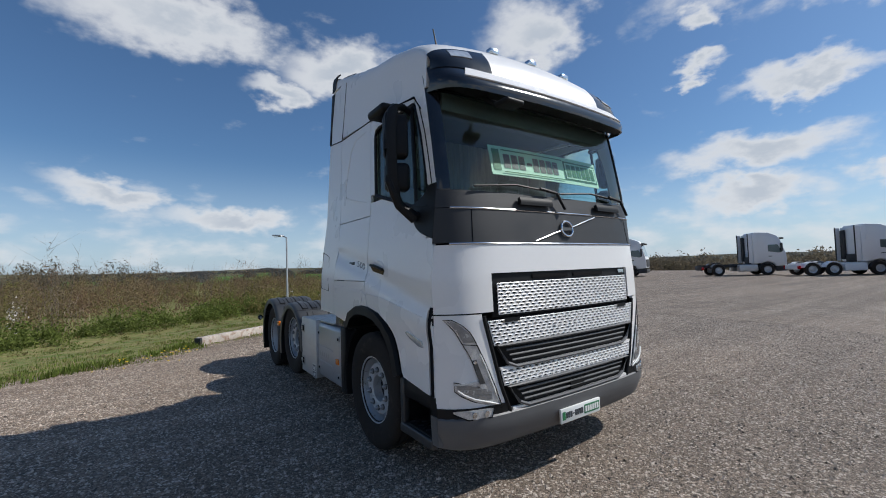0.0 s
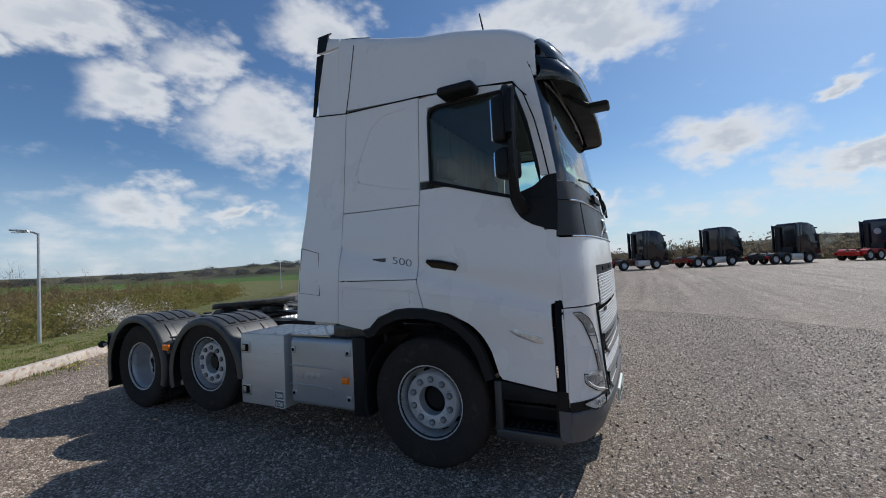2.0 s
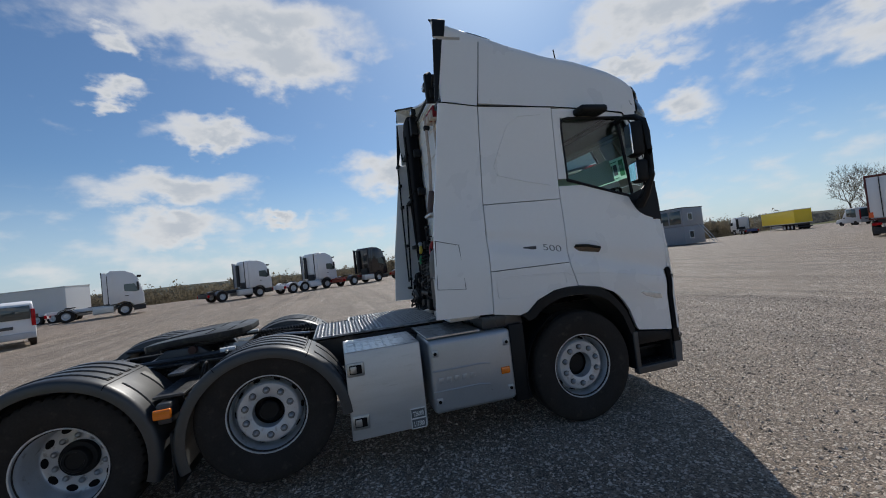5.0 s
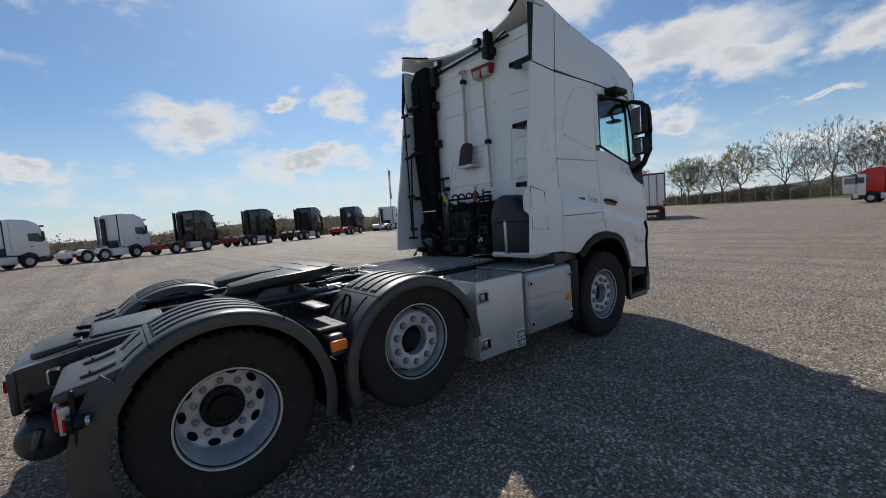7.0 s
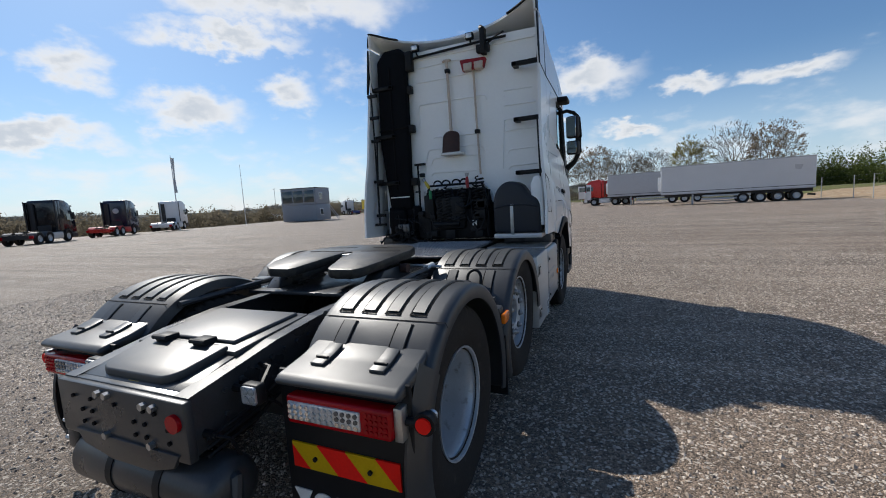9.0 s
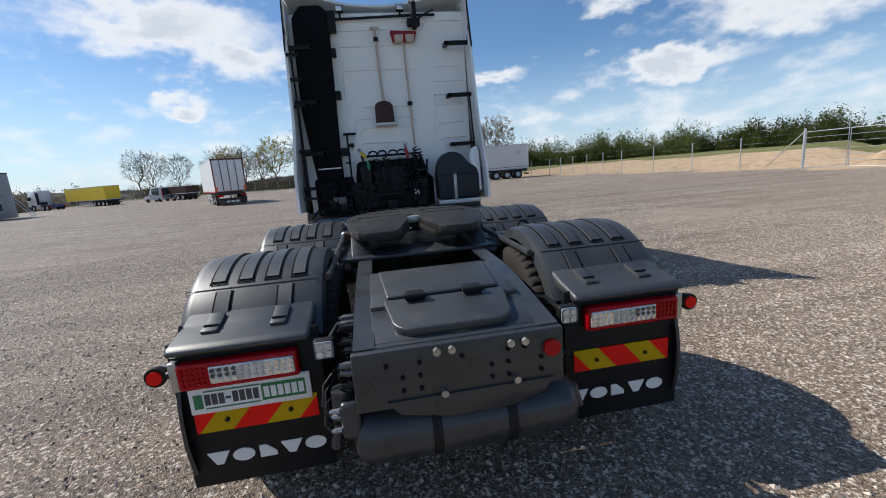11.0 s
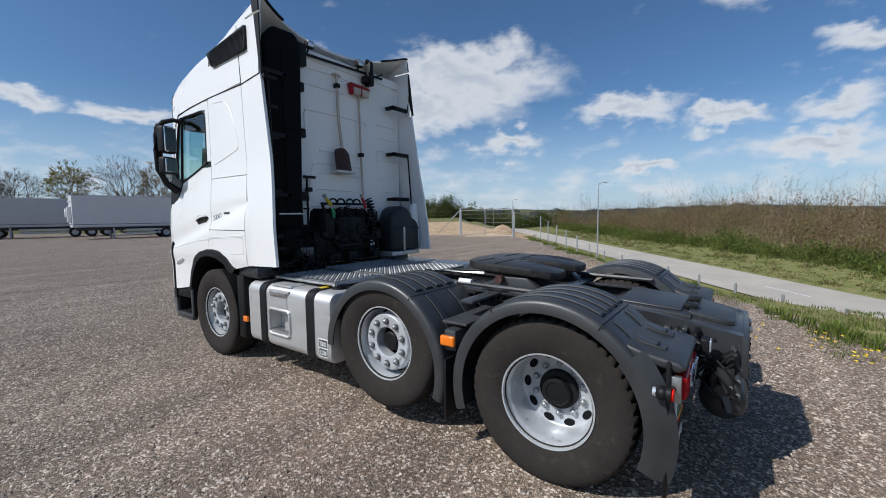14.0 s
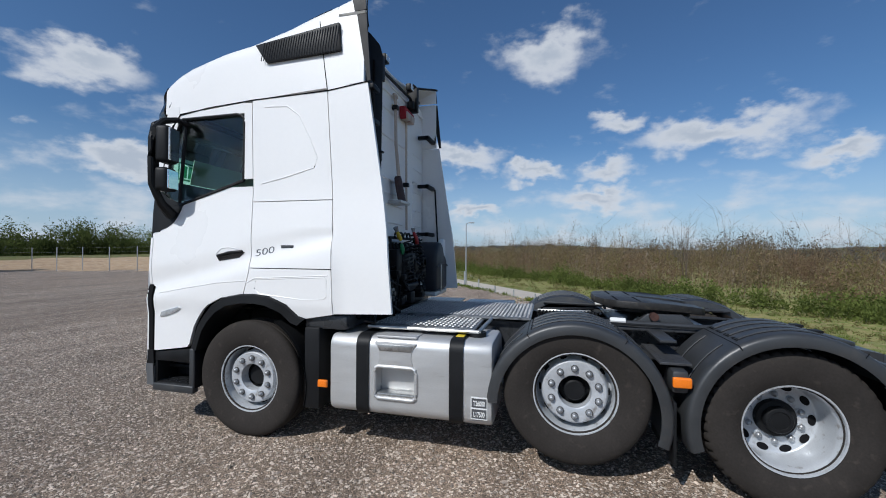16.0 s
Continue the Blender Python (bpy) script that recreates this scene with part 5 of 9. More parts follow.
# wheels
TYRE = [(0.270, -0.112), (0.298, -0.132), (0.355, -0.150), (0.42, -0.158), (0.462, -0.152), (0.488, -0.142), (0.503, -0.128), (0.509, -0.105), (0.509, -0.092), (0.498, -0.088), (0.498, -0.078), (0.509, -0.074),
        (0.511, -0.030), (0.499, -0.026), (0.499, -0.014), (0.511, -0.010)]
TYRE = TYRE + [(r, -o) for r, o in TYRE[::-1]]


def tyre(bm, c, sx, lugs=False):
    lathe(bm, TYRE, c, 192 if lugs else 96, sx)
    if lugs:
        for v in bm.verts:
            d = Vector((0, v.co.y - c[1], v.co.z - c[2]))
            if d.length > 0.50 and abs(v.co.x - c[0]) > 0.07:
                k = round(math.degrees(math.atan2(d.z, d.y)) / 1.875) % 4
                if k == 0:
                    v.co.y, v.co.z = c[1] + d.y * 0.966, c[2] + d.z * 0.966


def nuts(parent, c, r, out, sx, n=10, size=0.0215):
    for i in range(n):
        a = 2 * math.pi * (i + 0.5) / n
        bm = B()
        p = (c[0] + sx * out, c[1] + r * math.cos(a), c[2] + r * math.sin(a))
        disc(bm, (p[0] - sx * 0.004, p[1], p[2]), size * 1.22, "x", 0.010, 12)
        nut = part("wheel_nut", bm, NUT if out > 0 else RIM, parent)
        bm = B()
        lathe(bm, [(size * 1.0, 0.0), (size * 0.95, 0.012), (size * 0.7, 0.020), (size * 0.35, 0.025), (0.0, 0.026)], p, 12, sx)
        part("nut_cap", bm, CAPS, nut)


def wheel(name, sx, y, z, kind):
    bm = B()
    c = (sx * (1.022 if kind == "drive" else 1.045), y, z)
    tyre(bm, c, sx, kind == "drive")
    if kind == "drive":
        tyre(bm, (sx * 0.685, y, z), sx, True)
    w = part(name, bm, RUBBER, truck, "worn black tyre on a silver rim")
    bm = B()
    if kind == "drive":
        lathe(bm, [(0.274, 0.09), (0.281, 0.134), (0.291, 0.136), (0.290, 0.128), (0.283, 0.118), (0.275, 0.098), (0.266, 0.088), (0.261, 0.05), (0.257, -0.02), (0.254, -0.082), (0.248, -0.098), (0.238, -0.105), (0.19, -0.108), (0.112, -0.108), (0.108, -0.13)], c, 64, sx)
    else:
        lathe(bm, [(0.276, 0.10), (0.284, 0.128), (0.295, 0.128), (0.291, 0.116), (0.282, 0.108), (0.274, 0.085), (0.268, 0.03), (0.262, -0.02), (0.250, -0.030), (0.242, -0.01), (0.233, 0.05), (0.226, 0.074), (0.215, 0.084), (0.128, 0.086), (0.117, 0.08), (0.112, 0.0)], c, 64, sx)
    rim = part("rim", bm, RIM, w)
    for i in range(10):  # hand holes: solid black ovals stand in for their shaded insides
        a = 2 * math.pi * i / 10
        bm = B()
        r, o, wide, h = (0.219, -0.106, 0.036, 0.023) if kind == "drive" else (0.240, 0.012, 0.024, 0.030)
        q, t = Vector((0, math.cos(a), math.sin(a))), Vector((0, -math.sin(a), math.cos(a)))
        ring = [(math.cos(k * math.pi / 7), math.sin(k * math.pi / 7)) for k in range(14)]
        if kind == "drive":
            prism(bm, ring, lambda m, n, l: Vector(c) + q * (r + n * h) + t * (m * wide) + Vector((sx * (o + l), 0, 0)), -0.01, 0.006)
        else:   # these ovals lie on the sloping wall of the disc
            prism(bm, ring, lambda m, n, l: Vector(c) + q * (r + 0.002 + l - 0.15 * n * h) + t * (m * wide) + Vector((sx * (o + n * h), 0, 0)), -0.012, 0.006)
        part("hand_hole", bm, GAP, rim)
    nuts(rim, c, 0.1625 if kind == "drive" else 0.170, -0.100 if kind == "drive" else 0.094, sx)
    bm = B()
    if kind == "drive":
        lathe(bm, [(0.126, -0.13), (0.126, -0.085), (0.120, -0.070), (0.092, -0.066), (0.088, -0.036), (0.080, -0.026), (0.062, -0.024), (0.058, -0.031), (0.0, -0.031)], c, 40, sx)
    elif kind == "lift":
        lathe(bm, [(0.115, 0.0), (0.105, -0.03), (0.078, -0.03), (0.074, 0.045), (0.064, 0.055), (0.0, 0.055)], c, 32, sx)
    else:
        lathe(bm, [(0.115, 0.0), (0.105, -0.03), (0.082, -0.03), (0.078, 0.015), (0.0, 0.02)], c, 32, sx)
    part("hub_cap", bm, PLASTIC, w)
    return w


Y_LIFT, Y_DRIVE = -2.735, -4.06
for sx in (1, -1):
    wheel("front_wheel", sx, 0.0, 0.505, "front")
    wheel("lift_wheel", sx, Y_LIFT, 0.625, "lift")
    wheel("drive_wheel", sx, Y_DRIVE, 0.505, "drive")
for y, z in ((0, 0.505), (Y_LIFT, 0.625), (Y_DRIVE, 0.505)):
    bm = B()
    tube(bm, [(-0.9, y, z), (0.9, y, z)], 0.07, 10)
    box(bm, -0.25, 0.25, y - 0.2, y + 0.2, z - 0.17, z + 0.17, 0.06)
    part("axle", bm, CHASSIS, truck)

def treadplate(name, x0, x1, y0, y1, z, mt, parent):
    bm = B()
    box(bm, x0, x1, y0, y1, z - 0.018, z, 0.003, 1)
    nx, ny = max(2, int((x1 - x0) / 0.055)), max(2, int((y1 - y0) / 0.055))
    for i in range(nx):
        for j in range(ny):
            cx, cy = x0 + (i + .5) * (x1 - x0) / nx, y0 + (j + .5) * (y1 - y0) / ny
            a = 0.7 if (i + j) % 2 else -0.7
            dx, dy = math.cos(a), math.sin(a)
            v = [bm.verts.new((cx + dx * u * 0.017 - dy * w * 0.005, cy + dy * u * 0.017 + dx * w * 0.005, z + 0.0005 if k else z + 0.003)) for u, w, k in ((-1, -1, 1), (1, -1, 1), (1, 1, 1), (-1, 1, 1), (-.5, 0, 0), (.5, 0, 0))]
            for q in ((0, 1, 5, 4), (2, 3, 4, 5), (1, 2, 5), (3, 0, 4)):
                bm.faces.new([v[k] for k in q])
    return part(name, bm, mt, parent, smooth=20)


# mudguards over both rear axles
GP = [(0.548, 1.228), (0.605, 1.236), (0.625, 1.222), (0.632, 1.19), (0.632, 0.62), (0.62, 0.585), (0.56, 0.575)]
for sx in (1, -1):
    for name, yc, zc, a0, a1 in (("lift_mudguard", Y_LIFT, 0.505, 2, 197), ("drive_mudguard", Y_DRIVE, 0.505, -17, 150)):
        bm = B()
        lathe(bm, GP, (0, yc, zc), 36, sx, radians(a0), radians(a1))
        mg = part(name, bm, GUARD, truck, "black plastic mudguard", solid=0.012, smooth=50)
        for i, x in enumerate((0.70, 0.83, 0.96, 1.09)):
            bm = B()
            lathe(bm, [(0.628, x - 0.034), (0.641, x - 0.030), (0.641, x + 0.030), (0.628, x + 0.034)], (0, yc, zc), 14, sx, radians(62), radians(118))
            rib = part("rib", bm, GUARD, mg)
            for e in (-0.0375, 0.0375):
                bm = B(); lathe(bm, [(0.626, x + e - 0.005), (0.6345, x + e - 0.004), (0.6345, x + e + 0.004), (0.626, x + e + 0.005)], (0, yc, zc), 14, sx, radians(61), radians(119))
                part("groove", bm, GAP, rib)
            for a in (60.6, 119.0):
                bm = B(); lathe(bm, [(0.634, x - 0.041), (0.6345, x + 0.041)], (0, yc, zc), 1, sx, radians(a), radians(a + 0.5))
                part("groove", bm, GAP, rib, solid=0.003)
        for x in (0.76, 1.05):
            for b0, b1 in ((18, 54), (124, 154 if "lift" in name else 149)):
                bm = B()
                lathe(bm, [(0.628, x - 0.036), (0.639, x - 0.032), (0.639, x + 0.032), (0.628, x + 0.036)], (0, yc, zc), 8, sx, radians(b0), radians(b1))
                strap = part("strap", bm, GUARD, mg)
                for e in (-0.0385, 0.0385):
                    bm = B(); lathe(bm, [(0.626, x + e - 0.004), (0.6345, x + e - 0.003), (0.6345, x + e + 0.003), (0.626, x + e + 0.004)], (0, yc, zc), 8, sx, radians(b0), radians(b1))
                    part("groove", bm, GAP, strap)
        for a in (58, 122):
            bm = B()
            lathe(bm, [(0.634, 0.60), (0.634, 1.236), (0.60, 1.2385)], (0, yc, zc), 1, sx, radians(a), radians(a + 0.5))
            part("joint", bm, GAP, mg)
    bm = B()  # flaps between the axles
    box(bm, *sorted((sx * 0.62, sx * 1.22)), -3.375, -3.355, 0.22, 0.64, 0.004)
    flap = part("mud_flap", bm, PLASTIC, truck)
    treadplate("guard_step", *sorted((sx * 0.56, sx * 1.14)), -3.49, -3.29, 0.885, DARKTREAD, truck)
    bm = B(); box(bm, *sorted((sx * 1.06, sx * 1.21)), -3.45, -3.35, 0.70, 0.85, 0.02)
    part("guard_bracket", bm, GUARD, truck)
    bm = B(); box(bm, *sorted((sx * 1.215, sx * 1.248)), -3.46, -3.345, 0.745, 0.815, 0.012, 3)
    sm = part("side_marker", bm, ORANGE, truck, "orange side marker lamp")
    bm = B()  # tail cover, flap and lamps
    prism(bm, [(-4.49, 0.960), (-4.60, 0.925), (-4.755, 0.898), (-4.785, 0.872), (-4.745, 0.845), (-4.51, 0.885)], lambda p, q, w: Vector((sx * w, p, q)), 0.615, 1.20, 0.018, 3)
    tc = part("tail_cover", bm, GUARD, truck)
    for x in (0.76, 1.05):
        bm = B()
        prism(bm, [(-4.53, 0.962), (-4.60, 0.940), (-4.675, 0.926), (-4.675, 0.910), (-4.54, 0.935)], lambda p, q, w: Vector((sx * w, p, q)), x - 0.034, x + 0.034, 0.004)
        clip = part("clip", bm, GUARD, tc)
        bm = B(); tube(bm, [(sx * (x - 0.030), -4.635, 0.937), (sx * (x + 0.030), -4.635, 0.937)], 0.006, 8)
        part("clip_pin", bm, PLASTIC, clip)
    bm = B()
    lathe(bm, [(0.548, 1.232), (0.60, 1.238), (0.628, 1.232), (0.70, 1.20)], (0, Y_DRIVE, 0.49), 8, sx, radians(140), radians(198))
    part("rear_skirt", bm, GUARD, truck, solid=0.015)
    bm = B(); box(bm, *sorted((sx * 0.585, sx * 1.215)), -4.715, -4.695, 0.20, 0.90, 0.006)
    rfl = part("rear_flap", bm, PLASTIC, truck, "black rubber mud flap with white marks")
    bm = B(); box(bm, *sorted((sx * 0.675, sx * 1.165)), -4.78, -4.715, 0.705, 0.825, 0.014, 3)
    tl = part("tail_lamp", bm, RED, truck, "red tail lamp with clear segments")
    bm = B(); box(bm, *sorted((sx * 0.69, sx * 1.035)), -4.788, -4.77, 0.728, 0.805, 0.006)
    part("reversing_lens", bm, CLEAR, tl)
    for i in range(12):
        for j in range(3):
            bm = B(); disc(bm, (sx * (0.706 + i * 0.0284), -4.79, 0.744 + j * 0.0225), 0.0095, "y", 0.006, 8)
            part("lamp_cell", bm, (DARKLENS if j else CHROME) if i > 7 else (CHROME if i < 4 else SILVER), tl)
    for i in range(5):
        for j in range(4):
            bm = B(); disc(bm, (sx * (1.06 + i * 0.021), -4.782, 0.732 + j * 0.022), 0.008, "y", 0.006, 8)
            part("red_cell", bm, RED, tl)
    bm = B(); box(bm, *sorted((sx * 1.165, sx * 1.20)), -4.76, -4.71, 0.70, 0.83, 0.004)
    part("lamp_bracket", bm, STEEL, truck)
    bm = B()
    tube(bm, [(sx * 1.17, -4.73, 0.77), (sx * 1.25, -4.715, 0.765)], 0.016, 8)
    bmesh.ops.create_icosphere(bm, subdivisions=2, radius=0.036, matrix=Matrix.Translation((sx * 1.27, -4.69, 0.765)))
    ml = part("outline_lamp", bm, PLASTIC, truck)
    bm = B(); disc(bm, (sx * 1.27, -4.718, 0.765), 0.043, "y", 0.02, 20)
    part("lamp_ring", bm, PLASTIC, ml)
    bm = B(); disc(bm, (sx * 1.27, -4.728, 0.765), 0.030, "y", 0.02, 18)
    part("red_lens", bm, RED_REFL, ml, "red lens")
    bm = B(); disc(bm, (sx * 1.27, -4.658, 0.765), 0.022, "y", 0.02, 18)
    part("white_lens", bm, CLEAR, ml)
    # striped reflector board
    x0, x1, z0, z1 = 0.63, 1.155, 0.472, 0.585
    for i in range(5):
        d = 0.01 + 0.142 * (i - 1)   # from the outer edge; the stripes lean inwards towards the top
        poly = [[x1 - d, z0], [x1 - d - 0.142, z0], [x1 - d - 0.242, z1], [x1 - d - 0.10, z1]]
        # clip the stripe to the board
        for lim, sgn in ((x0, 1), (x1, -1)):
            src, poly2 = poly, []
            for (p, q), (p2, q2) in zip(src, src[1:] + src[:1]):
                ins, ins2 = sgn * (p - lim) >= 0, sgn * (p2 - lim) >= 0
                if ins:
                    poly2.append([p, q])
                if ins != ins2:
                    f = (lim - p) / (p2 - p)
                    poly2.append([lim, q + f * (q2 - q)])
            poly = poly2
            if len(poly) < 3:
                break
        if len(poly) >= 3:
            bm = B(); prism(bm, [tuple(p) for p in poly], lambda p, q, w: Vector((sx * p, w, q)), -4.724, -4.716)
            part("reflector_stripe", bm, RED_REFL if i % 2 == 0 else YELLOW_REFL, rfl)
    for x in (0.75, 1.02):
        bm = B(); disc(bm, (sx * x, -4.728, 0.525), 0.010, "y", 0.01, 10)
        part("bolt", bm, PLASTIC, rfl)
    # maker's mark on the flap, as plain wedges, ovals and a block
    oval = [(0.052 * math.cos(k * math.pi / 10), 0.031 * math.sin(k * math.pi / 10)) for k in range(20)]
    wedge = [(-0.052, 0.031), (-0.016, -0.031), (0.016, -0.031), (0.052, 0.031)]
    block = [(-0.040, -0.030), (0.040, -0.030), (0.040, -0.008), (-0.006, 0.030), (-0.040, 0.030)]
    for i, shape in enumerate((wedge, oval, block, wedge, oval)):
        bm = B(); cx = (-1.09 if sx < 0 else 0.66) + (0.106 if sx < 0 else 0.106) * i
        prism(bm, shape, lambda p, q, w: Vector((cx + p * 0.92, w, 0.335 + q)), -4.72, -4.715)
        part("white_mark", bm, WHITE_VINYL, rfl)
# dealer's plate under the left tail lamp, as plain bars
bm = B(); box(bm, -1.155, -0.645, -4.74, -4.726, 0.572, 0.702, 0.006)
dp = part("dealer_plate", bm, WHITE_VINYL, truck, "white plate with green and dark bars")
bars = [(-1.135, -1.100, 0.60, 0.665, GREEN_VINYL)] + [(-1.090 + i * 0.0285, -1.068 + i * 0.0285, 0.612, 0.662, DARKPRINT) for i in (0, 1, 2, 4, 5, 6, 7)] + [(-1.090 + 3 * 0.0285, -1.07 + 3 * 0.0285, 0.632, 0.642, DARKPRINT), (-0.855, -0.668, 0.598, 0.676, GREEN_VINYL)]
bars += [(-0.845 + i * 0.0295, -0.823 + i * 0.0295, 0.612, 0.662, WHITE_VINYL) for i in range(6)] + [(-1.09, -0.86, 0.594, 0.599, GREEN_VINYL), (-1.09, -0.86, 0.673, 0.678, GREEN_VINYL)]
for x0, x1, z0, z1, mt in bars:
    bm = B(); box(bm, x0, x1, -4.745 if mt is WHITE_VINYL else -4.743, -4.738, z0, z1)
    part("bar", bm, mt, dp)
bm = B(); box(bm, -0.24, 0.25, 1.322, 1.342, 0.365, 0.475, 0.006)
dp = part("number_plate", bm, WHITE_VINYL, truck, "white plate with green and dark bars")
bars = [(0.20, 0.232, 0.392, 0.452, GREEN_VINYL)] + [(0.172 - i * 0.0265, 0.192 - i * 0.0265, 0.400, 0.444, DARKPRINT) for i in (0, 1, 2, 4, 5, 6, 7)] + [(0.172 - 3 * 0.0265, 0.19 - 3 * 0.0265, 0.418, 0.426, DARKPRINT), (-0.222, -0.030, 0.388, 0.456, GREEN_VINYL)]
bars += [(-0.062 - i * 0.0295, -0.040 - i * 0.0295, 0.400, 0.444, WHITE_VINYL) for i in range(6)]
for x0, x1, z0, z1, mt in bars:
    bm = B(); box(bm, x0, x1, 1.341, 1.3465 if mt is WHITE_VINYL else 1.345, z0, z1)
    part("bar", bm, mt, dp)

# chassis
ztop = lambda y: lerp([(-5.02, 0.875), (-4.55, 0.955), (-4.25, 0.985), (-3.9, 0.99), (0.9, 0.99)], y)
for sx in (1, -1):
    bm = B()
    rings = []
    for y in (-5.0, -4.75, -4.55, -4.25, -3.9, -2.0, 0.9):
        z, h = ztop(y), lerp([(-5.0, 0.24), (-4.55, 0.26), (-3.9, 0.27)], y)
        sec = [(0.42, 0), (0.335, 0), (0.335, -0.012), (0.405, -0.012), (0.405, -h + 0.012), (0.335, -h + 0.012), (0.335, -h), (0.42, -h)]
        rings.append([bm.verts.new((sx * a, y, z + b)) for a, b in sec])
    for a, b in zip(rings, rings[1:]):
        for k in range(8):
            bm.faces.new((a[k], a[(k + 1) % 8], b[(k + 1) % 8], b[k]))
    bm.faces.new(rings[0]); bm.faces.new(rings[-1])
    bmesh.ops.recalc_face_normals(bm, faces=bm.faces)
    part("frame_rail", bm, CHASSIS, truck, smooth=0)
bm = B(); box(bm, -0.43, 0.43, -5.03, -4.99, 0.625, 0.872, 0.01); box(bm, -0.40, 0.40, -5.0, -4.86, 0.855, 0.878, 0.006)
rb = part("rear_crossbeam", bm, CHASSIS, truck)
for i, x in enumerate((-0.30, -0.24, -0.17, 0.0, 0.12, 0.19, 0.26, 0.33)):
    for z in (0.70, 0.755, 0.81):
        if (i + round(z * 100)) % 3 != 1:
            bm = B(); disc(bm, (x, -5.033, z), 0.009, "y", 0.012, 10)
            part("bolt_hole", bm, GAP, rb)
for x, z in ((-0.10, 0.845), (-0.04, 0.845), (0.2, 0.835), (0.26, 0.835), (-0.08, 0.665), (0.22, 0.675)):
    bm = B(); disc(bm, (x, -5.038, z), 0.016, "y", 0.025, 6)
    part("bolt", bm, STEEL, rb)
bm = B(); disc(bm, (0.375, -5.037, 0.79), 0.036, "y", 0.02, 20)
part("round_reflector", bm, RED, rb)
bm = B(); box(bm, -0.02, 0.05, -4.96, -4.90, 0.878, 0.883)
part("warning_sticker", bm, HOSE_YELLOW, rb, "small yellow warning sticker")
bm = B()
prism(bm, [(-0.25, 0.66), (-0.2, 0.60), (0.0, 0.56), (0.25, 0.56), (0.40, 0.60), (0.44, 0.66)], lambda p, q, w: Vector((p - 0.06, w, q)), -5.04, -5.02, 0.004)
part("tow_bracket", bm, CHASSIS, truck)
bm = B()
tube(bm, [(-0.465, -4.91, 0.465), (-0.455, -4.91, 0.465), (-0.435, -4.91, 0.465), (-0.40, -4.91, 0.465), (0.46, -4.91, 0.465), (0.495, -4.91, 0.465), (0.515, -4.91, 0.465), (0.525, -4.91, 0.465)], [0.03, 0.075, 0.112, 0.128, 0.128, 0.112, 0.075, 0.03], 32)
tank = part("air_tank", bm, CHASSIS, truck, "black cylindrical air tank")
for x in (-0.12, 0.2):
    bm = B(); tube(bm, [(x - 0.02, -4.91, 0.465), (x + 0.02, -4.91, 0.465)], 0.1325, 32)
    part("strap", bm, PLASTIC, tank)
# cover plates between the rails
def round_plan(w0, w1, y0, y1, r):
    """Plan of a panel between y0 and y1, w0 and w1 half wide, with rounded tail corners."""
    pts = [(-w0, y0)]
    for cx, a0 in ((-1, 180), (1, 270)):
        for k in range(6):
            a = radians(a0 + 18 * k)
            pts.append((cx * (w1 - r) + r * math.cos(a), y1 + r + r * math.sin(a)))
    return pts + [(w0, y0)]


on_rail = lambda y: ztop(max(y, -5.02)) if y > -4.3 else lerp([(-5.0, 0.886), (-4.72, 0.945), (-4.3, 0.99)], y)
bm = B()
prism(bm, [(-0.345, -4.24), (-0.345, -4.72), (0.345, -4.72), (0.345, -4.24)], lambda p, q, w: Vector((p, q, on_rail(q) + w)), -0.03, 0.006, 0.006)
cv = part("frame_cover", bm, GUARD, truck, "dark moulded cover between the frame rails")
bm = B()
prism(bm, [(-0.30, -4.27), (-0.27, -4.66), (0.27, -4.66), (0.30, -4.27)], lambda p, q, w: Vector((p, q, on_rail(q) + w)), 0.0, 0.022, 0.012, 3)
part("raised_panel", bm, GUARD, cv)
bm = B()
prism(bm, [(-0.345, -4.722), (-0.345, -4.97), (0.345, -4.97), (0.345, -4.722)], lambda p, q, w: Vector((p, q, on_rail(q) + w)), -0.04, -0.012, 0.004)
part("cover_tail", bm, CHASSIS, cv)
bm = B()
prism(bm, round_plan(0.285, 0.26, -4.70, -4.955, 0.09), lambda p, q, w: Vector((p, q, on_rail(q) + w)), -0.015, 0.022, 0.008, 3)
part("frame_lid", bm, GUARD, truck)
for x in (-0.14, 0.13):
    bm = B(); box(bm, x - 0.045, x + 0.045, -4.735, -4.665, 0.962, 0.995, 0.008); tube(bm, [(x - 0.05, -4.735, 0.985), (x + 0.05, -4.735, 0.985)], 0.012, 8)
    part("hinge", bm, PLASTIC, cv)
for y in (-1.3, -2.3, -3.1, -4.2):
    bm = B(); box(bm, -0.395, 0.395, y - 0.05, y + 0.05, 0.74, 0.94, 0.01)
    part("cross_member", bm, CHASSIS, truck)
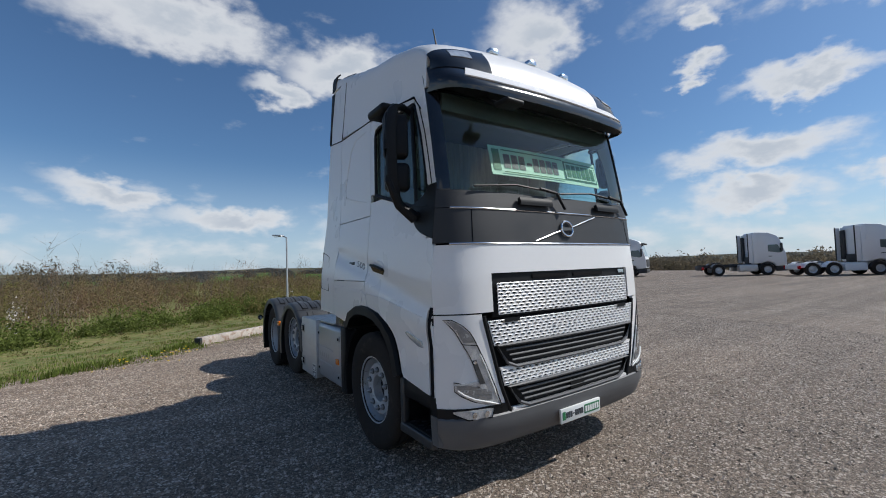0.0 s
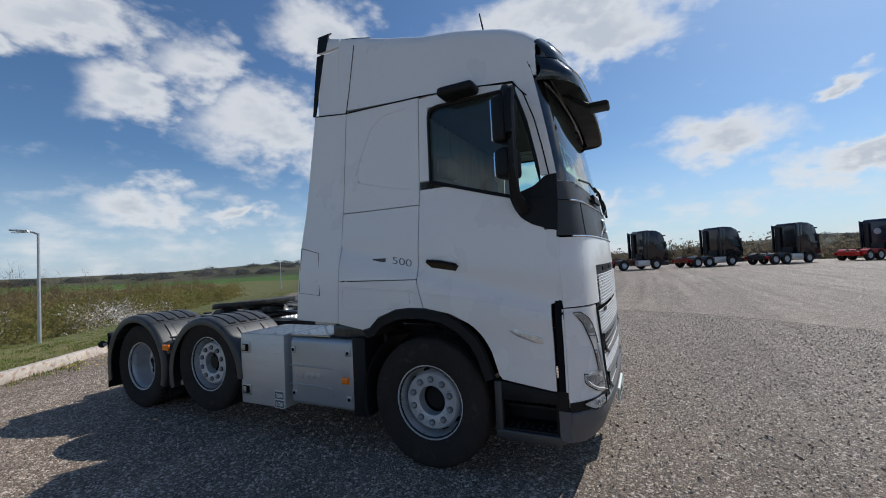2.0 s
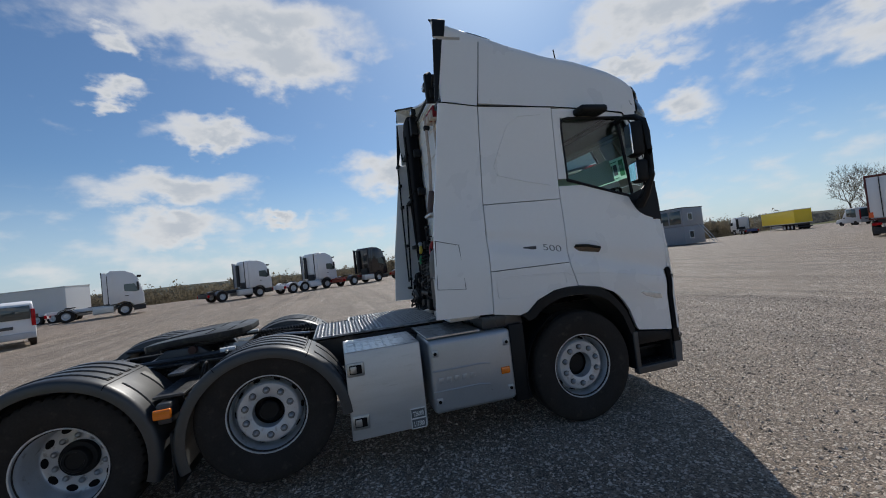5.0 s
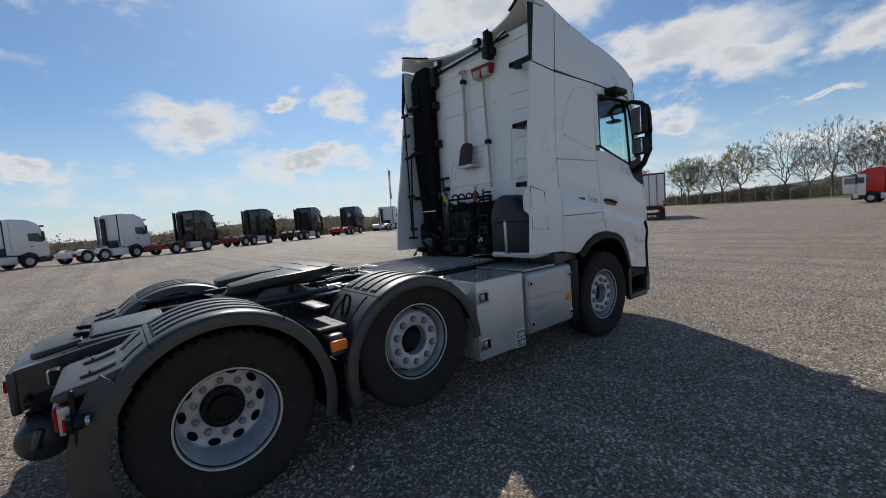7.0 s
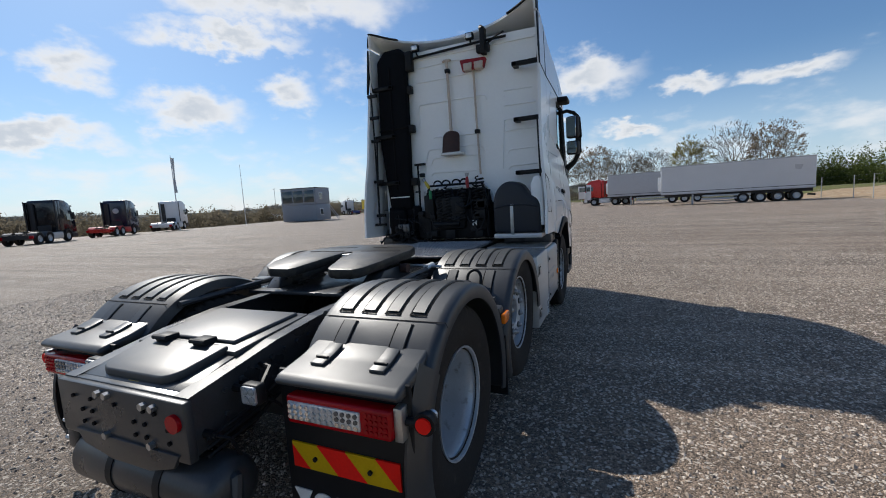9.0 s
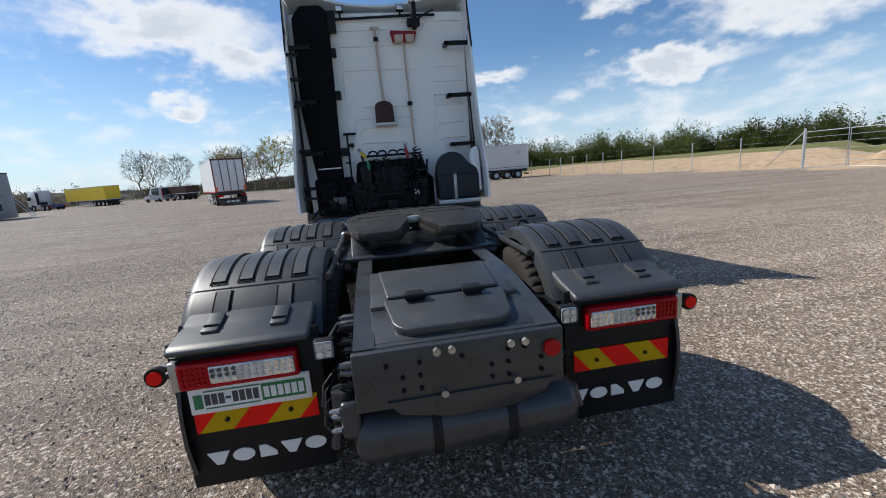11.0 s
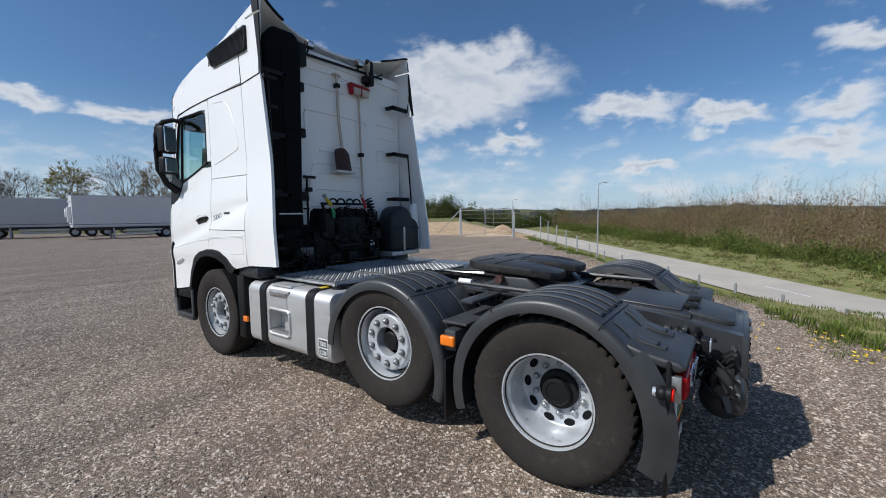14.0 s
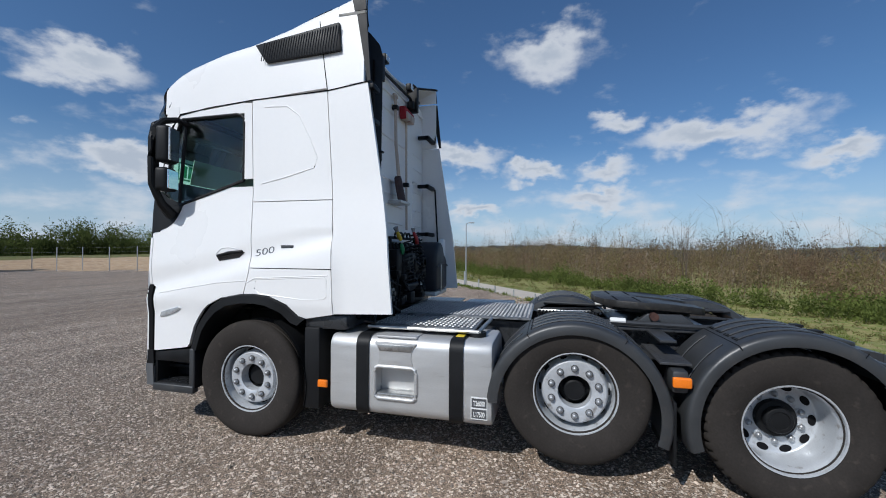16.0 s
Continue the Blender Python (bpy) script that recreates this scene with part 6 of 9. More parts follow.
# bolts along the rails
for sx in (1, -1):
    for i in range(26):
        y = -4.85 + i * 0.085
        for k in range(2):
            bm = B(); disc(bm, (sx * 0.425, y, ztop(y) - 0.06 - 0.1 * k), 0.011, "x", 0.02, 6)
            part("rail_bolt", bm, CHASSIS, truck)
    for i in range(15):   # close row of collar nuts between the axles
        bm = B(); disc(bm, (sx * 0.435, -2.98 - i * 0.052, 0.93), 0.016, "x", 0.045, 6); disc(bm, (sx * 0.462, -2.98 - i * 0.052, 0.93), 0.010, "x", 0.02, 6)
        part("collar_nut", bm, CHASSIS if i % 5 else NUT, truck)
    # valves and hoses beside the rail, most of them on the left
    rv = random.Random(12)
    for i in range(22 if sx < 0 else 4):
        y, z = -4.56 - 0.43 * rv.random(), 0.70 + 0.20 * rv.random()
        z = min(z, ztop(y) - 0.03)
        bm = B(); disc(bm, (sx * 0.44, y, z), 0.017, "x", 0.05, 8); disc(bm, (sx * 0.468, y, z), 0.012, "x", 0.028, 6)
        vf = part("valve_fitting", bm, NUT if i % 4 == 1 else PLASTIC, truck)
        bm = B(); tube(bm, [(sx * 0.48, y, z), (sx * (0.49 + 0.02 * rv.random()), y + 0.04, z - 0.03), (sx * 0.47, y + 0.10 + 0.08 * rv.random(), z - 0.10 - 0.08 * rv.random())], 0.007, 5)
        part("hose", bm, PLASTIC, vf)
    if sx < 0:
        for y, z, r in ((-4.60, 0.875, 0.020), (-4.655, 0.85, 0.022), (-4.70, 0.885, 0.015)):
            bm = B(); box(bm, -0.47 - r, -0.42, y - r, y + r, z - r, z + r * 0.8, 0.008); disc(bm, (-0.47 - r, y, z), r * 0.6, "x", 0.025, 8)
            part("valve_block", bm, NUT, truck, "zinc-plated air valve")
        # dark brake valve ahead of the air tank, with its ports and pipes
        bm = B(); box(bm, -0.50, -0.42, -5.0, -4.84, 0.50, 0.66, 0.02, 3); disc(bm, (-0.49, -4.92, 0.64), 0.045, "z", 0.10, 14); disc(bm, (-0.515, -4.90, 0.56), 0.035, "x", 0.05, 12)
        vb = part("brake_valve", bm, CHASSIS, truck, "dark cast brake valve")
        for y, z, r in ((-4.985, 0.63, 0.010), (-4.95, 0.585, 0.012), (-4.985, 0.545, 0.011), (-4.90, 0.51, 0.009)):
            bm = B(); disc(bm, (-0.515, y, z), r, "x", 0.03, 6); disc(bm, (-0.53, y, z), r * 0.7, "x", 0.02, 6)
            part("port", bm, CAPS, vb)
            bm = B(); tube(bm, [(-0.54, y, z), (-0.565, y + 0.02, z + 0.02), (-0.56, y + 0.07, z + 0.08), (-0.50, y + 0.14, z + 0.13)], 0.006, 6)
            part("hose", bm, PLASTIC, vb)
    for k in range(3):
        bm = B(); tube(bm, [(sx * 0.44, -4.55, 0.78 - k * 0.03), (sx * 0.47, -4.75, 0.74 - k * 0.03), (sx * 0.45, -4.97, 0.70 - k * 0.035)], 0.008, 6)
        part("hose", bm, PLASTIC, truck)
    bm = B(); box(bm, *sorted((sx * 0.505, sx * 0.595)), -4.84, -4.79, 0.79, 0.875, 0.012, 3); tube(bm, [(sx * 0.55, -4.79, 0.83), (sx * 0.50, -4.68, 0.88), (sx * 0.42, -4.66, 0.88)], 0.012, 6)
    wl = part("work_lamp", bm, PLASTIC, truck)
    bm = B(); box(bm, *sorted((sx * 0.511, sx * 0.589)), -4.8435, -4.836, 0.796, 0.869, 0.010, 3)
    part("lamp_face", bm, SILVER, wl)
    for i in range(2):
        for j in range(2):
            bm = B(); disc(bm, (sx * (0.533 + i * 0.034), -4.843, 0.815 + j * 0.034), 0.015, "y", 0.01, 12)
            part("lamp_cell", bm, CLEAR, wl)
    bm = B()  # tow pin casting
    tube(bm, [(sx * 0.40, -4.90, 0.55), (sx * 0.52, -4.92, 0.52), (sx * 0.54, -4.94, 0.44)], [0.03, 0.028, 0.022], 8)
    part("recovery_eye", bm, CHASSIS, truck)

# fifth wheel
FW = Matrix.Translation((0, -3.42, 1.180)) @ Matrix.Rotation(radians(2.0), 4, "X")
poly = [(0.0, 0.10), (0.045, 0.04), (0.055, -0.10), (0.14, -0.38), (0.18, -0.41), (0.35, -0.41), (0.41, -0.37), (0.47, -0.24), (0.49, -0.10), (0.49, 0.14), (0.45, 0.30), (0.36, 0.40), (0.20, 0.45), (0.0, 0.46)]
poly = poly + [(-p, q) for p, q in poly[-2:0:-1]]
bm = B()
drop = lambda q: 0.045 * max(0, -0.18 - q) / 0.32
prism(bm, poly, lambda p, q, w: FW @ Vector((p, q, w - drop(q))), -0.030, 0.030, 0.008, 2)
fw = part("fifth_wheel", bm, FIFTH, truck, "greasy dark fifth-wheel plate")
bm = B()
inner = [(p * 0.80, q * 0.78) for p, q in poly]
prism(bm, inner, lambda p, q, w: FW @ Vector((p, q, w - drop(q))), -0.070, -0.030, 0.006)
part("plate_skirt", bm, FIFTH, fw)
for sx in (1, -1):
    for y in (0.1, 0.28):
        bm = B(); prism(bm, [(0.08, y), (0.42, y), (0.42, y + 0.02), (0.08, y + 0.02)], lambda p, q, w: FW @ Vector((sx * p, q, w)), 0.0275, 0.0315)
        part("grease_groove", bm, GAP, fw)
bm = B(); prism(bm, [(-0.05, 0.02), (0.05, 0.02), (0.07, 0.10), (-0.07, 0.10)], lambda p, q, w: FW @ Vector((p, q, w)), -0.03, 0.02, 0.006)
part("locking_jaw", bm, STEEL, fw)
bm = B()
for sx in (1, -1):
    prism(bm, [(-3.78, 1.0), (-3.22, 1.0), (-3.36, 1.12), (-3.62, 1.12)], lambda p, q, w: Vector((sx * w, p, q)), 0.34, 0.47, 0.012)
part("pedestal", bm, CHASSIS, fw, apart=True)
bm = B()
for sx in (1, -1):
    disc(bm, (sx * 0.505, -3.40, 1.10), 0.034, "x", 0.05, 14)
part("pivot_pin", bm, RUST, fw, apart=True)
bm = B(); tube(bm, [(0.28, -3.2, 1.09), (0.52, -3.12, 1.07), (0.66, -3.1, 1.06)], 0.012, 6)
part("release_handle", bm, STEEL, fw)
bm = B(); box(bm, -0.98, 0.98, -3.44, -3.33, 0.985, 1.005, 0.004); box(bm, -0.55, 0.55, -3.85, -3.10, 0.985, 1.008, 0.005)
part("mounting_plate", bm, CHASSIS, truck, apart=True)
for sx in (1, -1):
    bm = B(); tube(bm, [(sx * 0.56, -2.5, 1.06), (sx * 0.56, -4.35, 1.03)], 0.02, 8)
    part("side_tube", bm, CHASSIS, truck)
    bm = B(); tube(bm, [(sx * 0.56, -3.05, 1.066), (sx * 0.56, -3.17, 1.064)], 0.024, 8)
    part("tube_sleeve", bm, WHITE_VINYL, truck)


def coil(bm, a, b, r, turns, wire):
    a, b = Vector(a), Vector(b)
    d = (b - a).normalized()
    s = d.cross(Vector((0.3, 0.2, 1))).normalized()
    t = d.cross(s)
    n = turns * 10
    tube(bm, [a + (b - a) * i / n + (s * math.cos(2 * math.pi * i / 10) + t * math.sin(2 * math.pi * i / 10)) * r for i in range(n + 1)], wire, 5)


for pts, mt in (([(-0.22, -2.55, 1.05), (-0.25, -2.75, 1.06), (-0.2, -2.9, 1.05), (-0.12, -2.8, 1.05), (-0.2, -2.6, 1.06)], PLASTIC), ([(0.15, -2.5, 1.04), (0.1, -2.8, 1.06), (0.2, -3.0, 1.05)], PLASTIC), ([(0.05, -2.45, 1.04), (-0.05, -2.7, 1.05), (0.02, -2.95, 1.05)], STEEL)):
    bm = B(); tube(bm, pts, 0.014, 6)
    part("hose", bm, mt, truck)
bm = B(); coil(bm, (-0.30, -2.45, 1.06), (-0.30, -3.0, 1.06), 0.03, 18, 0.007)
part("coiled_hose", bm, PLASTIC, truck)
bm = B()
for i in range(16):
    box(bm, -0.38, 0.38, -2.52 - i * 0.05, -2.50 - i * 0.05, 0.82, 0.95)
part("rack_slat", bm, CHASSIS, truck, apart=True)


treadplate("catwalk", -0.50, 0.50, -2.40, -1.12, 1.035, WALKTREAD, truck)
treadplate("catwalk", -1.02, -0.52, -1.98, -1.10, 1.015, WALKTREAD, truck)
treadplate("catwalk", 0.52, 1.19, -1.46, -0.98, 1.0, ALUTREAD, truck)


def studs(name, x0, x1, y0, y1, z, parent):
    """Rows of small raised grips over a tread plate."""
    V, F = [], []
    nx, ny = int((x1 - x0) / 0.036), int((y1 - y0) / 0.036)
    for i in range(nx):
        for j in range(ny):
            x, y, k = x0 + (i + 0.5) * (x1 - x0) / nx, y0 + (j + 0.5) * (y1 - y0) / ny, len(V)
            a, b = (0.012, 0.007) if (i + j) % 2 else (0.007, 0.012)
            V += [(x - a, y - b, z), (x + a, y - b, z), (x + a, y + b, z), (x - a, y + b, z), (x, y - b * 0.4, z + 0.009), (x, y + b * 0.4, z + 0.009)]
            F += [(k, k + 1, k + 4), (k + 1, k + 2, k + 5, k + 4), (k + 2, k + 3, k + 5), (k + 3, k, k + 4, k + 5)]
    me = bpy.data.meshes.new(name)
    me.from_pydata(V, [], F)
    me.materials.append(WALKSTUD)
    new(name, me).parent = parent


studs("grip_studs", -0.49, 0.49, -2.39, -1.13, 1.042, truck)
studs("grip_studs", -1.01, -0.53, -1.97, -1.11, 1.022, truck)
bm = B(); tube(bm, [(-1.04, -1.08, 1.0), (-1.04, -2.02, 1.0)], 0.016, 8); tube(bm, [(-1.04, -2.02, 1.0), (-0.50, -2.05, 1.02)], 0.016, 8)
part("catwalk_rail", bm, STEEL, truck, apart=True)

# spare cable looped over the right guard of the lift axle
ring = [(0.955 + 0.05 * math.sin(a) * (1 - 0.35 * math.cos(a)), -3.205 - 0.03 * math.cos(a), 0.955 - 0.095 * math.cos(a)) for a in span(0.35, 2 * math.pi - 0.25, 22)]
bm = B(); tube(bm, [(0.90, -3.36, 0.80), (0.93, -3.29, 0.83)] + ring + [(0.985, -3.29, 0.83), (1.01, -3.35, 0.76)], 0.011, 8)
part("cable_loop", bm, PLASTIC, truck, "black cable looped over the mudguard")

# right side: toolbox and silver cover
bm = B(); box(bm, 0.62, 1.222, -2.135, -1.525, 0.295, 0.985, 0.012, 2)
tb = part("toolbox", bm, ALU, truck, "brushed aluminium toolbox")
treadplate("box_top", 0.63, 1.215, -2.13, -1.53, 0.990, ALUTREAD, tb)
for z in (0.85, 0.435):
    bm = B()
    for a, b in (((-2.125, -1.99), (z - 0.055, z + 0.055)),):
        box(bm, 1.218, 1.229, a[0], a[1], b[0], b[1], 0.01)
    lt = part("latch", bm, STEEL, tb, "steel paddle latch")
    bm = B(); box(bm, 1.227, 1.233, -2.105, -2.01, z - 0.035, z + 0.035, 0.006)
    part("latch_recess", bm, GAP, lt)
    bm = B(); box(bm, 1.229, 1.241, -2.10, -2.05, z - 0.028, z + 0.028, 0.006)
    part("paddle", bm, STEEL, lt)


def weight_sticker(parent, sx, y, z):
    bm = B(); box(bm, *sorted((sx * 1.221, sx * 1.2265)), y - 0.062, y + 0.062, z - 0.082, z + 0.082)
    st = part("weight_sticker", bm, WHITE_VINYL, parent, "white sticker with two weights")
    for k, txt in enumerate(("T26000", "L17500")):
        zz = z + 0.04 - k * 0.08
        bm = B(); box(bm, *sorted((sx * 1.226, sx * 1.2275)), y - 0.056, y + 0.056, zz - 0.034, zz + 0.034)
        part("grey_field", bm, GREYPRINT, st)
        m = Matrix.Translation((sx * 1.2285, y, zz - 0.020)) @ Matrix.Rotation(radians(90 * sx), 4, "Z") @ Matrix.Rotation(radians(90), 4, "X")
        letters(txt, 0.052, m, WHITE_VINYL, st, width=0.55, depth=0.0006, bold=0.001)


weight_sticker(tb, 1, -1.60, 0.375)
bm = B(); box(bm, 0.66, 1.218, -1.455, -0.705, 0.355, 0.972, 0.045, 4)
sc = part("battery_cover", bm, SILVER, truck, "silver moulded side cover")
for y in (-1.405, -0.76):
    for z in (0.86, 0.46):
        bm = B(); box(bm, 1.214, 1.222, y - 0.03, y + 0.03, z - 0.03, z + 0.03, 0.008)
        cr = part("corner_recess", bm, SILVER, sc)
        bm = B(); disc(bm, (1.223, y, z), 0.014, "x", 0.012, 10)
        part("screw", bm, GAP, cr)
bm = B(); tube(bm, [(1.219, -1.45, 0.715), (1.219, -1.0, 0.715), (1.219, -0.93, 0.70)], 0.007, 6); tube(bm, [(1.219, -1.45, 0.545), (1.219, -1.05, 0.545), (1.219, -0.95, 0.53)], 0.006, 6)
part("pressed_line", bm, SILVER, sc)
for i in range(5):
    bm = B(); box(bm, 1.216, 1.2215, -1.40 + i * 0.07, -1.355 + i * 0.07, 0.605, 0.655, 0.003)
    part("raised_mark", bm, SILVER, sc)
bm = B(); box(bm, 1.212, 1.232, -0.835, -0.755, 0.59, 0.65, 0.008)
part("side_marker", bm, ORANGE, sc, "orange side marker lamp")
# left side: fuel tank
HOLE = (-1.55, -1.23, 0.488, 0.712)   # the step recess
def tank_section(k):
    """Rounded outline of the tank, drawn in by k, as (x, z)."""
    out = []
    for cx, cz, a0 in ((-1.132, 0.865, 90), (-1.132, 0.415, 180), (-0.69, 0.415, 270), (-0.69, 0.865, 0)):
        out += [(cx + (0.09 - k) * math.cos(radians(a0 + 15 * i)), cz + (0.09 - k) * math.sin(radians(a0 + 15 * i))) for i in range(7)]
        if a0 == 90:
            out += [(-1.222 + k, HOLE[3]), (-1.222 + k, HOLE[2])]
    return out


bm = B()
stations = [(-2.155, 0.03), (-2.145, 0.008), (-2.125, 0.0), (HOLE[0], 0.0), (HOLE[1], 0.0), (-0.845, 0.0), (-0.825, 0.008), (-0.815, 0.03)]
rings = [[bm.verts.new((x, y, z)) for x, z in tank_section(k)] for y, k in stations]
count = len(rings[0])
for i, (a, b) in enumerate(zip(rings, rings[1:])):
    for k in range(count):
        if not (i == 3 and k == 7):
            bm.faces.new((a[k], a[(k + 1) % count], b[(k + 1) % count], b[k]))
bm.faces.new(rings[0]); bm.faces.new(rings[-1])
lip = [rings[3][7], rings[3][8], rings[4][8], rings[4][7]]
deep = [bm.verts.new((-1.11, v.co.y, v.co.z)) for v in lip]
for k in range(4):
    bm.faces.new((lip[k], lip[(k + 1) % 4], deep[(k + 1) % 4], deep[k]))
bm.faces.new(deep)
bmesh.ops.recalc_face_normals(bm, faces=bm.faces)
ft = part("fuel_tank", bm, ALU, truck, "brushed aluminium fuel tank")
for y in (-1.115, -1.88):
    bm = B(); box(bm, -1.232, -0.59, y - 0.036, y + 0.036, 0.316, 0.964, 0.09, 5)
    part("tank_strap", bm, PLASTIC, ft)
bm = B(); prism(bm, [(-1.545, 0.728), (-1.235, 0.728), (-1.258, 0.79), (-1.255, 0.84), (-1.235, 0.885), (-1.215, 0.915), (-1.565, 0.915), (-1.545, 0.885), (-1.525, 0.84), (-1.522, 0.79)], lambda p, q, w: Vector((w, p, q)), -1.2285, -1.19, 0.005, 2)
stp = part("step_plate", bm, ALU, ft, "cast aluminium step plate")
bm = B(); tube(bm, [(-1.224, y, z) for y, z in ((-1.535, 0.475), (-1.245, 0.475), (-1.222, 0.495), (-1.217, 0.53), (-1.217, 0.68), (-1.225, 0.71), (-1.25, 0.725), (-1.53, 0.725), (-1.555, 0.71), (-1.563, 0.68), (-1.563, 0.53), (-1.558, 0.495), (-1.535, 0.475))], 0.016, 10)
part("recess_rim", bm, ALU, stp)
bm = B(); box(bm, -1.226, -1.12, -1.545, -1.235, 0.490, 0.515, 0.006)
part("foot_tread", bm, ALUTREAD, stp)
bm = B(); prism(bm, [(-1.52, 0.85), (-1.26, 0.85), (-1.24, 0.90), (-1.54, 0.90)], lambda p, q, w: Vector((w, p, q)), -1.236, -1.20, 0.006, 2)
part("upper_tread", bm, ALUTREAD, stp)
bm = B(); box(bm, -1.20, -1.02, -1.56, -1.22, 0.945, 0.965, 0.01)
part("tank_step", bm, ALU, ft)
bm = B(); disc(bm, (-0.98, -2.0, 0.965), 0.07, "z", 0.05, 24)
cap = part("fuel_cap", bm, PLASTIC, ft)
bm = B(); box(bm, -1.10, -0.99, -1.915, -1.85, 0.965, 0.972, 0.002)
part("yellow_label", bm, HOSE_YELLOW, ft)
weight_sticker(ft, -1, -2.055, 0.47)
bm = B(); box(bm, -1.236, -1.21, -0.80, -0.715, 0.515, 0.575, 0.008)
part("side_marker", bm, ORANGE, ft, "orange side marker lamp")
bm = B()
for sx in (1, -1):
    box(bm, *sorted((sx * 0.60, sx * 1.18)), -0.95, -0.56, 0.98, 1.10, 0.02)
    box(bm, *sorted((sx * 0.44, sx * 0.60)), -2.1, -0.8, 0.45, 0.95, 0.03)
part("side_bracket", bm, CHASSIS, truck, apart=True)

# back wall of the cab
bm = B()
grid(bm, lambda x, z: Vector((x, -0.885 + 0.02 * (abs(x) / 1.1) ** 6, z)), span(-1.10, 1.10, 20), span(1.05, 3.52, 20))
bw = part("cab_back", bm, PAINT_IN, truck, solid=0.03)
bm = B(); grid(bm, lambda x, y: Vector((x, y, 3.44)), span(-1.05, 1.05, 6), span(-0.9, -0.2, 3))
part("cab_roof", bm, PAINT_IN, truck, solid=0.03)
def soft_line(pts, r=0.010):
    """A low pressed line along the wall, its corners rounded."""
    p = [Vector((x, 0, z)) for x, z in pts]
    out = [p[0]]
    for a, b, c in zip(p, p[1:], p[2:]):
        k = min(0.04, (b - a).length * 0.4, (c - b).length * 0.4)
        p0, p1 = b + (a - b).normalized() * k, b + (c - b).normalized() * k
        out += [p0, (p0 + b * 2 + p1) / 4, p1]
    bm = B(); tube(bm, [(v.x, -0.885 + 0.02 * (abs(v.x) / 1.1) ** 6 - 0.003, v.z) for v in out + [p[-1]]], r, 8)
    part("pressed_rib", bm, PAINT_IN, bw)


for pts in ([(-0.51, 3.315), (0.04, 3.33), (0.40, 3.29)], [(-0.51, 3.135), (-0.095, 3.132), (0.38, 3.142)],
            [(-0.50, 2.56), (-0.50, 2.85), (0.42, 2.849), (0.44, 2.79)], [(-0.31, 2.408), (0.34, 2.395)],
            [(-0.48, 1.87), (-0.44, 2.12), (-0.40, 2.255), (0.30, 2.258), (0.38, 2.21), (0.385, 2.15)], [(-0.372, 2.05), (-0.34, 2.14), (0.295, 2.13)],
            [(-0.38, 1.915), (-0.345, 1.95), (0.275, 1.935)], [(-0.51, 1.50), (-0.49, 1.745), (0.40, 1.735), (0.46, 1.60), (0.465, 1.5)],
            [(0.66, 2.86), (1.0, 2.856)], [(0.66, 2.68), (1.04, 2.68)], [(1.06, 2.513), (0.645, 2.515), (0.606, 1.92)], [(0.66, 2.38), (1.05, 2.383)],
            [(0.672, 2.10), (0.70, 2.147), (1.02, 2.154)], [(0.685, 1.915), (0.715, 1.95), (1.04, 1.957)]):
    soft_line(pts)
# thin black sheet on the wall, standing in for the shaded engine opening
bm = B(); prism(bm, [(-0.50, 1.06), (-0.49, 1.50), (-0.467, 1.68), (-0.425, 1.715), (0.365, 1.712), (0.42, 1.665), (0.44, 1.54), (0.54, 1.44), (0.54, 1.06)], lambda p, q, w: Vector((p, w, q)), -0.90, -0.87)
part("opening_shade_sheet", bm, GAP, bw)
# machinery and hoses, standing in front of the black sheet
rnd = random.Random(4)
bm = B()
box(bm, -0.55, 0.45, -1.05, -0.9, 1.08, 1.45, 0.03); box(bm, -0.25, 0.15, -1.12, -0.95, 1.2, 1.62, 0.04); box(bm, -0.42, -0.28, -1.1, -0.93, 1.35, 1.65, 0.02)
for i in range(18):
    x, z, r = rnd.uniform(-0.5, 0.45), rnd.uniform(1.1, 1.6), rnd.uniform(0.02, 0.07)
    box(bm, x - r, x + r, -1.14, -0.95, z - r, z + r * 0.8, 0.01)
part("gearbox_unit", bm, PLASTIC, truck, apart=True)
for x0, x1, low in ((-0.30, 0.05, 1.42), (-0.18, 0.22, 1.34), (-0.05, 0.32, 1.50), (0.10, 0.40, 1.30), (-0.38, -0.10, 1.25), (0.20, 0.46, 1.20)):   # hoses hang in loops
    pts = [(x0 + (x1 - x0) * k / 8, -1.03 - 0.12 * math.sin(math.pi * k / 8), 1.72 - (1.72 - low) * math.sin(math.pi * k / 8) ** 0.7 - 0.04 * k / 8) for k in range(9)]
    bm = B(); tube(bm, pts, 0.013, 7)
    part("hose", bm, PLASTIC, truck)
for x in (-0.24, -0.12, 0.02, 0.13):   # small loops over the rack
    bm = B(); tube(bm, [(x + 0.055 * math.cos(a), -1.02, 1.785 + 0.045 * math.sin(a)) for a in span(-0.4, math.pi + 0.4, 10)], 0.011, 7)
    part("hose", bm, PLASTIC, truck)
bm = B(); tube(bm, [(-0.27, -1.13, 1.27), (0.08, -1.13, 1.27)], 0.03, 12)
part("linkage_tube", bm, PLASTIC, truck)
bm = B(); box(bm, 0.25, 0.31, -1.135, -1.12, 1.24, 1.31, 0.006)
part("rating_label", bm, WHITE_VINYL, truck, "small white label")
bm = B(); tube(bm, [(-0.545, -0.95, 1.45), (-0.545, -0.95, 2.06)], 0.013, 8); box(bm, -0.59, -0.43, -0.965, -0.935, 2.055, 2.085, 0.004); box(bm, -0.60, -0.53, -0.97, -0.93, 1.80, 1.86, 0.008); box(bm, -0.60, -0.53, -0.965, -0.935, 1.70, 1.72, 0.004)
part("hose_hanger", bm, PLASTIC, truck, apart=True)
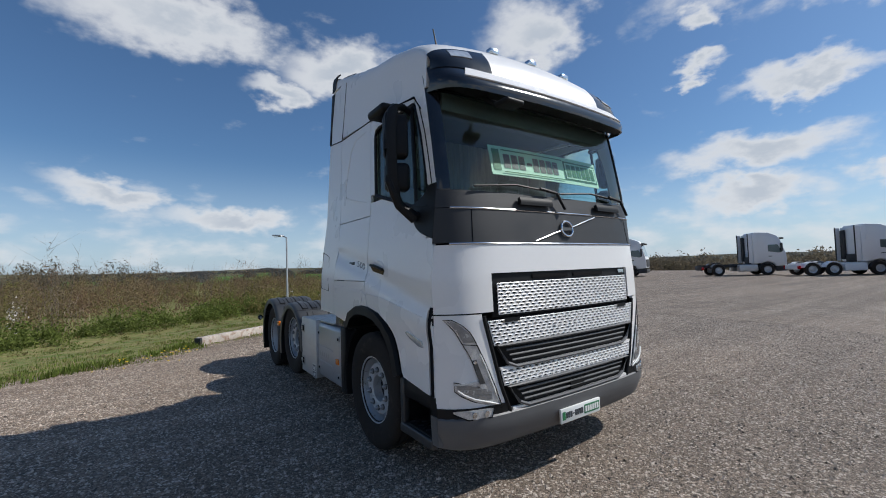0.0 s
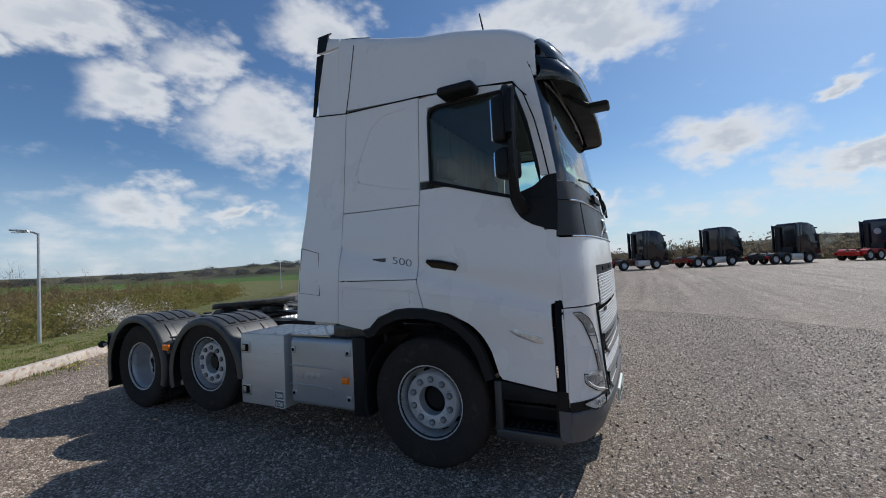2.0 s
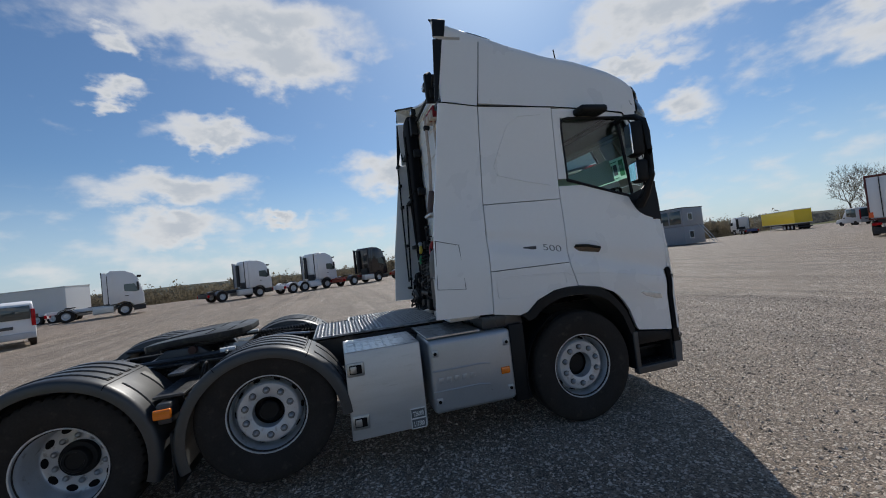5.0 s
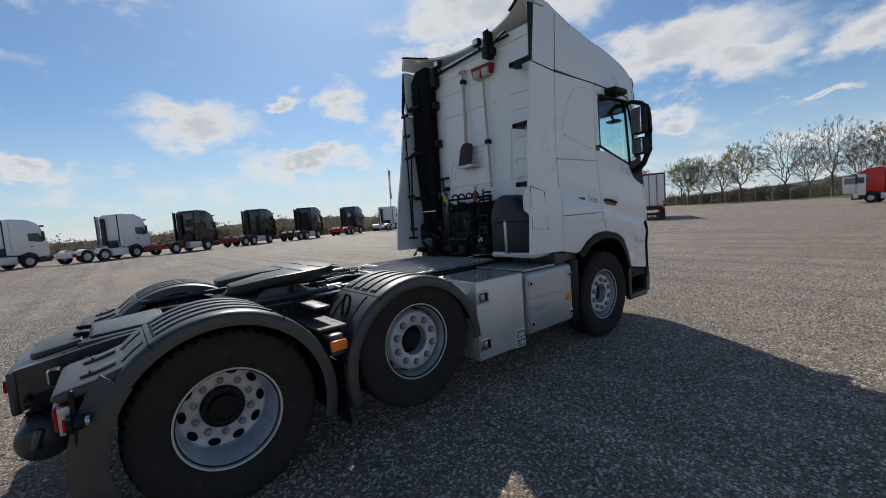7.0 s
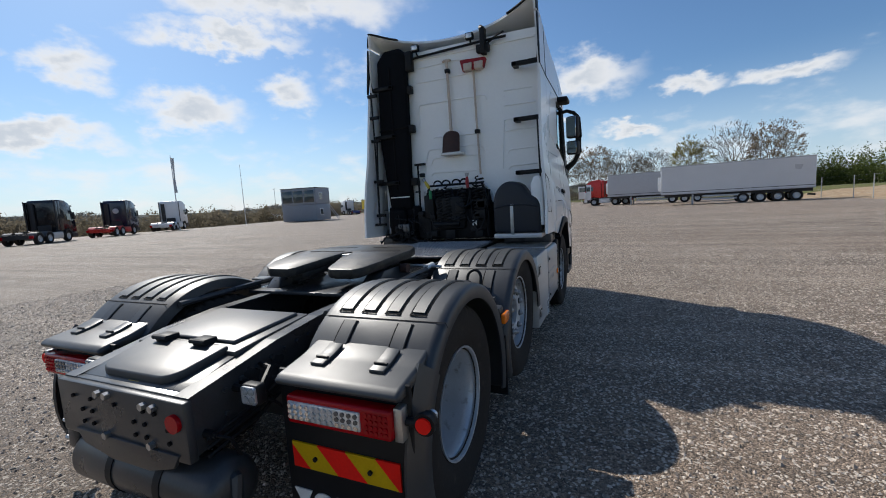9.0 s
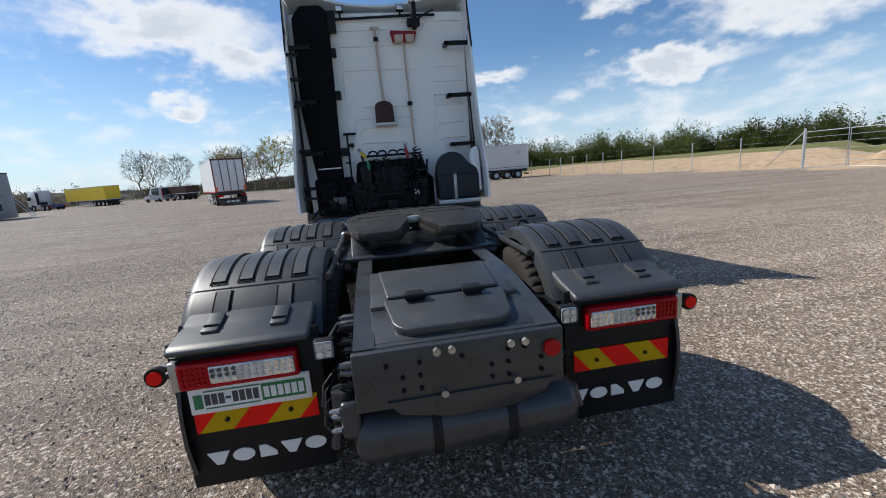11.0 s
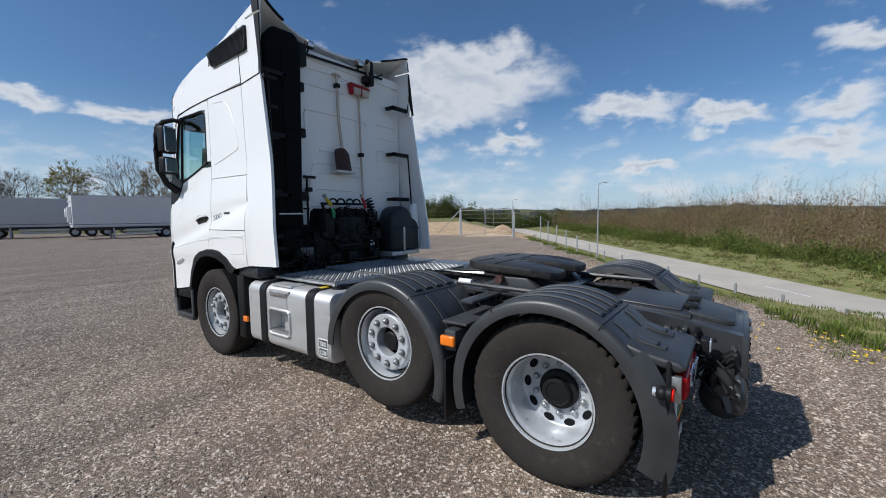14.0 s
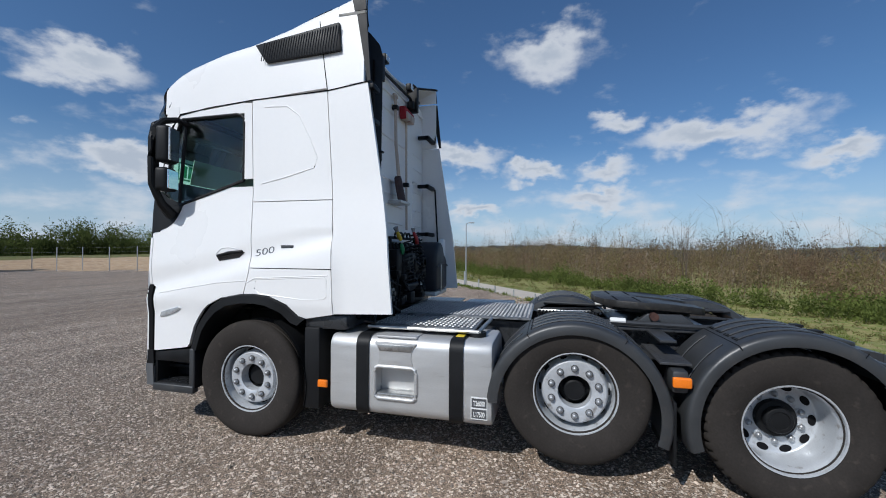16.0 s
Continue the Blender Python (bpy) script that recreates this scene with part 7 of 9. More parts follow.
bm = B(); tube(bm, [(-0.40, -1.0, 1.77), (0.38, -1.0, 1.77)], 0.014, 8); tube(bm, [(0.36, -1.0, 1.77), (0.42, -1.05, 1.6), (0.42, -1.05, 1.1)], 0.016, 8); tube(bm, [(-0.38, -1.0, 1.77), (-0.36, -1.05, 1.4), (-0.36, -1.05, 1.05)], 0.016, 8)
part("hose_rack", bm, PLASTIC, truck, apart=True)
for x, zt in ((-0.20, 1.72), (-0.08, 1.74), (0.30, 1.76), (0.12, 1.7)):
    bm = B(); coil(bm, (x, -1.08, zt), (x + 0.02, -1.12, 1.30), 0.042, 11, 0.009)
    part("coiled_hose", bm, PLASTIC, truck)
bm = B(); coil(bm, (0.33, -1.02, 1.84), (0.37, -1.06, 1.60), 0.05, 6, 0.009)
part("coiled_hose", bm, PLASTIC, truck)
for mt, pts, knob in ((HOSE_YELLOW, [(-0.39, -1.08, 1.83), (-0.355, -1.09, 1.78), (-0.33, -1.10, 1.745)], (-0.415, -1.075, 1.868)), (HOSE_GREEN, [(-0.315, -1.10, 1.71), (-0.31, -1.11, 1.66), (-0.31, -1.11, 1.60)], None), (HOSE_RED, [(0.185, -1.06, 1.85), (0.195, -1.09, 1.78), (0.205, -1.10, 1.71)], (0.183, -1.055, 1.895))):
    bm = B(); tube(bm, pts, [0.016, 0.024, 0.018], 10)
    hc = part("hose_coupling", bm, mt, truck)
    if knob:
        bm = B(); tube(bm, [Vector(pts[0]), Vector(knob)], [0.018, 0.026], 10)
        part("coupling_head", bm, CAPS, hc)
# intake duct up the left side
bm = B()
prism(bm, [(-0.97, 1.48), (-0.64, 1.48), (-0.645, 1.9), (-0.63, 2.3), (-0.60, 3.50), (-0.68, 3.58), (-0.92, 3.58), (-1.03, 3.45), (-1.06, 2.4), (-1.01, 1.85)], lambda p, q, w: Vector((p, w, q)), -1.02, -0.90, 0.035, 3)
duct = part("intake_duct", bm, DUCT, truck, "tall black air-intake duct")
bm = B(); tube(bm, [(-0.84, -1.025, 1.75), (-0.84, -1.025, 3.35)], 0.012, 6)
for z in (2.55,):
    tube(bm, [(-1.05, -1.025, z), (-0.62, -1.025, z + 0.02)], 0.010, 6)
part("duct_strap", bm, GAP, duct, apart=True)
bm = B()
for z in (1.85, 2.55, 3.05):
    box(bm, -0.65, -0.555, -0.99, -0.90, z - 0.05, z + 0.05, 0.012)
part("duct_bracket", bm, PLASTIC, duct, apart=True)
bm = B(); box(bm, -0.95, -0.66, -1.03, -1.018, 1.645, 1.66)
part("duct_label", bm, WHITE_VINYL, duct)
bm = B(); box(bm, -1.02, -0.52, -1.00, -0.92, 1.04, 1.53, 0.04); box(bm, -0.98, -0.72, -1.10, -0.95, 1.20, 1.50, 0.06, 3)
part("air_filter", bm, DUCT, truck, apart=True)
rf = random.Random(31)
for i in range(12):   # pipes and boxes below the duct
    x, z = rf.uniform(-0.98, -0.55), rf.uniform(1.10, 1.45)
    bm = B(); tube(bm, [(x, -1.0, z), (x + rf.uniform(-.06, .06), -1.13, z + rf.uniform(-.08, .05)), (x + rf.uniform(-.15, .15), -1.15, z - 0.1), (x + rf.uniform(-.2, .2), -1.08, 1.06)], rf.uniform(0.010, 0.022), 7)
    part("hose", bm, PLASTIC, truck)
for i in range(6):
    x, z, r = rf.uniform(-0.95, -0.58), rf.uniform(1.10, 1.30), rf.uniform(0.025, 0.05)
    bm = B(); box(bm, x - r, x + r, -1.16, -0.98, z - r, z + r, 0.012); disc(bm, (x, -1.165, z), r * 0.5, "y", 0.03, 8)
    part("valve_block", bm, PLASTIC if i % 3 else NUT, truck, apart=True)
# fairing stays on both sides, rail under the roof
for sx in (1, -1):
    for z in (3.10, 2.47, 1.85):
        bm = B(); box(bm, *sorted((sx * 0.80, sx * 1.115)), -1.05, -1.0, z - 0.025, z + 0.025, 0.008); box(bm, *sorted((sx * 0.80, sx * 0.86)), -1.05, -0.9, z - 0.022, z + 0.022, 0.006)
        part("fairing_stay", bm, PLASTIC, truck)
    bm = B(); tube(bm, [(sx * 1.12, -1.06, 3.32), (sx * 1.10, -1.05, 3.10)], 0.010, 6); tube(bm, [(sx * 1.08, -1.06, 2.46), (sx * 1.10, -1.09, 1.85), (sx * 1.10, -1.12, 1.3)], 0.011, 6)
    part("stay_rod", bm, PLASTIC, truck, apart=True)
    bm = B(); box(bm, *sorted((sx * 0.98, sx * 1.15)), -1.17, -1.13, 1.28, 1.31, 0.006)
    part("fairing_stay", bm, PLASTIC, truck)
for z in (3.0, 2.72, 2.42, 1.88, 1.42):
    bm = B(); box(bm, -1.13, -0.99, -1.15, -1.115, z - 0.02, z + 0.02, 0.006)
    part("fairing_stay", bm, PLASTIC, truck)
bm = B(); tube(bm, [(-1.08, -1.13, 3.05), (-1.07, -1.14, 2.4), (-1.08, -1.15, 1.38)], 0.011, 6)
part("stay_rod", bm, PLASTIC, truck)
bm = B(); tube(bm, [(-0.70, -0.93, 3.40), (-0.50, -0.93, 3.44), (0.45, -0.93, 3.47), (0.72, -0.93, 3.47)], 0.016, 8)
part("roof_rail", bm, PLASTIC, truck)
bm = B()
box(bm, 0.42, 0.48, -1.02, -0.91, 3.30, 3.60, 0.01); box(bm, 0.36, 0.52, -0.99, -0.91, 3.33, 3.42, 0.01); tube(bm, [(0.46, -1.0, 3.58), (0.42, -0.95, 3.62)], 0.03, 8)
box(bm, -0.62, -0.52, -1.0, -0.91, 3.28, 3.52, 0.01); tube(bm, [(0.5, -0.96, 3.42), (0.62, -0.98, 3.48), (0.70, -0.95, 3.52)], 0.012, 6)
part("roof_strut", bm, PLASTIC, truck, apart=True)
for x in (0.28, -0.46):
    bm = B(); box(bm, x - 0.05, x + 0.05, -1.0, -0.94, 3.50, 3.58, 0.012); tube(bm, [(x, -0.95, 3.5), (x, -0.92, 3.46)], 0.012, 6)
    wl = part("work_lamp", bm, PLASTIC, truck)
    bm = B(); box(bm, x - 0.038, x + 0.038, -1.006, -0.998, 3.512, 3.568, 0.004)
    part("lamp_lens", bm, CLEAR, wl)
# plastic reservoir on the right
bm = B()
prism(bm, [(0.555, 1.14), (0.55, 1.50), (0.57, 1.60), (0.62, 1.69), (0.70, 1.745), (0.80, 1.75), (0.88, 1.72), (0.93, 1.67), (0.96, 1.60), (1.03, 1.57), (1.09, 1.52), (1.11, 1.45), (1.115, 1.14)], lambda p, q, w: Vector((p, w, q)), -1.23, -0.95, 0.045, 3)
rs = part("fluid_reservoir", bm, SLATE, truck, "dark blue-grey moulded reservoir")
bm = B(); tube(bm, [(0.575, -1.236, 1.44), (0.70, -1.238, 1.47), (0.95, -1.238, 1.47), (1.09, -1.236, 1.44)], 0.008, 6)
part("moulded_line", bm, SLATE, rs)
bm = B()
prism(bm, [(1.01, 1.22), (1.00, 1.70), (1.04, 1.78), (1.10, 1.80), (1.13, 1.74), (1.15, 1.22)], lambda p, q, w: Vector((p, w, q)), -1.20, -1.12, 0.02, 3)
part("fairing_bracket", bm, PAINT_IN, truck, "white moulded fairing bracket")
bm = B(); box(bm, 0.76, 0.80, -1.238, -1.226, 1.12, 1.48, 0.004)
part("steel_strap", bm, STEEL, rs)
bm = B(); box(bm, 0.55, 1.12, -1.22, -0.93, 1.08, 1.135, 0.01)
part("reservoir_shelf", bm, ALU, truck)
bm = B(); disc(bm, (1.075, -1.08, 1.52), 0.04, "x", 0.05, 16)
part("blue_cap", bm, shader("blue_plastic", (0.03, 0.12, 0.35), 0.4), rs)

# model figures on the sleeper flank
for sx in (1, -1):
    m = Matrix.Translation((sx * 1.203, -0.185 if sx > 0 else -0.17, 1.60)) @ Matrix.Rotation(radians(90 * sx), 4, "Z") @ Matrix.Rotation(radians(90), 4, "X")
    fig = letters("500", 0.084, m, GREYPRINT, truck, name="model_figures", width=1.55, depth=0.003, bold=-0.0008)
    for v in fig.data.vertices:   # lies along the flank, rising towards the rear
        v.co.z -= 0.19 * (v.co.y + 0.18)
        v.co.x = side(sx, v.co.y, v.co.z).x + (0.003 * sx if abs(v.co.x) > 1.203 else -0.002 * sx)
    bm = B(); box(bm, *sorted((sx * 1.178, sx * 1.192)), *((-0.475, -0.345) if sx > 0 else (-0.45, -0.33)), 1.635 if sx > 0 else 1.655, 1.665 if sx > 0 else 1.68, 0.002)
    part("model_bar", bm, DARKPRINT, truck)
bm = B(); front_patch(bm, -0.655, -0.575, 1.49, 1.52, 3, 1, -0.002)
part("model_bar", bm, CHROME, ug)

# banner behind the windscreen, with bars in place of its lettering
bm = B()
bn = lambda x, z, o: Vector((x, 1.125 - 0.06 * (x / 1.1) ** 2 - 0.04 - 0.22 * (z - 2.3) + o, z))
grid(bm, lambda x, z: bn(x, z, 0), span(-0.80, 0.60, 12), span(2.31, 2.56, 3), flip=True)
banner = tagged(part("windscreen_banner", bm, MINT, None, solid=0.006), "pale green banner with dark bars behind the windscreen", "banner")
bars = [(0.50, 0.575, 2.35, 2.53, GREEN_VINYL)] + [(0.395 - i * 0.083, 0.462 - i * 0.083, 2.375, 2.495, DARKPRINT) for i in (0, 1, 2, 4, 5, 6, 7)] + [(0.395 - 3 * 0.083, 0.455 - 3 * 0.083, 2.42, 2.445, DARKPRINT), (-0.775, -0.275, 2.345, 2.525, GREEN_VINYL), (-0.76, -0.29, 2.36, 2.51, MINT)]
bars += [(-0.365 - i * 0.074, -0.305 - i * 0.074, 2.375, 2.495, GREEN_VINYL) for i in range(6)] + [(-0.26, 0.48, 2.335, 2.345, GREEN_VINYL), (-0.26, 0.48, 2.522, 2.532, GREEN_VINYL)]
for i, (x0, x1, z0, z1, mt) in enumerate(bars):
    bm = B(); grid(bm, lambda x, z: bn(x, z, 0.004 if i < 10 else 0.007 if mt is MINT else 0.010), span(x0, x1, 4), span(z0, z1, 1), flip=True)
    part("bar", bm, mt, banner)

# shovel and broom strapped to the back wall
sh = thing("shovel", "rusty shovel with pale handle on the white cab wall", "shovel")
bm = B(); tube(bm, [(-0.055, -0.925, 3.32), (-0.045, -0.93, 2.80), (-0.03, -0.96, 2.44)], [0.017, 0.018, 0.021], 10)
hdl = part("handle", bm, WOOD, sh)
bm = B(); tube(bm, [(-0.115, -0.925, 3.322), (-0.09, -0.925, 3.33), (-0.02, -0.925, 3.33), (0.005, -0.925, 3.322)], [0.012, 0.017, 0.017, 0.012], 10)
part("grip", bm, WOOD, hdl)
bm = B(); grid(bm, lambda u, v: Vector((-0.035 + u * (0.118 - 0.006 * v - 0.03 * max(0.0, v - 0.8) ** 2 / 0.04), -0.975 + 0.03 * u * u - 0.05 * (1 - v), 2.18 + 0.27 * v - 0.02 * u * u * v)), span(-1, 1, 10), span(0, 1, 10), flip=True)
part("blade", bm, RUST, sh, "rusty steel blade", solid=0.006)
bm = B(); box(bm, -0.165, 0.125, -1.04, -0.89, 2.145, 2.178, 0.008)
part("holder_tray", bm, ALU, bw)
br = thing("broom", "red and beige broom hung on the white cab wall", "broom")
bm = B(); tube(bm, [(0.295, -0.925, 3.20), (0.305, -0.925, 2.6), (0.325, -0.925, 1.88)], 0.014, 8)
part("handle", bm, WOOD, br)
bm = B(); prism(bm, [(0.165, 3.15), (0.435, 3.16), (0.468, 3.262), (0.455, 3.275), (0.145, 3.29), (0.135, 3.275)], lambda p, q, w: Vector((p, w, q)), -0.965, -0.895, 0.008)
part("head", bm, BRISTLE, br, "red brush head")
for x0, x1 in ((0.185, 0.285), (0.325, 0.425)):
    bm = B(); prism(bm, [(x0, 3.143), (x1, 3.147), (x1 + 0.012, 3.236), (x0 - 0.005, 3.236)], lambda p, q, w: Vector((p, w, q)), -0.985, -0.90, 0.012, 3)
    part("head_block", bm, WOOD, br, "pale wooden block")
bm = B()
for x, z in ((-0.05, 3.20), (0.31, 2.41), (-0.5, 1.93)):
    box(bm, x - 0.03, x + 0.03, -0.955, -0.89, z - 0.025, z + 0.025, 0.008)
part("tool_clip", bm, PLASTIC, bw, apart=True)

# ---- other vehicles and things round the yard ----
BLACKP = shader("black_lacquer", (0.012, 0.012, 0.015), 0.2, var=0.1, coat=0.4)
NAVYP = shader("dark_blue_lacquer", (0.012, 0.016, 0.04), 0.2, var=0.1, coat=0.4)
WHITEP = shader("far_white_lacquer", (0.72, 0.73, 0.74), 0.35, var=0.03, scale=1)
GREYP = shader("grey_lacquer", (0.45, 0.46, 0.48), 0.35, var=0.05)
REDP = shader("red_lacquer", (0.50, 0.025, 0.02), 0.3, var=0.05)
YELLOWP = shader("yellow_lacquer", (0.68, 0.50, 0.02), 0.35, var=0.05)
BLUEP = shader("blue_lacquer", (0.03, 0.06, 0.22), 0.35, var=0.05)
DARKSKIRT = shader("underbody", (0.03, 0.03, 0.032), 0.7, var=0.2)
TARP = shader("white_trailer_side", (0.60, 0.615, 0.63), 0.45, var=0.03, scale=0.7, fine=12)
ZINC = shader("galvanised_post", (0.50, 0.51, 0.52), 0.45, metal=0.6, var=0.1)
CONT = shader("grey_container", (0.24, 0.27, 0.31), 0.5, var=0.06, dirt=(0.16, 0.17, 0.18), dirt_amount=0.05)
BARK = shader("bark", (0.13, 0.105, 0.085), 0.9, var=0.3, scale=4, fine=30, bump=0.4)
TWIG = leafy("twig", (0.165, 0.130, 0.10), 0.2, 0.3, 0.2, 0.3)
BUD = leafy("spring_buds", (0.26, 0.23, 0.07))
YELLOWBUD = leafy("yellow_green_buds", (0.36, 0.30, 0.055))
RUSSET = leafy("russet_buds", (0.26, 0.18, 0.11))


def far_wheel(parent, x, y, r, sx, rimmat):
    bm = B()
    lathe(bm, [(0.28, 0.0), (r * 0.75, 0.03), (r * 0.97, 0.02), (r, -0.03), (r, -0.25), (r * 0.6, -0.28)], (x, y, r), 24, sx)
    w = part("wheel", bm, RUBBER, parent)
    bm = B()
    lathe(bm, [(0.285, 0.012), (0.265, -0.01), (0.20, -0.07), (0.10, -0.06), (0.09, 0.0), (0.0, 0.0)], (x, y, r), 20, sx)
    part("rim", bm, rimmat, w)


def far_tractor(m, cabm, chassism, height, label, axles=2, kit="", accent=None, group="trucks in the far row"):
    t = thing("truck_tractor", label, "truck", group, m)
    H = height
    W = 1.24
    bm = B()
    prof = [(-0.95, 1.0), (-0.95, H - 0.22), (-0.80, H), (0.15, H - 0.06), (0.75, H - 0.32), (0.98, H - 0.62), (1.32, 2.0), (1.40, 1.75), (1.42, 0.85), (0.62, 0.75), (0.45, 1.05), (0.0, 1.22), (-0.45, 1.05)]
    prism(bm, prof, lambda p, q, w: Vector((w * (1 - 0.035 * max(0, q - 2.2)), p, q)), -W, W, 0.07, 2)
    cab = part("cab", bm, cabm, t, smooth=40)
    for sx in (1, -1):
        bm = B()
        wx = lambda q: sx * (W * (1 - 0.035 * max(0, q - 2.2)) + 0.005)
        prism(bm, [(0.08, 2.05), (0.08, 2.62), (0.78, 2.62), (1.10, 2.0), (0.85, 1.92)], lambda p, q, w: Vector((wx(q) + sx * w, p, q)), -0.02, 0.004)
        part("side_window", bm, PANE, cab)
        bm = B(); box(bm, *sorted((sx * 1.26, sx * 1.40)), 0.95, 1.10, 2.05, 2.75, 0.03)
        part("mirror", bm, DARKSKIRT, cab)
        bm = B()
        for y in (-1.0, -1.35):
            box(bm, *sorted((sx * 1.15, sx * 1.20)), y, y + 0.3, 1.1, H - 0.15, 0.02)
        part("side_fairing", bm, cabm, t, apart=True)
        far_wheel(t, sx * 1.20, 0.0, 0.5, sx, RIM)
        rear = (-3.7,) if axles == 1 else (-2.75, -4.1)
        for y in rear:
            far_wheel(t, sx * 1.20, y, 0.5, sx, RIM)
            bm = B(); lathe(bm, [(0.54, 1.22), (0.6, 1.22), (0.6, 0.6)], (0, y, 0.5), 12, sx, radians(15), radians(165))
            part("mudguard", bm, accent if accent else GUARD, t, solid=0.02)
        bm = B(); box(bm, *sorted((sx * 0.62, sx * 1.2)), -2.1, -0.7, 0.35, 0.95, 0.07, 3)
        part("fuel_tank", bm, accent if accent else ALU, t)
        bm = B(); box(bm, *sorted((sx * 0.62, sx * 1.2)), -4.95, -4.85, 0.55, 0.8, 0.02)
        part("tail_lamp", bm, RED, t)
        bm = B(); box(bm, *sorted((sx * 0.36, sx * 0.46)), -4.95, 0.6, 0.72, 0.98, 0.01)
        part("frame_rail", bm, chassism, t)
    bm = B(); prism(bm, [(-0.6, 0.0), (-0.35, -0.35), (0.35, -0.35), (0.6, 0.0), (0.4, 0.3), (-0.4, 0.3)], lambda p, q, w: Vector((p * 0.85, -3.5 + q, w)), 1.1, 1.18, 0.02)
    part("fifth_wheel", bm, FIFTH, t)
    bm = B(); box(bm, -0.9, 0.9, -4.98, -4.88, 0.5, 0.9, 0.02)
    part("rear_beam", bm, chassism if accent is None else accent, t)
    bm = B(); grid(bm, lambda x, z: Vector((x, lerp([(1.95, 1.345), (H - 0.62, 0.99)], z) + 0.012, z)), span(-1.08, 1.08, 4), span(2.02, H - 0.72, 4), flip=True)
    part("windscreen", bm, PANE, cab, solid=0.01)
    bm = B(); box(bm, -0.55, 0.5, -1.08, -0.96, 1.0, 1.6, 0.03)
    part("gearbox_unit", bm, DARKSKIRT, t)
    bm = B(); box(bm, -1.1, 1.1, 1.36, 1.45, 0.95, 1.70, 0.03)
    part("grille", bm, DARKSKIRT, cab)
    bm = B(); box(bm, -1.24, 1.24, 1.0, 1.47, 0.36, 0.74, 0.05)
    part("bumper", bm, DARKSKIRT, cab)
    bm = B(); box(bm, -1.16, 1.16, 1.0, 1.30, H - 0.66, H - 0.52, 0.04)
    part("sun_visor", bm, DARKSKIRT, cab)
    for sx in (1, -1):
        bm = B(); lathe(bm, [(0.55, 1.26), (0.62, 1.26), (0.62, 1.0)], (0, 0, 0.5), 12, sx, radians(5), radians(172))
        part("wheel_arch", bm, DARKSKIRT, cab, solid=0.02)
        bm = B(); box(bm, *sorted((sx * 0.95, sx * 1.22)), 0.62, 1.02, 0.35, 0.80, 0.02)
        part("entry_step", bm, DARKSKIRT, cab)
        bm = B(); box(bm, *sorted((sx * 1.1, sx * 1.19)), -1.40, -1.34, 1.1, H - 0.1, 0.015)
        part("fairing_edge", bm, DARKSKIRT, t)
        bm = B(); box(bm, *sorted((sx * 1.235, sx * 1.252)), 0.10, 0.34, 1.60, 1.66, 0.004)
        part("door_handle", bm, DARKSKIRT, cab)
    bm = B(); box(bm, -1.02, -0.62, -1.14, -0.96, 1.2, H - 0.35, 0.04)
    part("intake_duct", bm, DARKSKIRT, t)
    bm = B(); box(bm, -0.42, 0.42, -2.4, -1.1, 0.98, 1.03)
    part("catwalk", bm, DARKTREAD, t)
    if kit == "ladder":
        bm = B()
        for i in range(6):
            box(bm, -1.1, -0.7, -1.10, -0.97, 1.4 + i * 0.4, 1.45 + i * 0.4)
        part("ladder_rung", bm, DARKSKIRT, t, apart=True)
    if kit == "emblem":
        bm = B()
        lathe(bm, [(0.30, 0.0), (0.27, 0.015), (0.0, 0.015)], (0, 0, 0), 20, 1)
        bmesh.ops.rotate(bm, verts=bm.verts, matrix=Matrix.Rotation(-math.pi / 2, 3, "Z"))
        bmesh.ops.translate(bm, verts=bm.verts, vec=(0.0, -0.955, 2.75))
        part("round_emblem", bm, GREYP, cab, "pale round emblem")
    return t


ROW = 39
OXIDE = shader("oxide_red_chassis", (0.22, 0.045, 0.028), 0.5, var=0.15)
far_tractor(pose(-37.0, -20.0, 0, 0, 0, 22), WHITEP, WHITEP, 3.85, "white truck tractor with pale side skirts across the yard", 1)
far_tractor(pose(-41.2, -10.4, 0, 0, 0, ROW), WHITEP, DARKSKIRT, 3.75, "white truck tractor with a black air duct in the far row", 1, "duct")
far_tractor(pose(-41.8, -3.8, 0, 0, 0, ROW), WHITEP, WHITEP, 3.85, "white truck tractor with white mudguards in the far row", 2, "ladder", WHITEP)
far_tractor(pose(-43.0, 1.9, 0, 0, 0, ROW), BLACKP, OXIDE, 3.95, "black truck tractor with red tail beam in the far row", 1, "", None)
far_tractor(pose(-46.2, 8.7, 0, 0, 0, ROW), BLACKP, OXIDE, 3.95, "black truck tractor parked in the far row", 2)
far_tractor(pose(-47.7, 15.1, 0, 0, 0, ROW), BLACKP, DARKSKIRT, 3.95, "black truck tractor with high roof in the far row", 2)
far_tractor(pose(-51.1, 22.9, 0, 0, 0, ROW), NAVYP, DARKSKIRT, 3.95, "dark blue truck tractor with a round emblem", 2, "emblem", REDP)
far_tractor(pose(-53.4, 30.6, 0, 0, 0, ROW), WHITEP, WHITEP, 3.85, "white truck tractor with chrome skirts in the far row", 2, "", WHITEP)


MAROON = shader("maroon_frame", (0.10, 0.022, 0.018), 0.5, var=0.1)
ORANGE_BOARD = shader("orange_warning_board", (0.75, 0.13, 0.03), 0.5, var=0.05)


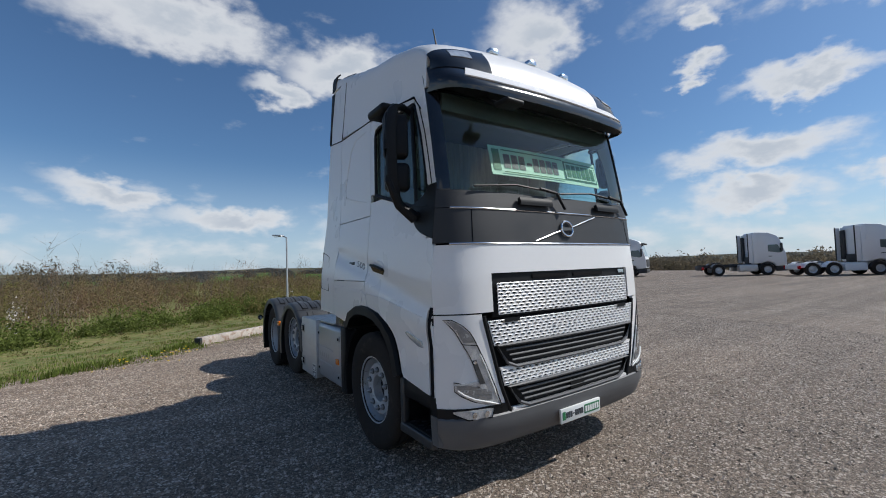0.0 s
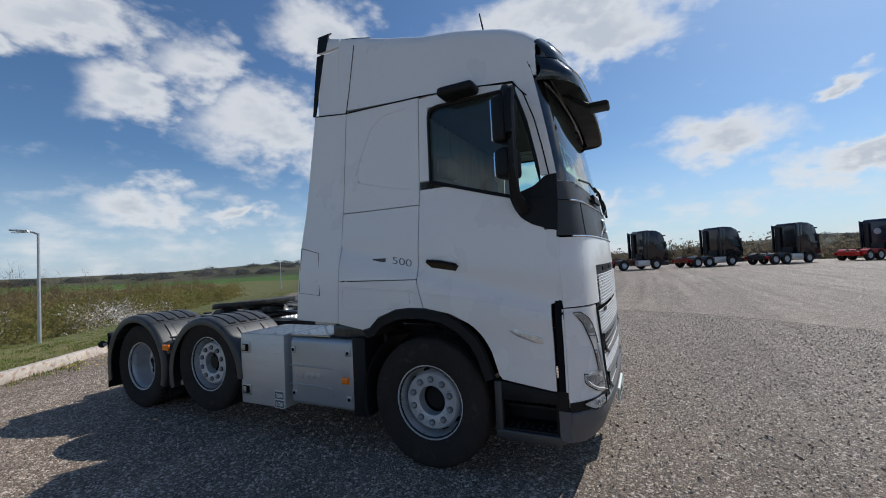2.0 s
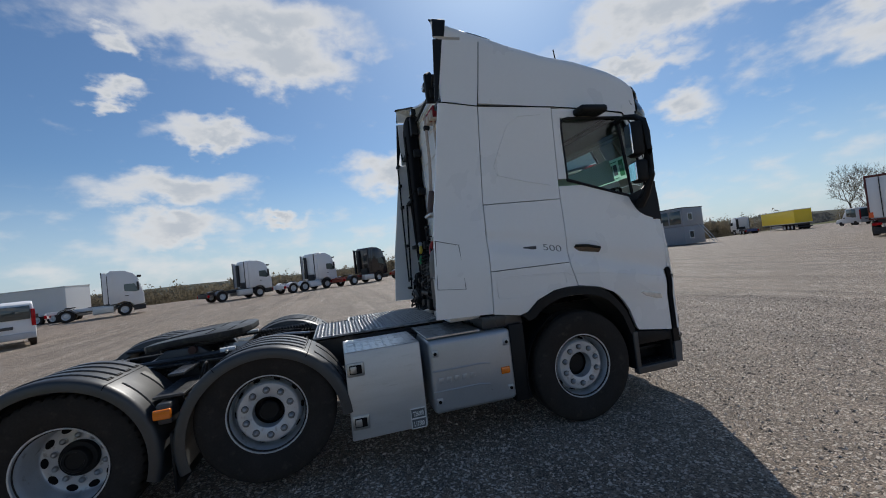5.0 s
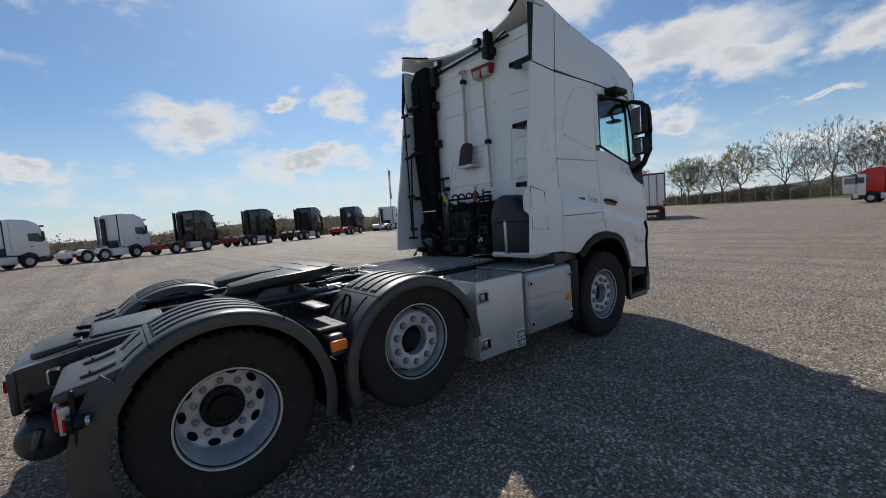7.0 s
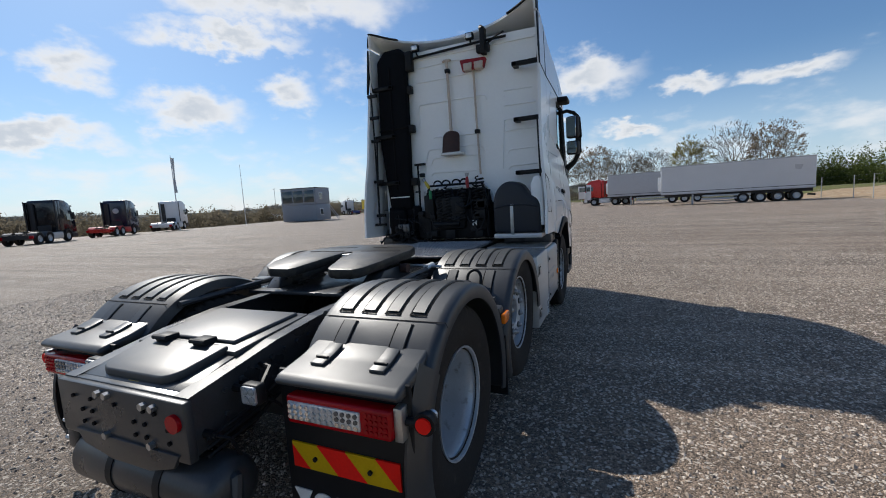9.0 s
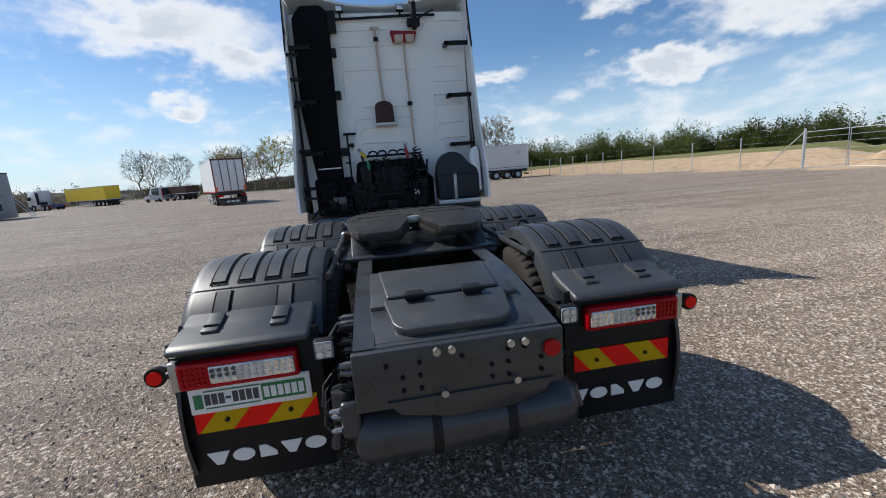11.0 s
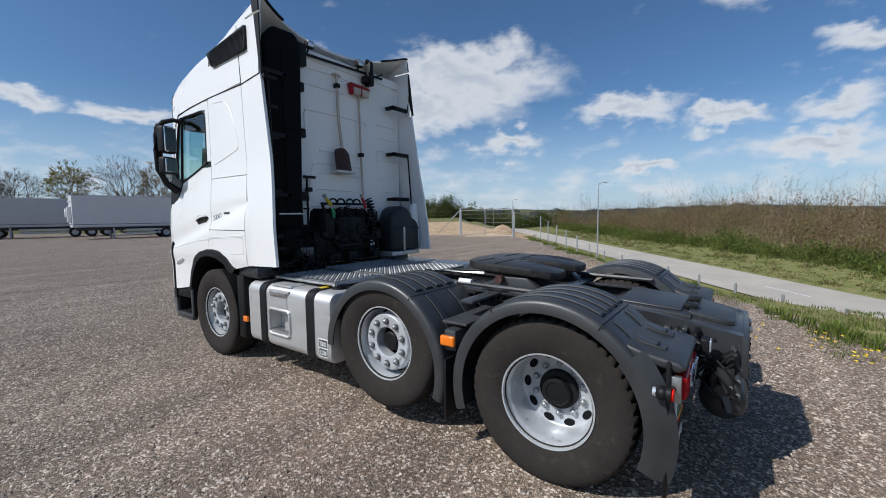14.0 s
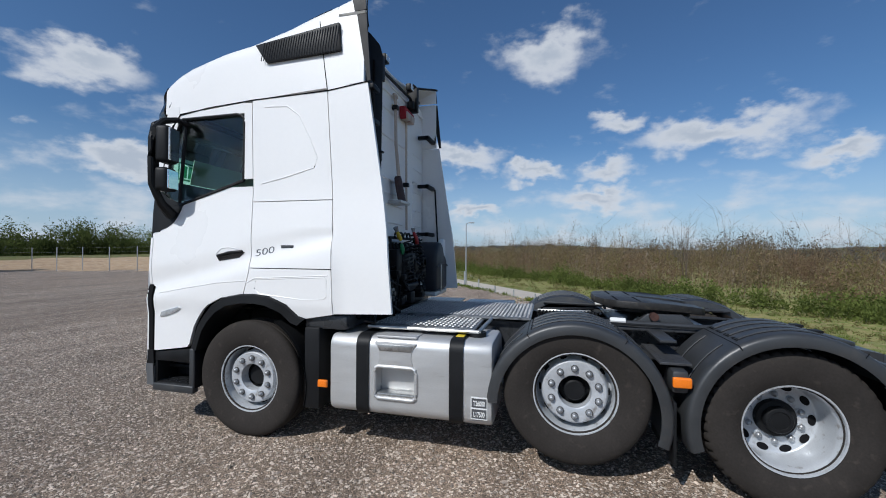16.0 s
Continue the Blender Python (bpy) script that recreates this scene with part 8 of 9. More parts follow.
def far_trailer(m, length, height, sidem, label, axles=3, doors=False, base=1.15, front=None, mark=None, stripe=True):
    t = thing("semi_trailer", label, "trailer", "", m)
    bm = B(); box(bm, -1.27, 1.27, -length, 0, base, height, 0.03, 1)
    body = part("body", bm, sidem, t)
    bm = B(); box(bm, -1.285, 1.285, -length - 0.02, 0.02, base - 0.02, base + 0.09)
    box(bm, -1.285, 1.285, -length - 0.02, 0.02, height - 0.09, height + 0.01)
    part("edge_rail", bm, GREYP, body, apart=True)
    if stripe:
        bm = B(); box(bm, -1.283, 1.283, -length + 0.05, -0.05, base + 0.22, base + 0.27)
        part("dark_stripe", bm, DARKPRINT, body)
    bm = B(); box(bm, -0.9, 0.9, -length + 0.1, -0.3, base - 0.32, base - 0.02)
    part("underframe", bm, DARKSKIRT, t)
    for i in range(axles):
        for sx in (1, -1):
            far_wheel(t, sx * 1.22, -length + 1.3 + i * 1.32, 0.5, sx, RIM)
    for sx in (1, -1):
        bm = B(); box(bm, *sorted((sx * 0.95, sx * 1.08)), -2.9, -2.75, 0.0, base - 0.1, 0.01)
        part("landing_leg", bm, GREYP, t)
        bm = B(); box(bm, *sorted((sx * 1.18, sx * 1.22)), -length * 0.62, -length * 0.30, 0.45, 0.62)
        box(bm, *sorted((sx * 1.18, sx * 1.22)), -length * 0.62, -length * 0.30, 0.75, 0.92)
        part("side_guard", bm, GREYP, t, apart=True)
    bm = B(); box(bm, -1.2, 1.2, -length - 0.02, -length + 0.05, 0.42, 0.6, 0.01)
    part("bumper_bar", bm, DARKSKIRT, t)
    if doors:
        for x0, x1 in ((-1.19, -0.62), (-0.58, -0.02), (0.02, 0.58), (0.62, 1.19)):
            bm = B(); box(bm, x0, x1, -length - 0.05, -length - 0.018, base + 0.1, height - 0.1, 0.006)
            part("door_panel", bm, WHITEP, body)
        for x in (-1.22, 1.22):
            bm = B(); box(bm, x - 0.05, x + 0.05, -length - 0.07, -length - 0.01, base, height, 0.01)
            part("door_post", bm, MAROON, body)
            bm = B(); box(bm, x * 0.93 - 0.10, x * 0.93 + 0.10, -length - 0.075, -length - 0.045, base + 0.10, base + 0.45)
            part("warning_board", bm, ORANGE_BOARD, body)
        bm = B(); box(bm, -1.27, 1.27, -length - 0.06, -length - 0.02, base - 0.05, base + 0.04)
        part("red_sill", bm, MAROON, body)
        bm = B(); box(bm, -1.27, 1.27, -length - 0.065, -length - 0.02, height - 0.13, height + 0.015, 0.01)
        part("door_header", bm, MAROON, body)
        bm = B(); box(bm, -1.29, -1.265, -length - 0.02, 0.0, base - 0.03, base + 0.05)
        part("red_line", bm, REDP, body)
        for x in (-0.6, 0.0, 0.6):
            bm = B(); tube(bm, [(x, -length - 0.07, base + 0.1), (x, -length - 0.07, height - 0.1)], 0.026, 6)
            part("lock_rod", bm, DARKSKIRT, body)
        bm = B(); box(bm, -1.15, 1.15, -length - 0.02, -length + 0.02, 0.16, 0.44, 0.01)
        part("spray_flap", bm, DARKSKIRT, t)
        bm = B()
        for i in range(3):
            box(bm, -0.5 + i * 0.36, -0.22 + i * 0.36, -length - 0.03, -length + 0.0, 0.20, 0.36)
        part("plain_mark", bm, WHITE_VINYL, t, apart=True)
        for sx in (1, -1):
            bm = B(); box(bm, *sorted((sx * 0.7, sx * 1.15)), -length - 0.06, -length, 0.72, 0.9, 0.01)
            part("tail_lamp", bm, RED, t)
    if mark:
        bm = B(); prism(bm, [(-length + 0.9, height - 0.75), (-length + 1.5, height - 0.7), (-length + 1.45, height - 1.1), (-length + 1.05, height - 1.2)], lambda p, q, w: Vector((w, p, q)), -1.276, -1.268)
        part("plain_mark", bm, GREYP, body)
    if front:
        bm = B()
        for i in range(5):
            box(bm, -1.1, 1.1, 0.02, 0.09, base + 0.3 + i * 0.5, base + 0.36 + i * 0.5)
        box(bm, -0.8, -0.5, 0.0, 0.3, base + 0.4, base + 1.8, 0.05); box(bm, 0.2, 0.8, 0.0, 0.35, base + 0.9, base + 1.7, 0.05)
        part("front_fitting", bm, WHITEP, t, apart=True)
    return t


far_trailer(pose(6.3, 43.6, -0.3, 0, 0, 83), 12.2, 4.0, TARP, "long white walking-floor trailer with four axles", 4, front=True, mark=True)
far_trailer(pose(1.0, 54.5, -0.3, 0, 0, 80), 11.5, 4.0, GREYP, "pale grey box trailer behind a red truck", 3, front=True)
far_trailer(pose(-17.8, 43.3, -0.1, 0, 0, 25), 12.0, 4.0, TARP, "white box trailer with pale doors in a dark red frame", 3, doors=True, stripe=False)
far_trailer(pose(-58, 84, -0.3, 0, 0, 57), 13.0, 3.6, YELLOWP, "yellow curtain-sided trailer with a pale sign", 3, stripe=False)
far_trailer(pose(-37, 76, -0.3, 0, 0, 57), 6.0, 2.5, RUST, "low rust-red container trailer", 3, stripe=False)
far_tractor(pose(-61, 80, -0.3, 0, 0, 60), WHITEP, BLUEP, 3.6, "white and blue truck tractor by the yellow trailer", 2, group="trucks by the fence")
rt = far_tractor(pose(-0.85, 56.3, -0.3, 0, 0, 80), REDP, WHITEP, 3.55, "red truck tractor with a white front and its door open", 2, "", WHITEP, group="trucks by the fence")
bm = B(); box(bm, -1.262, 1.262, 0.35, 1.0, 0.8, 2.95, 0.02); box(bm, -1.262, 1.262, 0.9, 1.30, 0.5, 1.9, 0.03)
part("cab_front", bm, WHITEP, rt, "white cab front", apart=True)
bm = B(); prism(bm, [(-1.27, 1.15), (-1.75, 1.95), (-1.80, 1.92), (-1.31, 1.12)], lambda p, q, w: Vector((p, q, w)), 1.0, 2.75, 0.01)
dr = part("door", bm, WHITEP, rt, "open white cab door")
bm = B(); prism(bm, [(-1.345, 1.16), (-1.70, 1.75), (-1.80, 1.80), (-1.375, 1.10)], lambda p, q, w: Vector((p, q, w)), 2.0, 2.6)
part("door_window", bm, PANE, dr)
bm = B(); box(bm, -1.275, 1.275, 0.45, 0.92, 2.02, 2.62, 0.02)
part("side_window", bm, PANE, rt)
far_trailer(pose(-42.2, -37.3, -0.1, 0, 0, 166), 13.4, 3.15, TARP, "white box trailer standing beyond the van", 2, stripe=False, base=0.8)


def far_car(name, label, m, length, height, colour, van):
    t = thing(name, label, "van" if van else "car", "", m)
    L = length / 2
    prof = [(-L, 0.35), (-L, 0.9), (-L + 0.12, height - 0.12), (-L + 0.35, height), (L - 1.9, height), (L - 1.15, 1.15 if van else 0.95), (L - 0.15, 0.95 if van else 0.8), (L, 0.65), (L, 0.35)] if van else [(-L, 0.35), (-L, 0.95), (-L + 0.5, 1.0), (-L + 1.0, height), (L - 2.0, height), (L - 1.25, 0.95), (L - 0.15, 0.8), (L, 0.6), (L, 0.35)]
    bm = B(); prism(bm, prof, lambda p, q, w: Vector((w * (1 - 0.07 * max(0, q - 1.0)), p, q)), -0.93, 0.93, 0.06, 2)
    body = part("body", bm, colour, t, smooth=40)
    for sx in (1, -1):
        for y in (-L + 0.85, L - 0.9):
            bm = B(); lathe(bm, [(0.0, 0.01), (0.2, 0.0), (0.30, 0.01), (0.33, -0.02), (0.33, -0.2)], (sx * 0.93, y, 0.33), 20, sx)
            part("wheel", bm, RUBBER, t)
        bm = B(); box(bm, *sorted((sx * 0.885, sx * 0.905)), -L + 0.7, L - 1.95, 1.15, height - 0.18, 0.01)
        part("side_window", bm, PANE, body)
        bm = B(); box(bm, *sorted((sx * 0.80, sx * 0.93)), -L - 0.03, -L + 0.1, 0.85, height - 0.35, 0.02)
        part("tail_lamp", bm, RED, body)
        bm = B(); box(bm, *sorted((sx * 0.95, sx * 1.12)), L - 1.75, L - 1.6, 1.1, 1.28, 0.02)
        part("mirror", bm, DARKSKIRT, body)
    bm = B(); box(bm, -0.78, 0.78, -L - 0.02, -L + 0.12, 1.15, height - 0.2, 0.02)
    part("rear_window", bm, PANE, body)
    bm = B(); box(bm, -0.92, 0.92, -L - 0.05, -L + 0.1, 0.35, 0.6, 0.03)
    part("bumper", bm, colour if not van else GREYP, body)
    bm = B(); box(bm, -0.26, 0.26, -L - 0.035, -L + 0.02, 0.78, 0.9, 0.005)
    part("plate", bm, DARKPRINT, body)
    return t


far_car("van", "white people carrier van at the yard's edge", pose(-17.9, -16.4, 0, 0, 0, 122), 4.7, 1.9, WHITEP, True)
far_car("car", "white estate car beside the site office", pose(-72, 66, -0.4, 0, 0, 120), 4.5, 1.5, WHITEP, False)
far_car("horse_trailer", "grey horse trailer by the fence", pose(-39, 75, -0.3, 0, 0, 70), 4.2, 2.6, GREYP, True)

# two-storey site office of stacked cabins
office = thing("site_office", "grey two-storey site office of stacked cabins", "building", "", Matrix.Translation((-42.5, 46.5, -0.2)) @ Matrix.Rotation(math.atan2(-0.217, -0.976), 4, "Z"))
for z0, mt in ((0.0, CONT), (2.65, CONT)):
    bm = B(); box(bm, 0, 6.06, -4.88, 0, z0, z0 + 2.6, 0.02)
    for i in range(24):
        box(bm, 0.1 + i * 0.245, 0.2 + i * 0.245, -0.01, 0.025, z0 + 0.15, z0 + 2.45)
    part("cabin", bm, mt, office)
bm = B(); box(bm, -0.05, 6.1, -4.93, 0.05, 5.25, 5.35)
part("roof", bm, DARKSKIRT, office)
for x0, x1 in ((0.3, 2.0), (2.2, 3.9), (4.1, 5.8)):
    bm = B(); box(bm, x0, x1, 0.02, 0.05, 3.0, 4.9, 0.01)
    part("window", bm, PANE, office)
for z0 in (0.8, 3.4):
    bm = B(); box(bm, -0.05, -0.01, -2.2, -1.1, z0, z0 + 1.1, 0.01)
    w = part("window_frame", bm, WHITEP, office)
    bm = B(); box(bm, -0.065, -0.03, -2.1, -1.2, z0 + 0.1, z0 + 1.0)
    part("pane", bm, PANE, w)
bm = B()
tube(bm, [(-0.1, -3.4, 2.7), (-2.0, -3.4, 0.0)], 0.05, 6); tube(bm, [(-0.1, -4.2, 2.7), (-2.0, -4.2, 0.0)], 0.05, 6)
part("stair_string", bm, ZINC, office, apart=True)


def lamp_post(x, y, z, h, arm):
    t = thing("street_lamp", "slim galvanised street lamp beside the road", "street lamp", "street lamps", pose(x, y, z, 0, 0, arm))
    bm = B(); tube(bm, [(0, 0, -0.2), (0, 0, h * 0.3), (0, 0, h)], [0.065, 0.055, 0.035], 10)
    part("pole", bm, ZINC, t)
    bm = B(); tube(bm, [(0, 0, h - 0.03), (0.15, 0, h + 0.04), (0.3, 0, h + 0.06)], 0.03, 8)
    part("bracket", bm, ZINC, t)
    bm = B(); prism(bm, [(0.2, h + 0.02), (0.75, h + 0.1), (0.75, h + 0.15), (0.25, h + 0.12)], lambda p, q, w: Vector((p, w, q)), -0.1, 0.1, 0.02)
    hd = part("lamp_head", bm, GREYP, t)
    bm = B(); box(bm, 0.4, 0.7, -0.08, 0.08, h + 0.035, h + 0.06)
    part("lens", bm, CLEAR, hd)
    return t


for x, y, z, h in ((-1.81, -15.57, -2.2, 5.35), (29.9, 4.24, -2.1, 6.05), (57.5, 25.5, -2.1, 6.0), (84, 44, -2.1, 6.0)):
    lamp_post(x, y, z, h, -55)
for v in (-47, -84, -121):
    lamp_post(*xy(13.2, v), -2.6, 5.4, -55)
flag = thing("flagpole", "tall white flagpole with a hanging banner", "flagpole", "", pose(-52.2, 30.4, -0.3))
bm = B(); tube(bm, [(0, 0, 0), (0, 0, 10.1)], [0.09, 0.04], 8)
part("pole", bm, WHITEP, flag)
bm = B(); grid(bm, lambda u, z: Vector((0.05 + u * 0.5, 0.08 * math.sin(u * 4 + z), z)), span(0, 1, 4), span(5.2, 9.7, 8))
part("banner", bm, GREYP, flag, solid=0.01)
pole = thing("flagpole", "bare white flagpole near the office", "flagpole", "", pose(-67, 54, -0.5))
bm = B(); tube(bm, [(0, 0, 0), (0, 0, 11.8)], [0.08, 0.035], 8)
part("pole", bm, WHITEP, pole)
sg = thing("street_lamp", "far lamp post beyond the yard", "street lamp", "street lamps", pose(-95, 90, -0.5))
bm = B(); tube(bm, [(0, 0, 0), (0, 0, 9.0)], [0.08, 0.05], 8); box(bm, -0.3, 0.3, -0.15, 0.15, 9.0, 9.15)
part("pole", bm, ZINC, sg)

# timber beam that marks the gravel's edge
beam = thing("timber_beam", "weathered white-painted timber beam along the gravel edge", "beam")
BEAMW = shader("weathered_white_timber", (0.52, 0.46, 0.40), 0.8, var=0.2, scale=5, fine=40, bump=0.4, dirt=(0.28, 0.16, 0.10), dirt_amount=0.14, stretch=(1, 1, 1))
pa, pb = Vector((2.12, -7.28, 0.0)), Vector((-6.2, -12.75, -0.02))
d = (pb - pa).normalized(); nrm = Vector((-d.y, d.x, 0))
for i in range(3):
    a, b = pa + (pb - pa) * (i / 3 + 0.004), pa + (pb - pa) * ((i + 1) / 3)
    bm = B(); prism(bm, [(-0.1, -0.03), (0.1, -0.03), (0.1, 0.17), (-0.1, 0.17)], lambda p, q, w: a + (b - a) * w + nrm * p + Vector((0, 0, q)), 0.0, 1.0, 0.012)
    part("length", bm, BEAMW, beam)
bm = B(); prism(bm, [(-0.09, 0.0), (0.09, 0.0), (0.09, 0.16), (-0.09, 0.16)], lambda p, q, w: pa + d * w + nrm * p + Vector((0, 0, q)), -0.006, 0.002)
part("sawn_end", bm, DARKSKIRT, beam)
pa, pb = Vector((-7.0, -13.2, 0.0)), Vector((-24, -23.0, 0.0))
kerb = thing("stone_row", "row of pale stones along the yard's edge", "stones")
rk = random.Random(9)
STONEP = shader("pale_boulder", (0.38, 0.34, 0.29), 0.9, var=0.2, bump=0.4)
for i in range(34):
    p = pa + (pb - pa) * (i + rk.random() * 0.5) / 34 + Vector((rk.gauss(0, 0.12), rk.gauss(0, 0.12), 0.03))
    bm = B(); bmesh.ops.create_icosphere(bm, subdivisions=1, radius=rk.uniform(0.12, 0.24), matrix=Matrix.Translation(p) @ Matrix.Diagonal((1.3, 1, 0.7, 1)))
    for v in bm.verts:
        v.co += Vector((rk.gauss(0, 0.02), rk.gauss(0, 0.02), rk.gauss(0, 0.02)))
    part("stone", bm, STONEP, kerb)


# wire fence: galvanised posts with line wires
def fence(points, spacing, label, tops=None):
    t = thing("wire_fence", label, "fence")
    heads = []
    for (x0, y0), (x1, y1) in zip(points, points[1:]):
        n = max(1, round(math.hypot(x1 - x0, y1 - y0) / spacing))
        for i in range(n):
            f = i / n
            x, y = x0 + (x1 - x0) * f, y0 + (y1 - y0) * f
            z = terrain(x, y)
            top = tops(x, y) if tops else z + 1.95
            bm = B(); tube(bm, [(x, y, min(z, top - 0.4) - 0.3), (x, y, top)], 0.032, 6)
            part("post", bm, ZINC, t)
            heads.append((Vector((x, y, z)), top))
    for k in range(5):
        bm = B()
        tube(bm, [Vector((p.x, p.y, top - 0.05 - k * 0.36)) for p, top in heads], 0.0025, 3)
        part("wire", bm, ZINC, t)
    return t


fence([(23.6, 13.2), (22.4, 16), (20.8, 26), (20.5, 40), (14, 58), (-2, 80), (-32, 94), (-60, 104)], 3.0, "galvanised post and wire fence round the yard")
ftop = lambda x, y: lerp([(8.7, -0.29), (10.9, -0.24), (13.1, -0.14), (15.4, -0.06), (16.5, 0.16), (17.6, 0.5), (19.9, 0.92), (22.2, 1.45), (22.6, 1.8)], x)
fence([(22.6, 7.9), (22.2, 5.8), (16.5, 0.9), (10.9, -4.0), (6.5, -7.6)], 1.5, "galvanised fence stepping down beside the road", ftop)
gate = thing("double_gate", "galvanised double gate closing the yard", "gate")
g0, g1 = Vector((23.4, 13.0, 0.0)), Vector((22.6, 8.0, 0.0))
for p in (g0, g1):
    bm = B(); tube(bm, [p - Vector((0, 0, 0.2)), p + Vector((0, 0, 2.15))], 0.06, 8)
    part("gate_post", bm, ZINC, gate)
for k in range(2):
    a, b = g0 + (g1 - g0) * (0.02 + 0.49 * k), g0 + (g1 - g0) * (0.49 + 0.49 * k)
    up = lambda z: Vector((0, 0, z))
    bm = B(); tube(bm, [a + up(0.1), b + up(0.1), b + up(1.95), a + up(1.95), a + up(0.1)], 0.026, 6)
    lf = part("gate_leaf", bm, ZINC, gate)
    for i in range(1, 6):
        bm = B(); tube(bm, [a + up(0.1 + i * 0.31), b + up(0.1 + i * 0.31)], 0.008, 4)
        part("bar", bm, ZINC, lf)
bm = B(); tube(bm, [g0 + Vector((0, 0, 2.0)), g0 + Vector((0.5, 2.6, 0.1))], 0.03, 6)
part("stay", bm, ZINC, gate)
V, F = [], []
for i in range(9):
    for j in range(9):
        a, b = -2.2 + i * 0.55, -1.6 + j * 0.4
        V.append((25.5 + a * 0.25 + b, 10.4 + a - b * 0.2, terrain(25.5, 10.4) - 0.1 + 0.85 * math.exp(-(a / 1.2) ** 2 - (b / 0.9) ** 2) + 0.05 * math.sin(i * 7 + j * 3)))
F = [(i * 9 + j, i * 9 + 9 + j, i * 9 + 10 + j, i * 9 + 1 + j) for i in range(8) for j in range(8)]
stuff("soil_heap", V, F, SAND, "low heap of sandy soil behind the gate", "soil")


# ---- trees and scrub ----
def tree(x, y, h, seed, buds=None, label="bare deciduous tree with a round spreading crown"):
    """A tree whose limbs reach for points spread through a domed crown, each by the shortest way along the limbs before it."""
    r = np.random.default_rng(seed)
    t = thing("tree", label, "tree", "trees behind the fence", pose(x, y, terrain(x, y), 0, 0, r.uniform(0, 360)))
    fork = h * r.uniform(0.20, 0.30)
    pts = [np.array((0, 0, -0.2)), np.array((r.normal(0, 0.05), r.normal(0, 0.05), fork * 0.5)), np.array((r.normal(0, 0.1), r.normal(0, 0.1), fork))]
    up, way = [-1, 0, 1], [0.0, fork * 0.5, fork]
    wide = h * r.uniform(0.33, 0.42)
    goal = []
    while len(goal) < 520:
        q = r.uniform(-1, 1, 3)
        m = np.linalg.norm(q)
        if m > 1 or r.uniform() > 0.25 + 0.75 * m ** 2:
            continue
        lump = 0.86 + 0.16 * math.sin(3 * math.atan2(q[1], q[0]) + seed) + 0.08 * math.sin(5 * q[2] + seed)
        g = np.array((q[0] * wide * lump, q[1] * wide * lump, h * 0.63 + q[2] * h * 0.37 * lump))
        if g[2] > fork * 0.9 + 0.55 * math.hypot(g[0], g[1]):
            goal.append(g)
    goal.sort(key=lambda g: float(np.linalg.norm(g - pts[2])))
    for g in goal:
        P_, W_ = np.array(pts[2:]), np.array(way[2:])
        d = np.linalg.norm(P_ - g, axis=1)
        best = 2 + int(np.argmin(d + 0.62 * W_ + 1.5 * np.maximum(0, P_[:, 2] - g[2])))
        a = pts[best]
        mid = a + (g - a) * 0.5 + np.array((r.normal(0, 0.04), r.normal(0, 0.04), -0.05)) * np.linalg.norm(g - a)
        for q in (mid, g):
            pts.append(q); up.append(best); way.append(way[best] + float(np.linalg.norm(q - pts[best])))
            best = len(pts) - 1
    load = [0.0] * len(pts)
    tips = []
    for i in range(len(pts) - 1, 0, -1):
        if load[i] == 0.0:
            load[i] = 1.0
            tips.append(i)
        load[up[i]] += load[i]
    thick = [0.0135 * n ** 0.445 for n in load]
    bm, tw = B(), B()
    for i in range(1, len(pts)):
        a, b = Vector(pts[up[i]]), Vector(pts[i])
        ra, rb = min(thick[up[i]], thick[i] * 1.35), thick[i]
        tube(bm if rb > 0.035 else tw, [a, b], [ra, rb], 7 if rb > 0.08 else (5 if rb > 0.035 else 3), cap=False)
    V, F = [], []
    for i in tips:
        a = Vector(pts[i])
        out = (a - Vector((0, 0, h * 0.45))).normalized()
        for _ in range(7):
            b = a + (out + Vector(r.normal(0, 0.45, 3))).normalized() * r.uniform(0.4, 1.0)
            if buds:
                for f in (0.5, 0.8, 1.0):
                    c, k = a.lerp(b, f), len(V)
                    V += [c + Vector(r.normal(0, 0.075, 3)) for _ in range(3)]
                    F.append((k, k + 1, k + 2))
            tube(tw, [a, b], [0.012, 0.005], 3, cap=False)
    part("trunk", bm, BARK, t, smooth=60)
    part("crown", tw, TWIG, t, "fine bare twigs", smooth=0)
    if buds:
        me = bpy.data.meshes.new("foliage"); me.from_pydata(V, [], F); me.materials.append(buds)
        new("foliage", me).parent = t
    return t


for i, (x, y, h, b) in enumerate(((-28.5, 92, 8.5, None), (-22.5, 95, 9.6, YELLOWBUD), (-15.9, 97, 10.4, None), (-9.2, 98, 11.0, None), (-2.6, 97, 9.6, RUSSET), (3.6, 95, 8.6, None), (9, 90, 8.2, None), (14.5, 84, 8.4, BUD), (20, 78, 9.4, None), (25, 76, 8.6, RUSSET),
                                  (-60, 112, 10, None), (-55, 108, 9.4, None), (-48, 106, 8.5, None), (-34, 100, 8.5, BUD), (-37, 104, 9, None), (-25.5, 94, 7, None), (-12.5, 98, 8, None), (-5.8, 99, 7.5, None), (0.6, 97, 7, None), (6.5, 93, 7.4, None))):
    tree(x, y, h * 1.22, 20 + i, b)


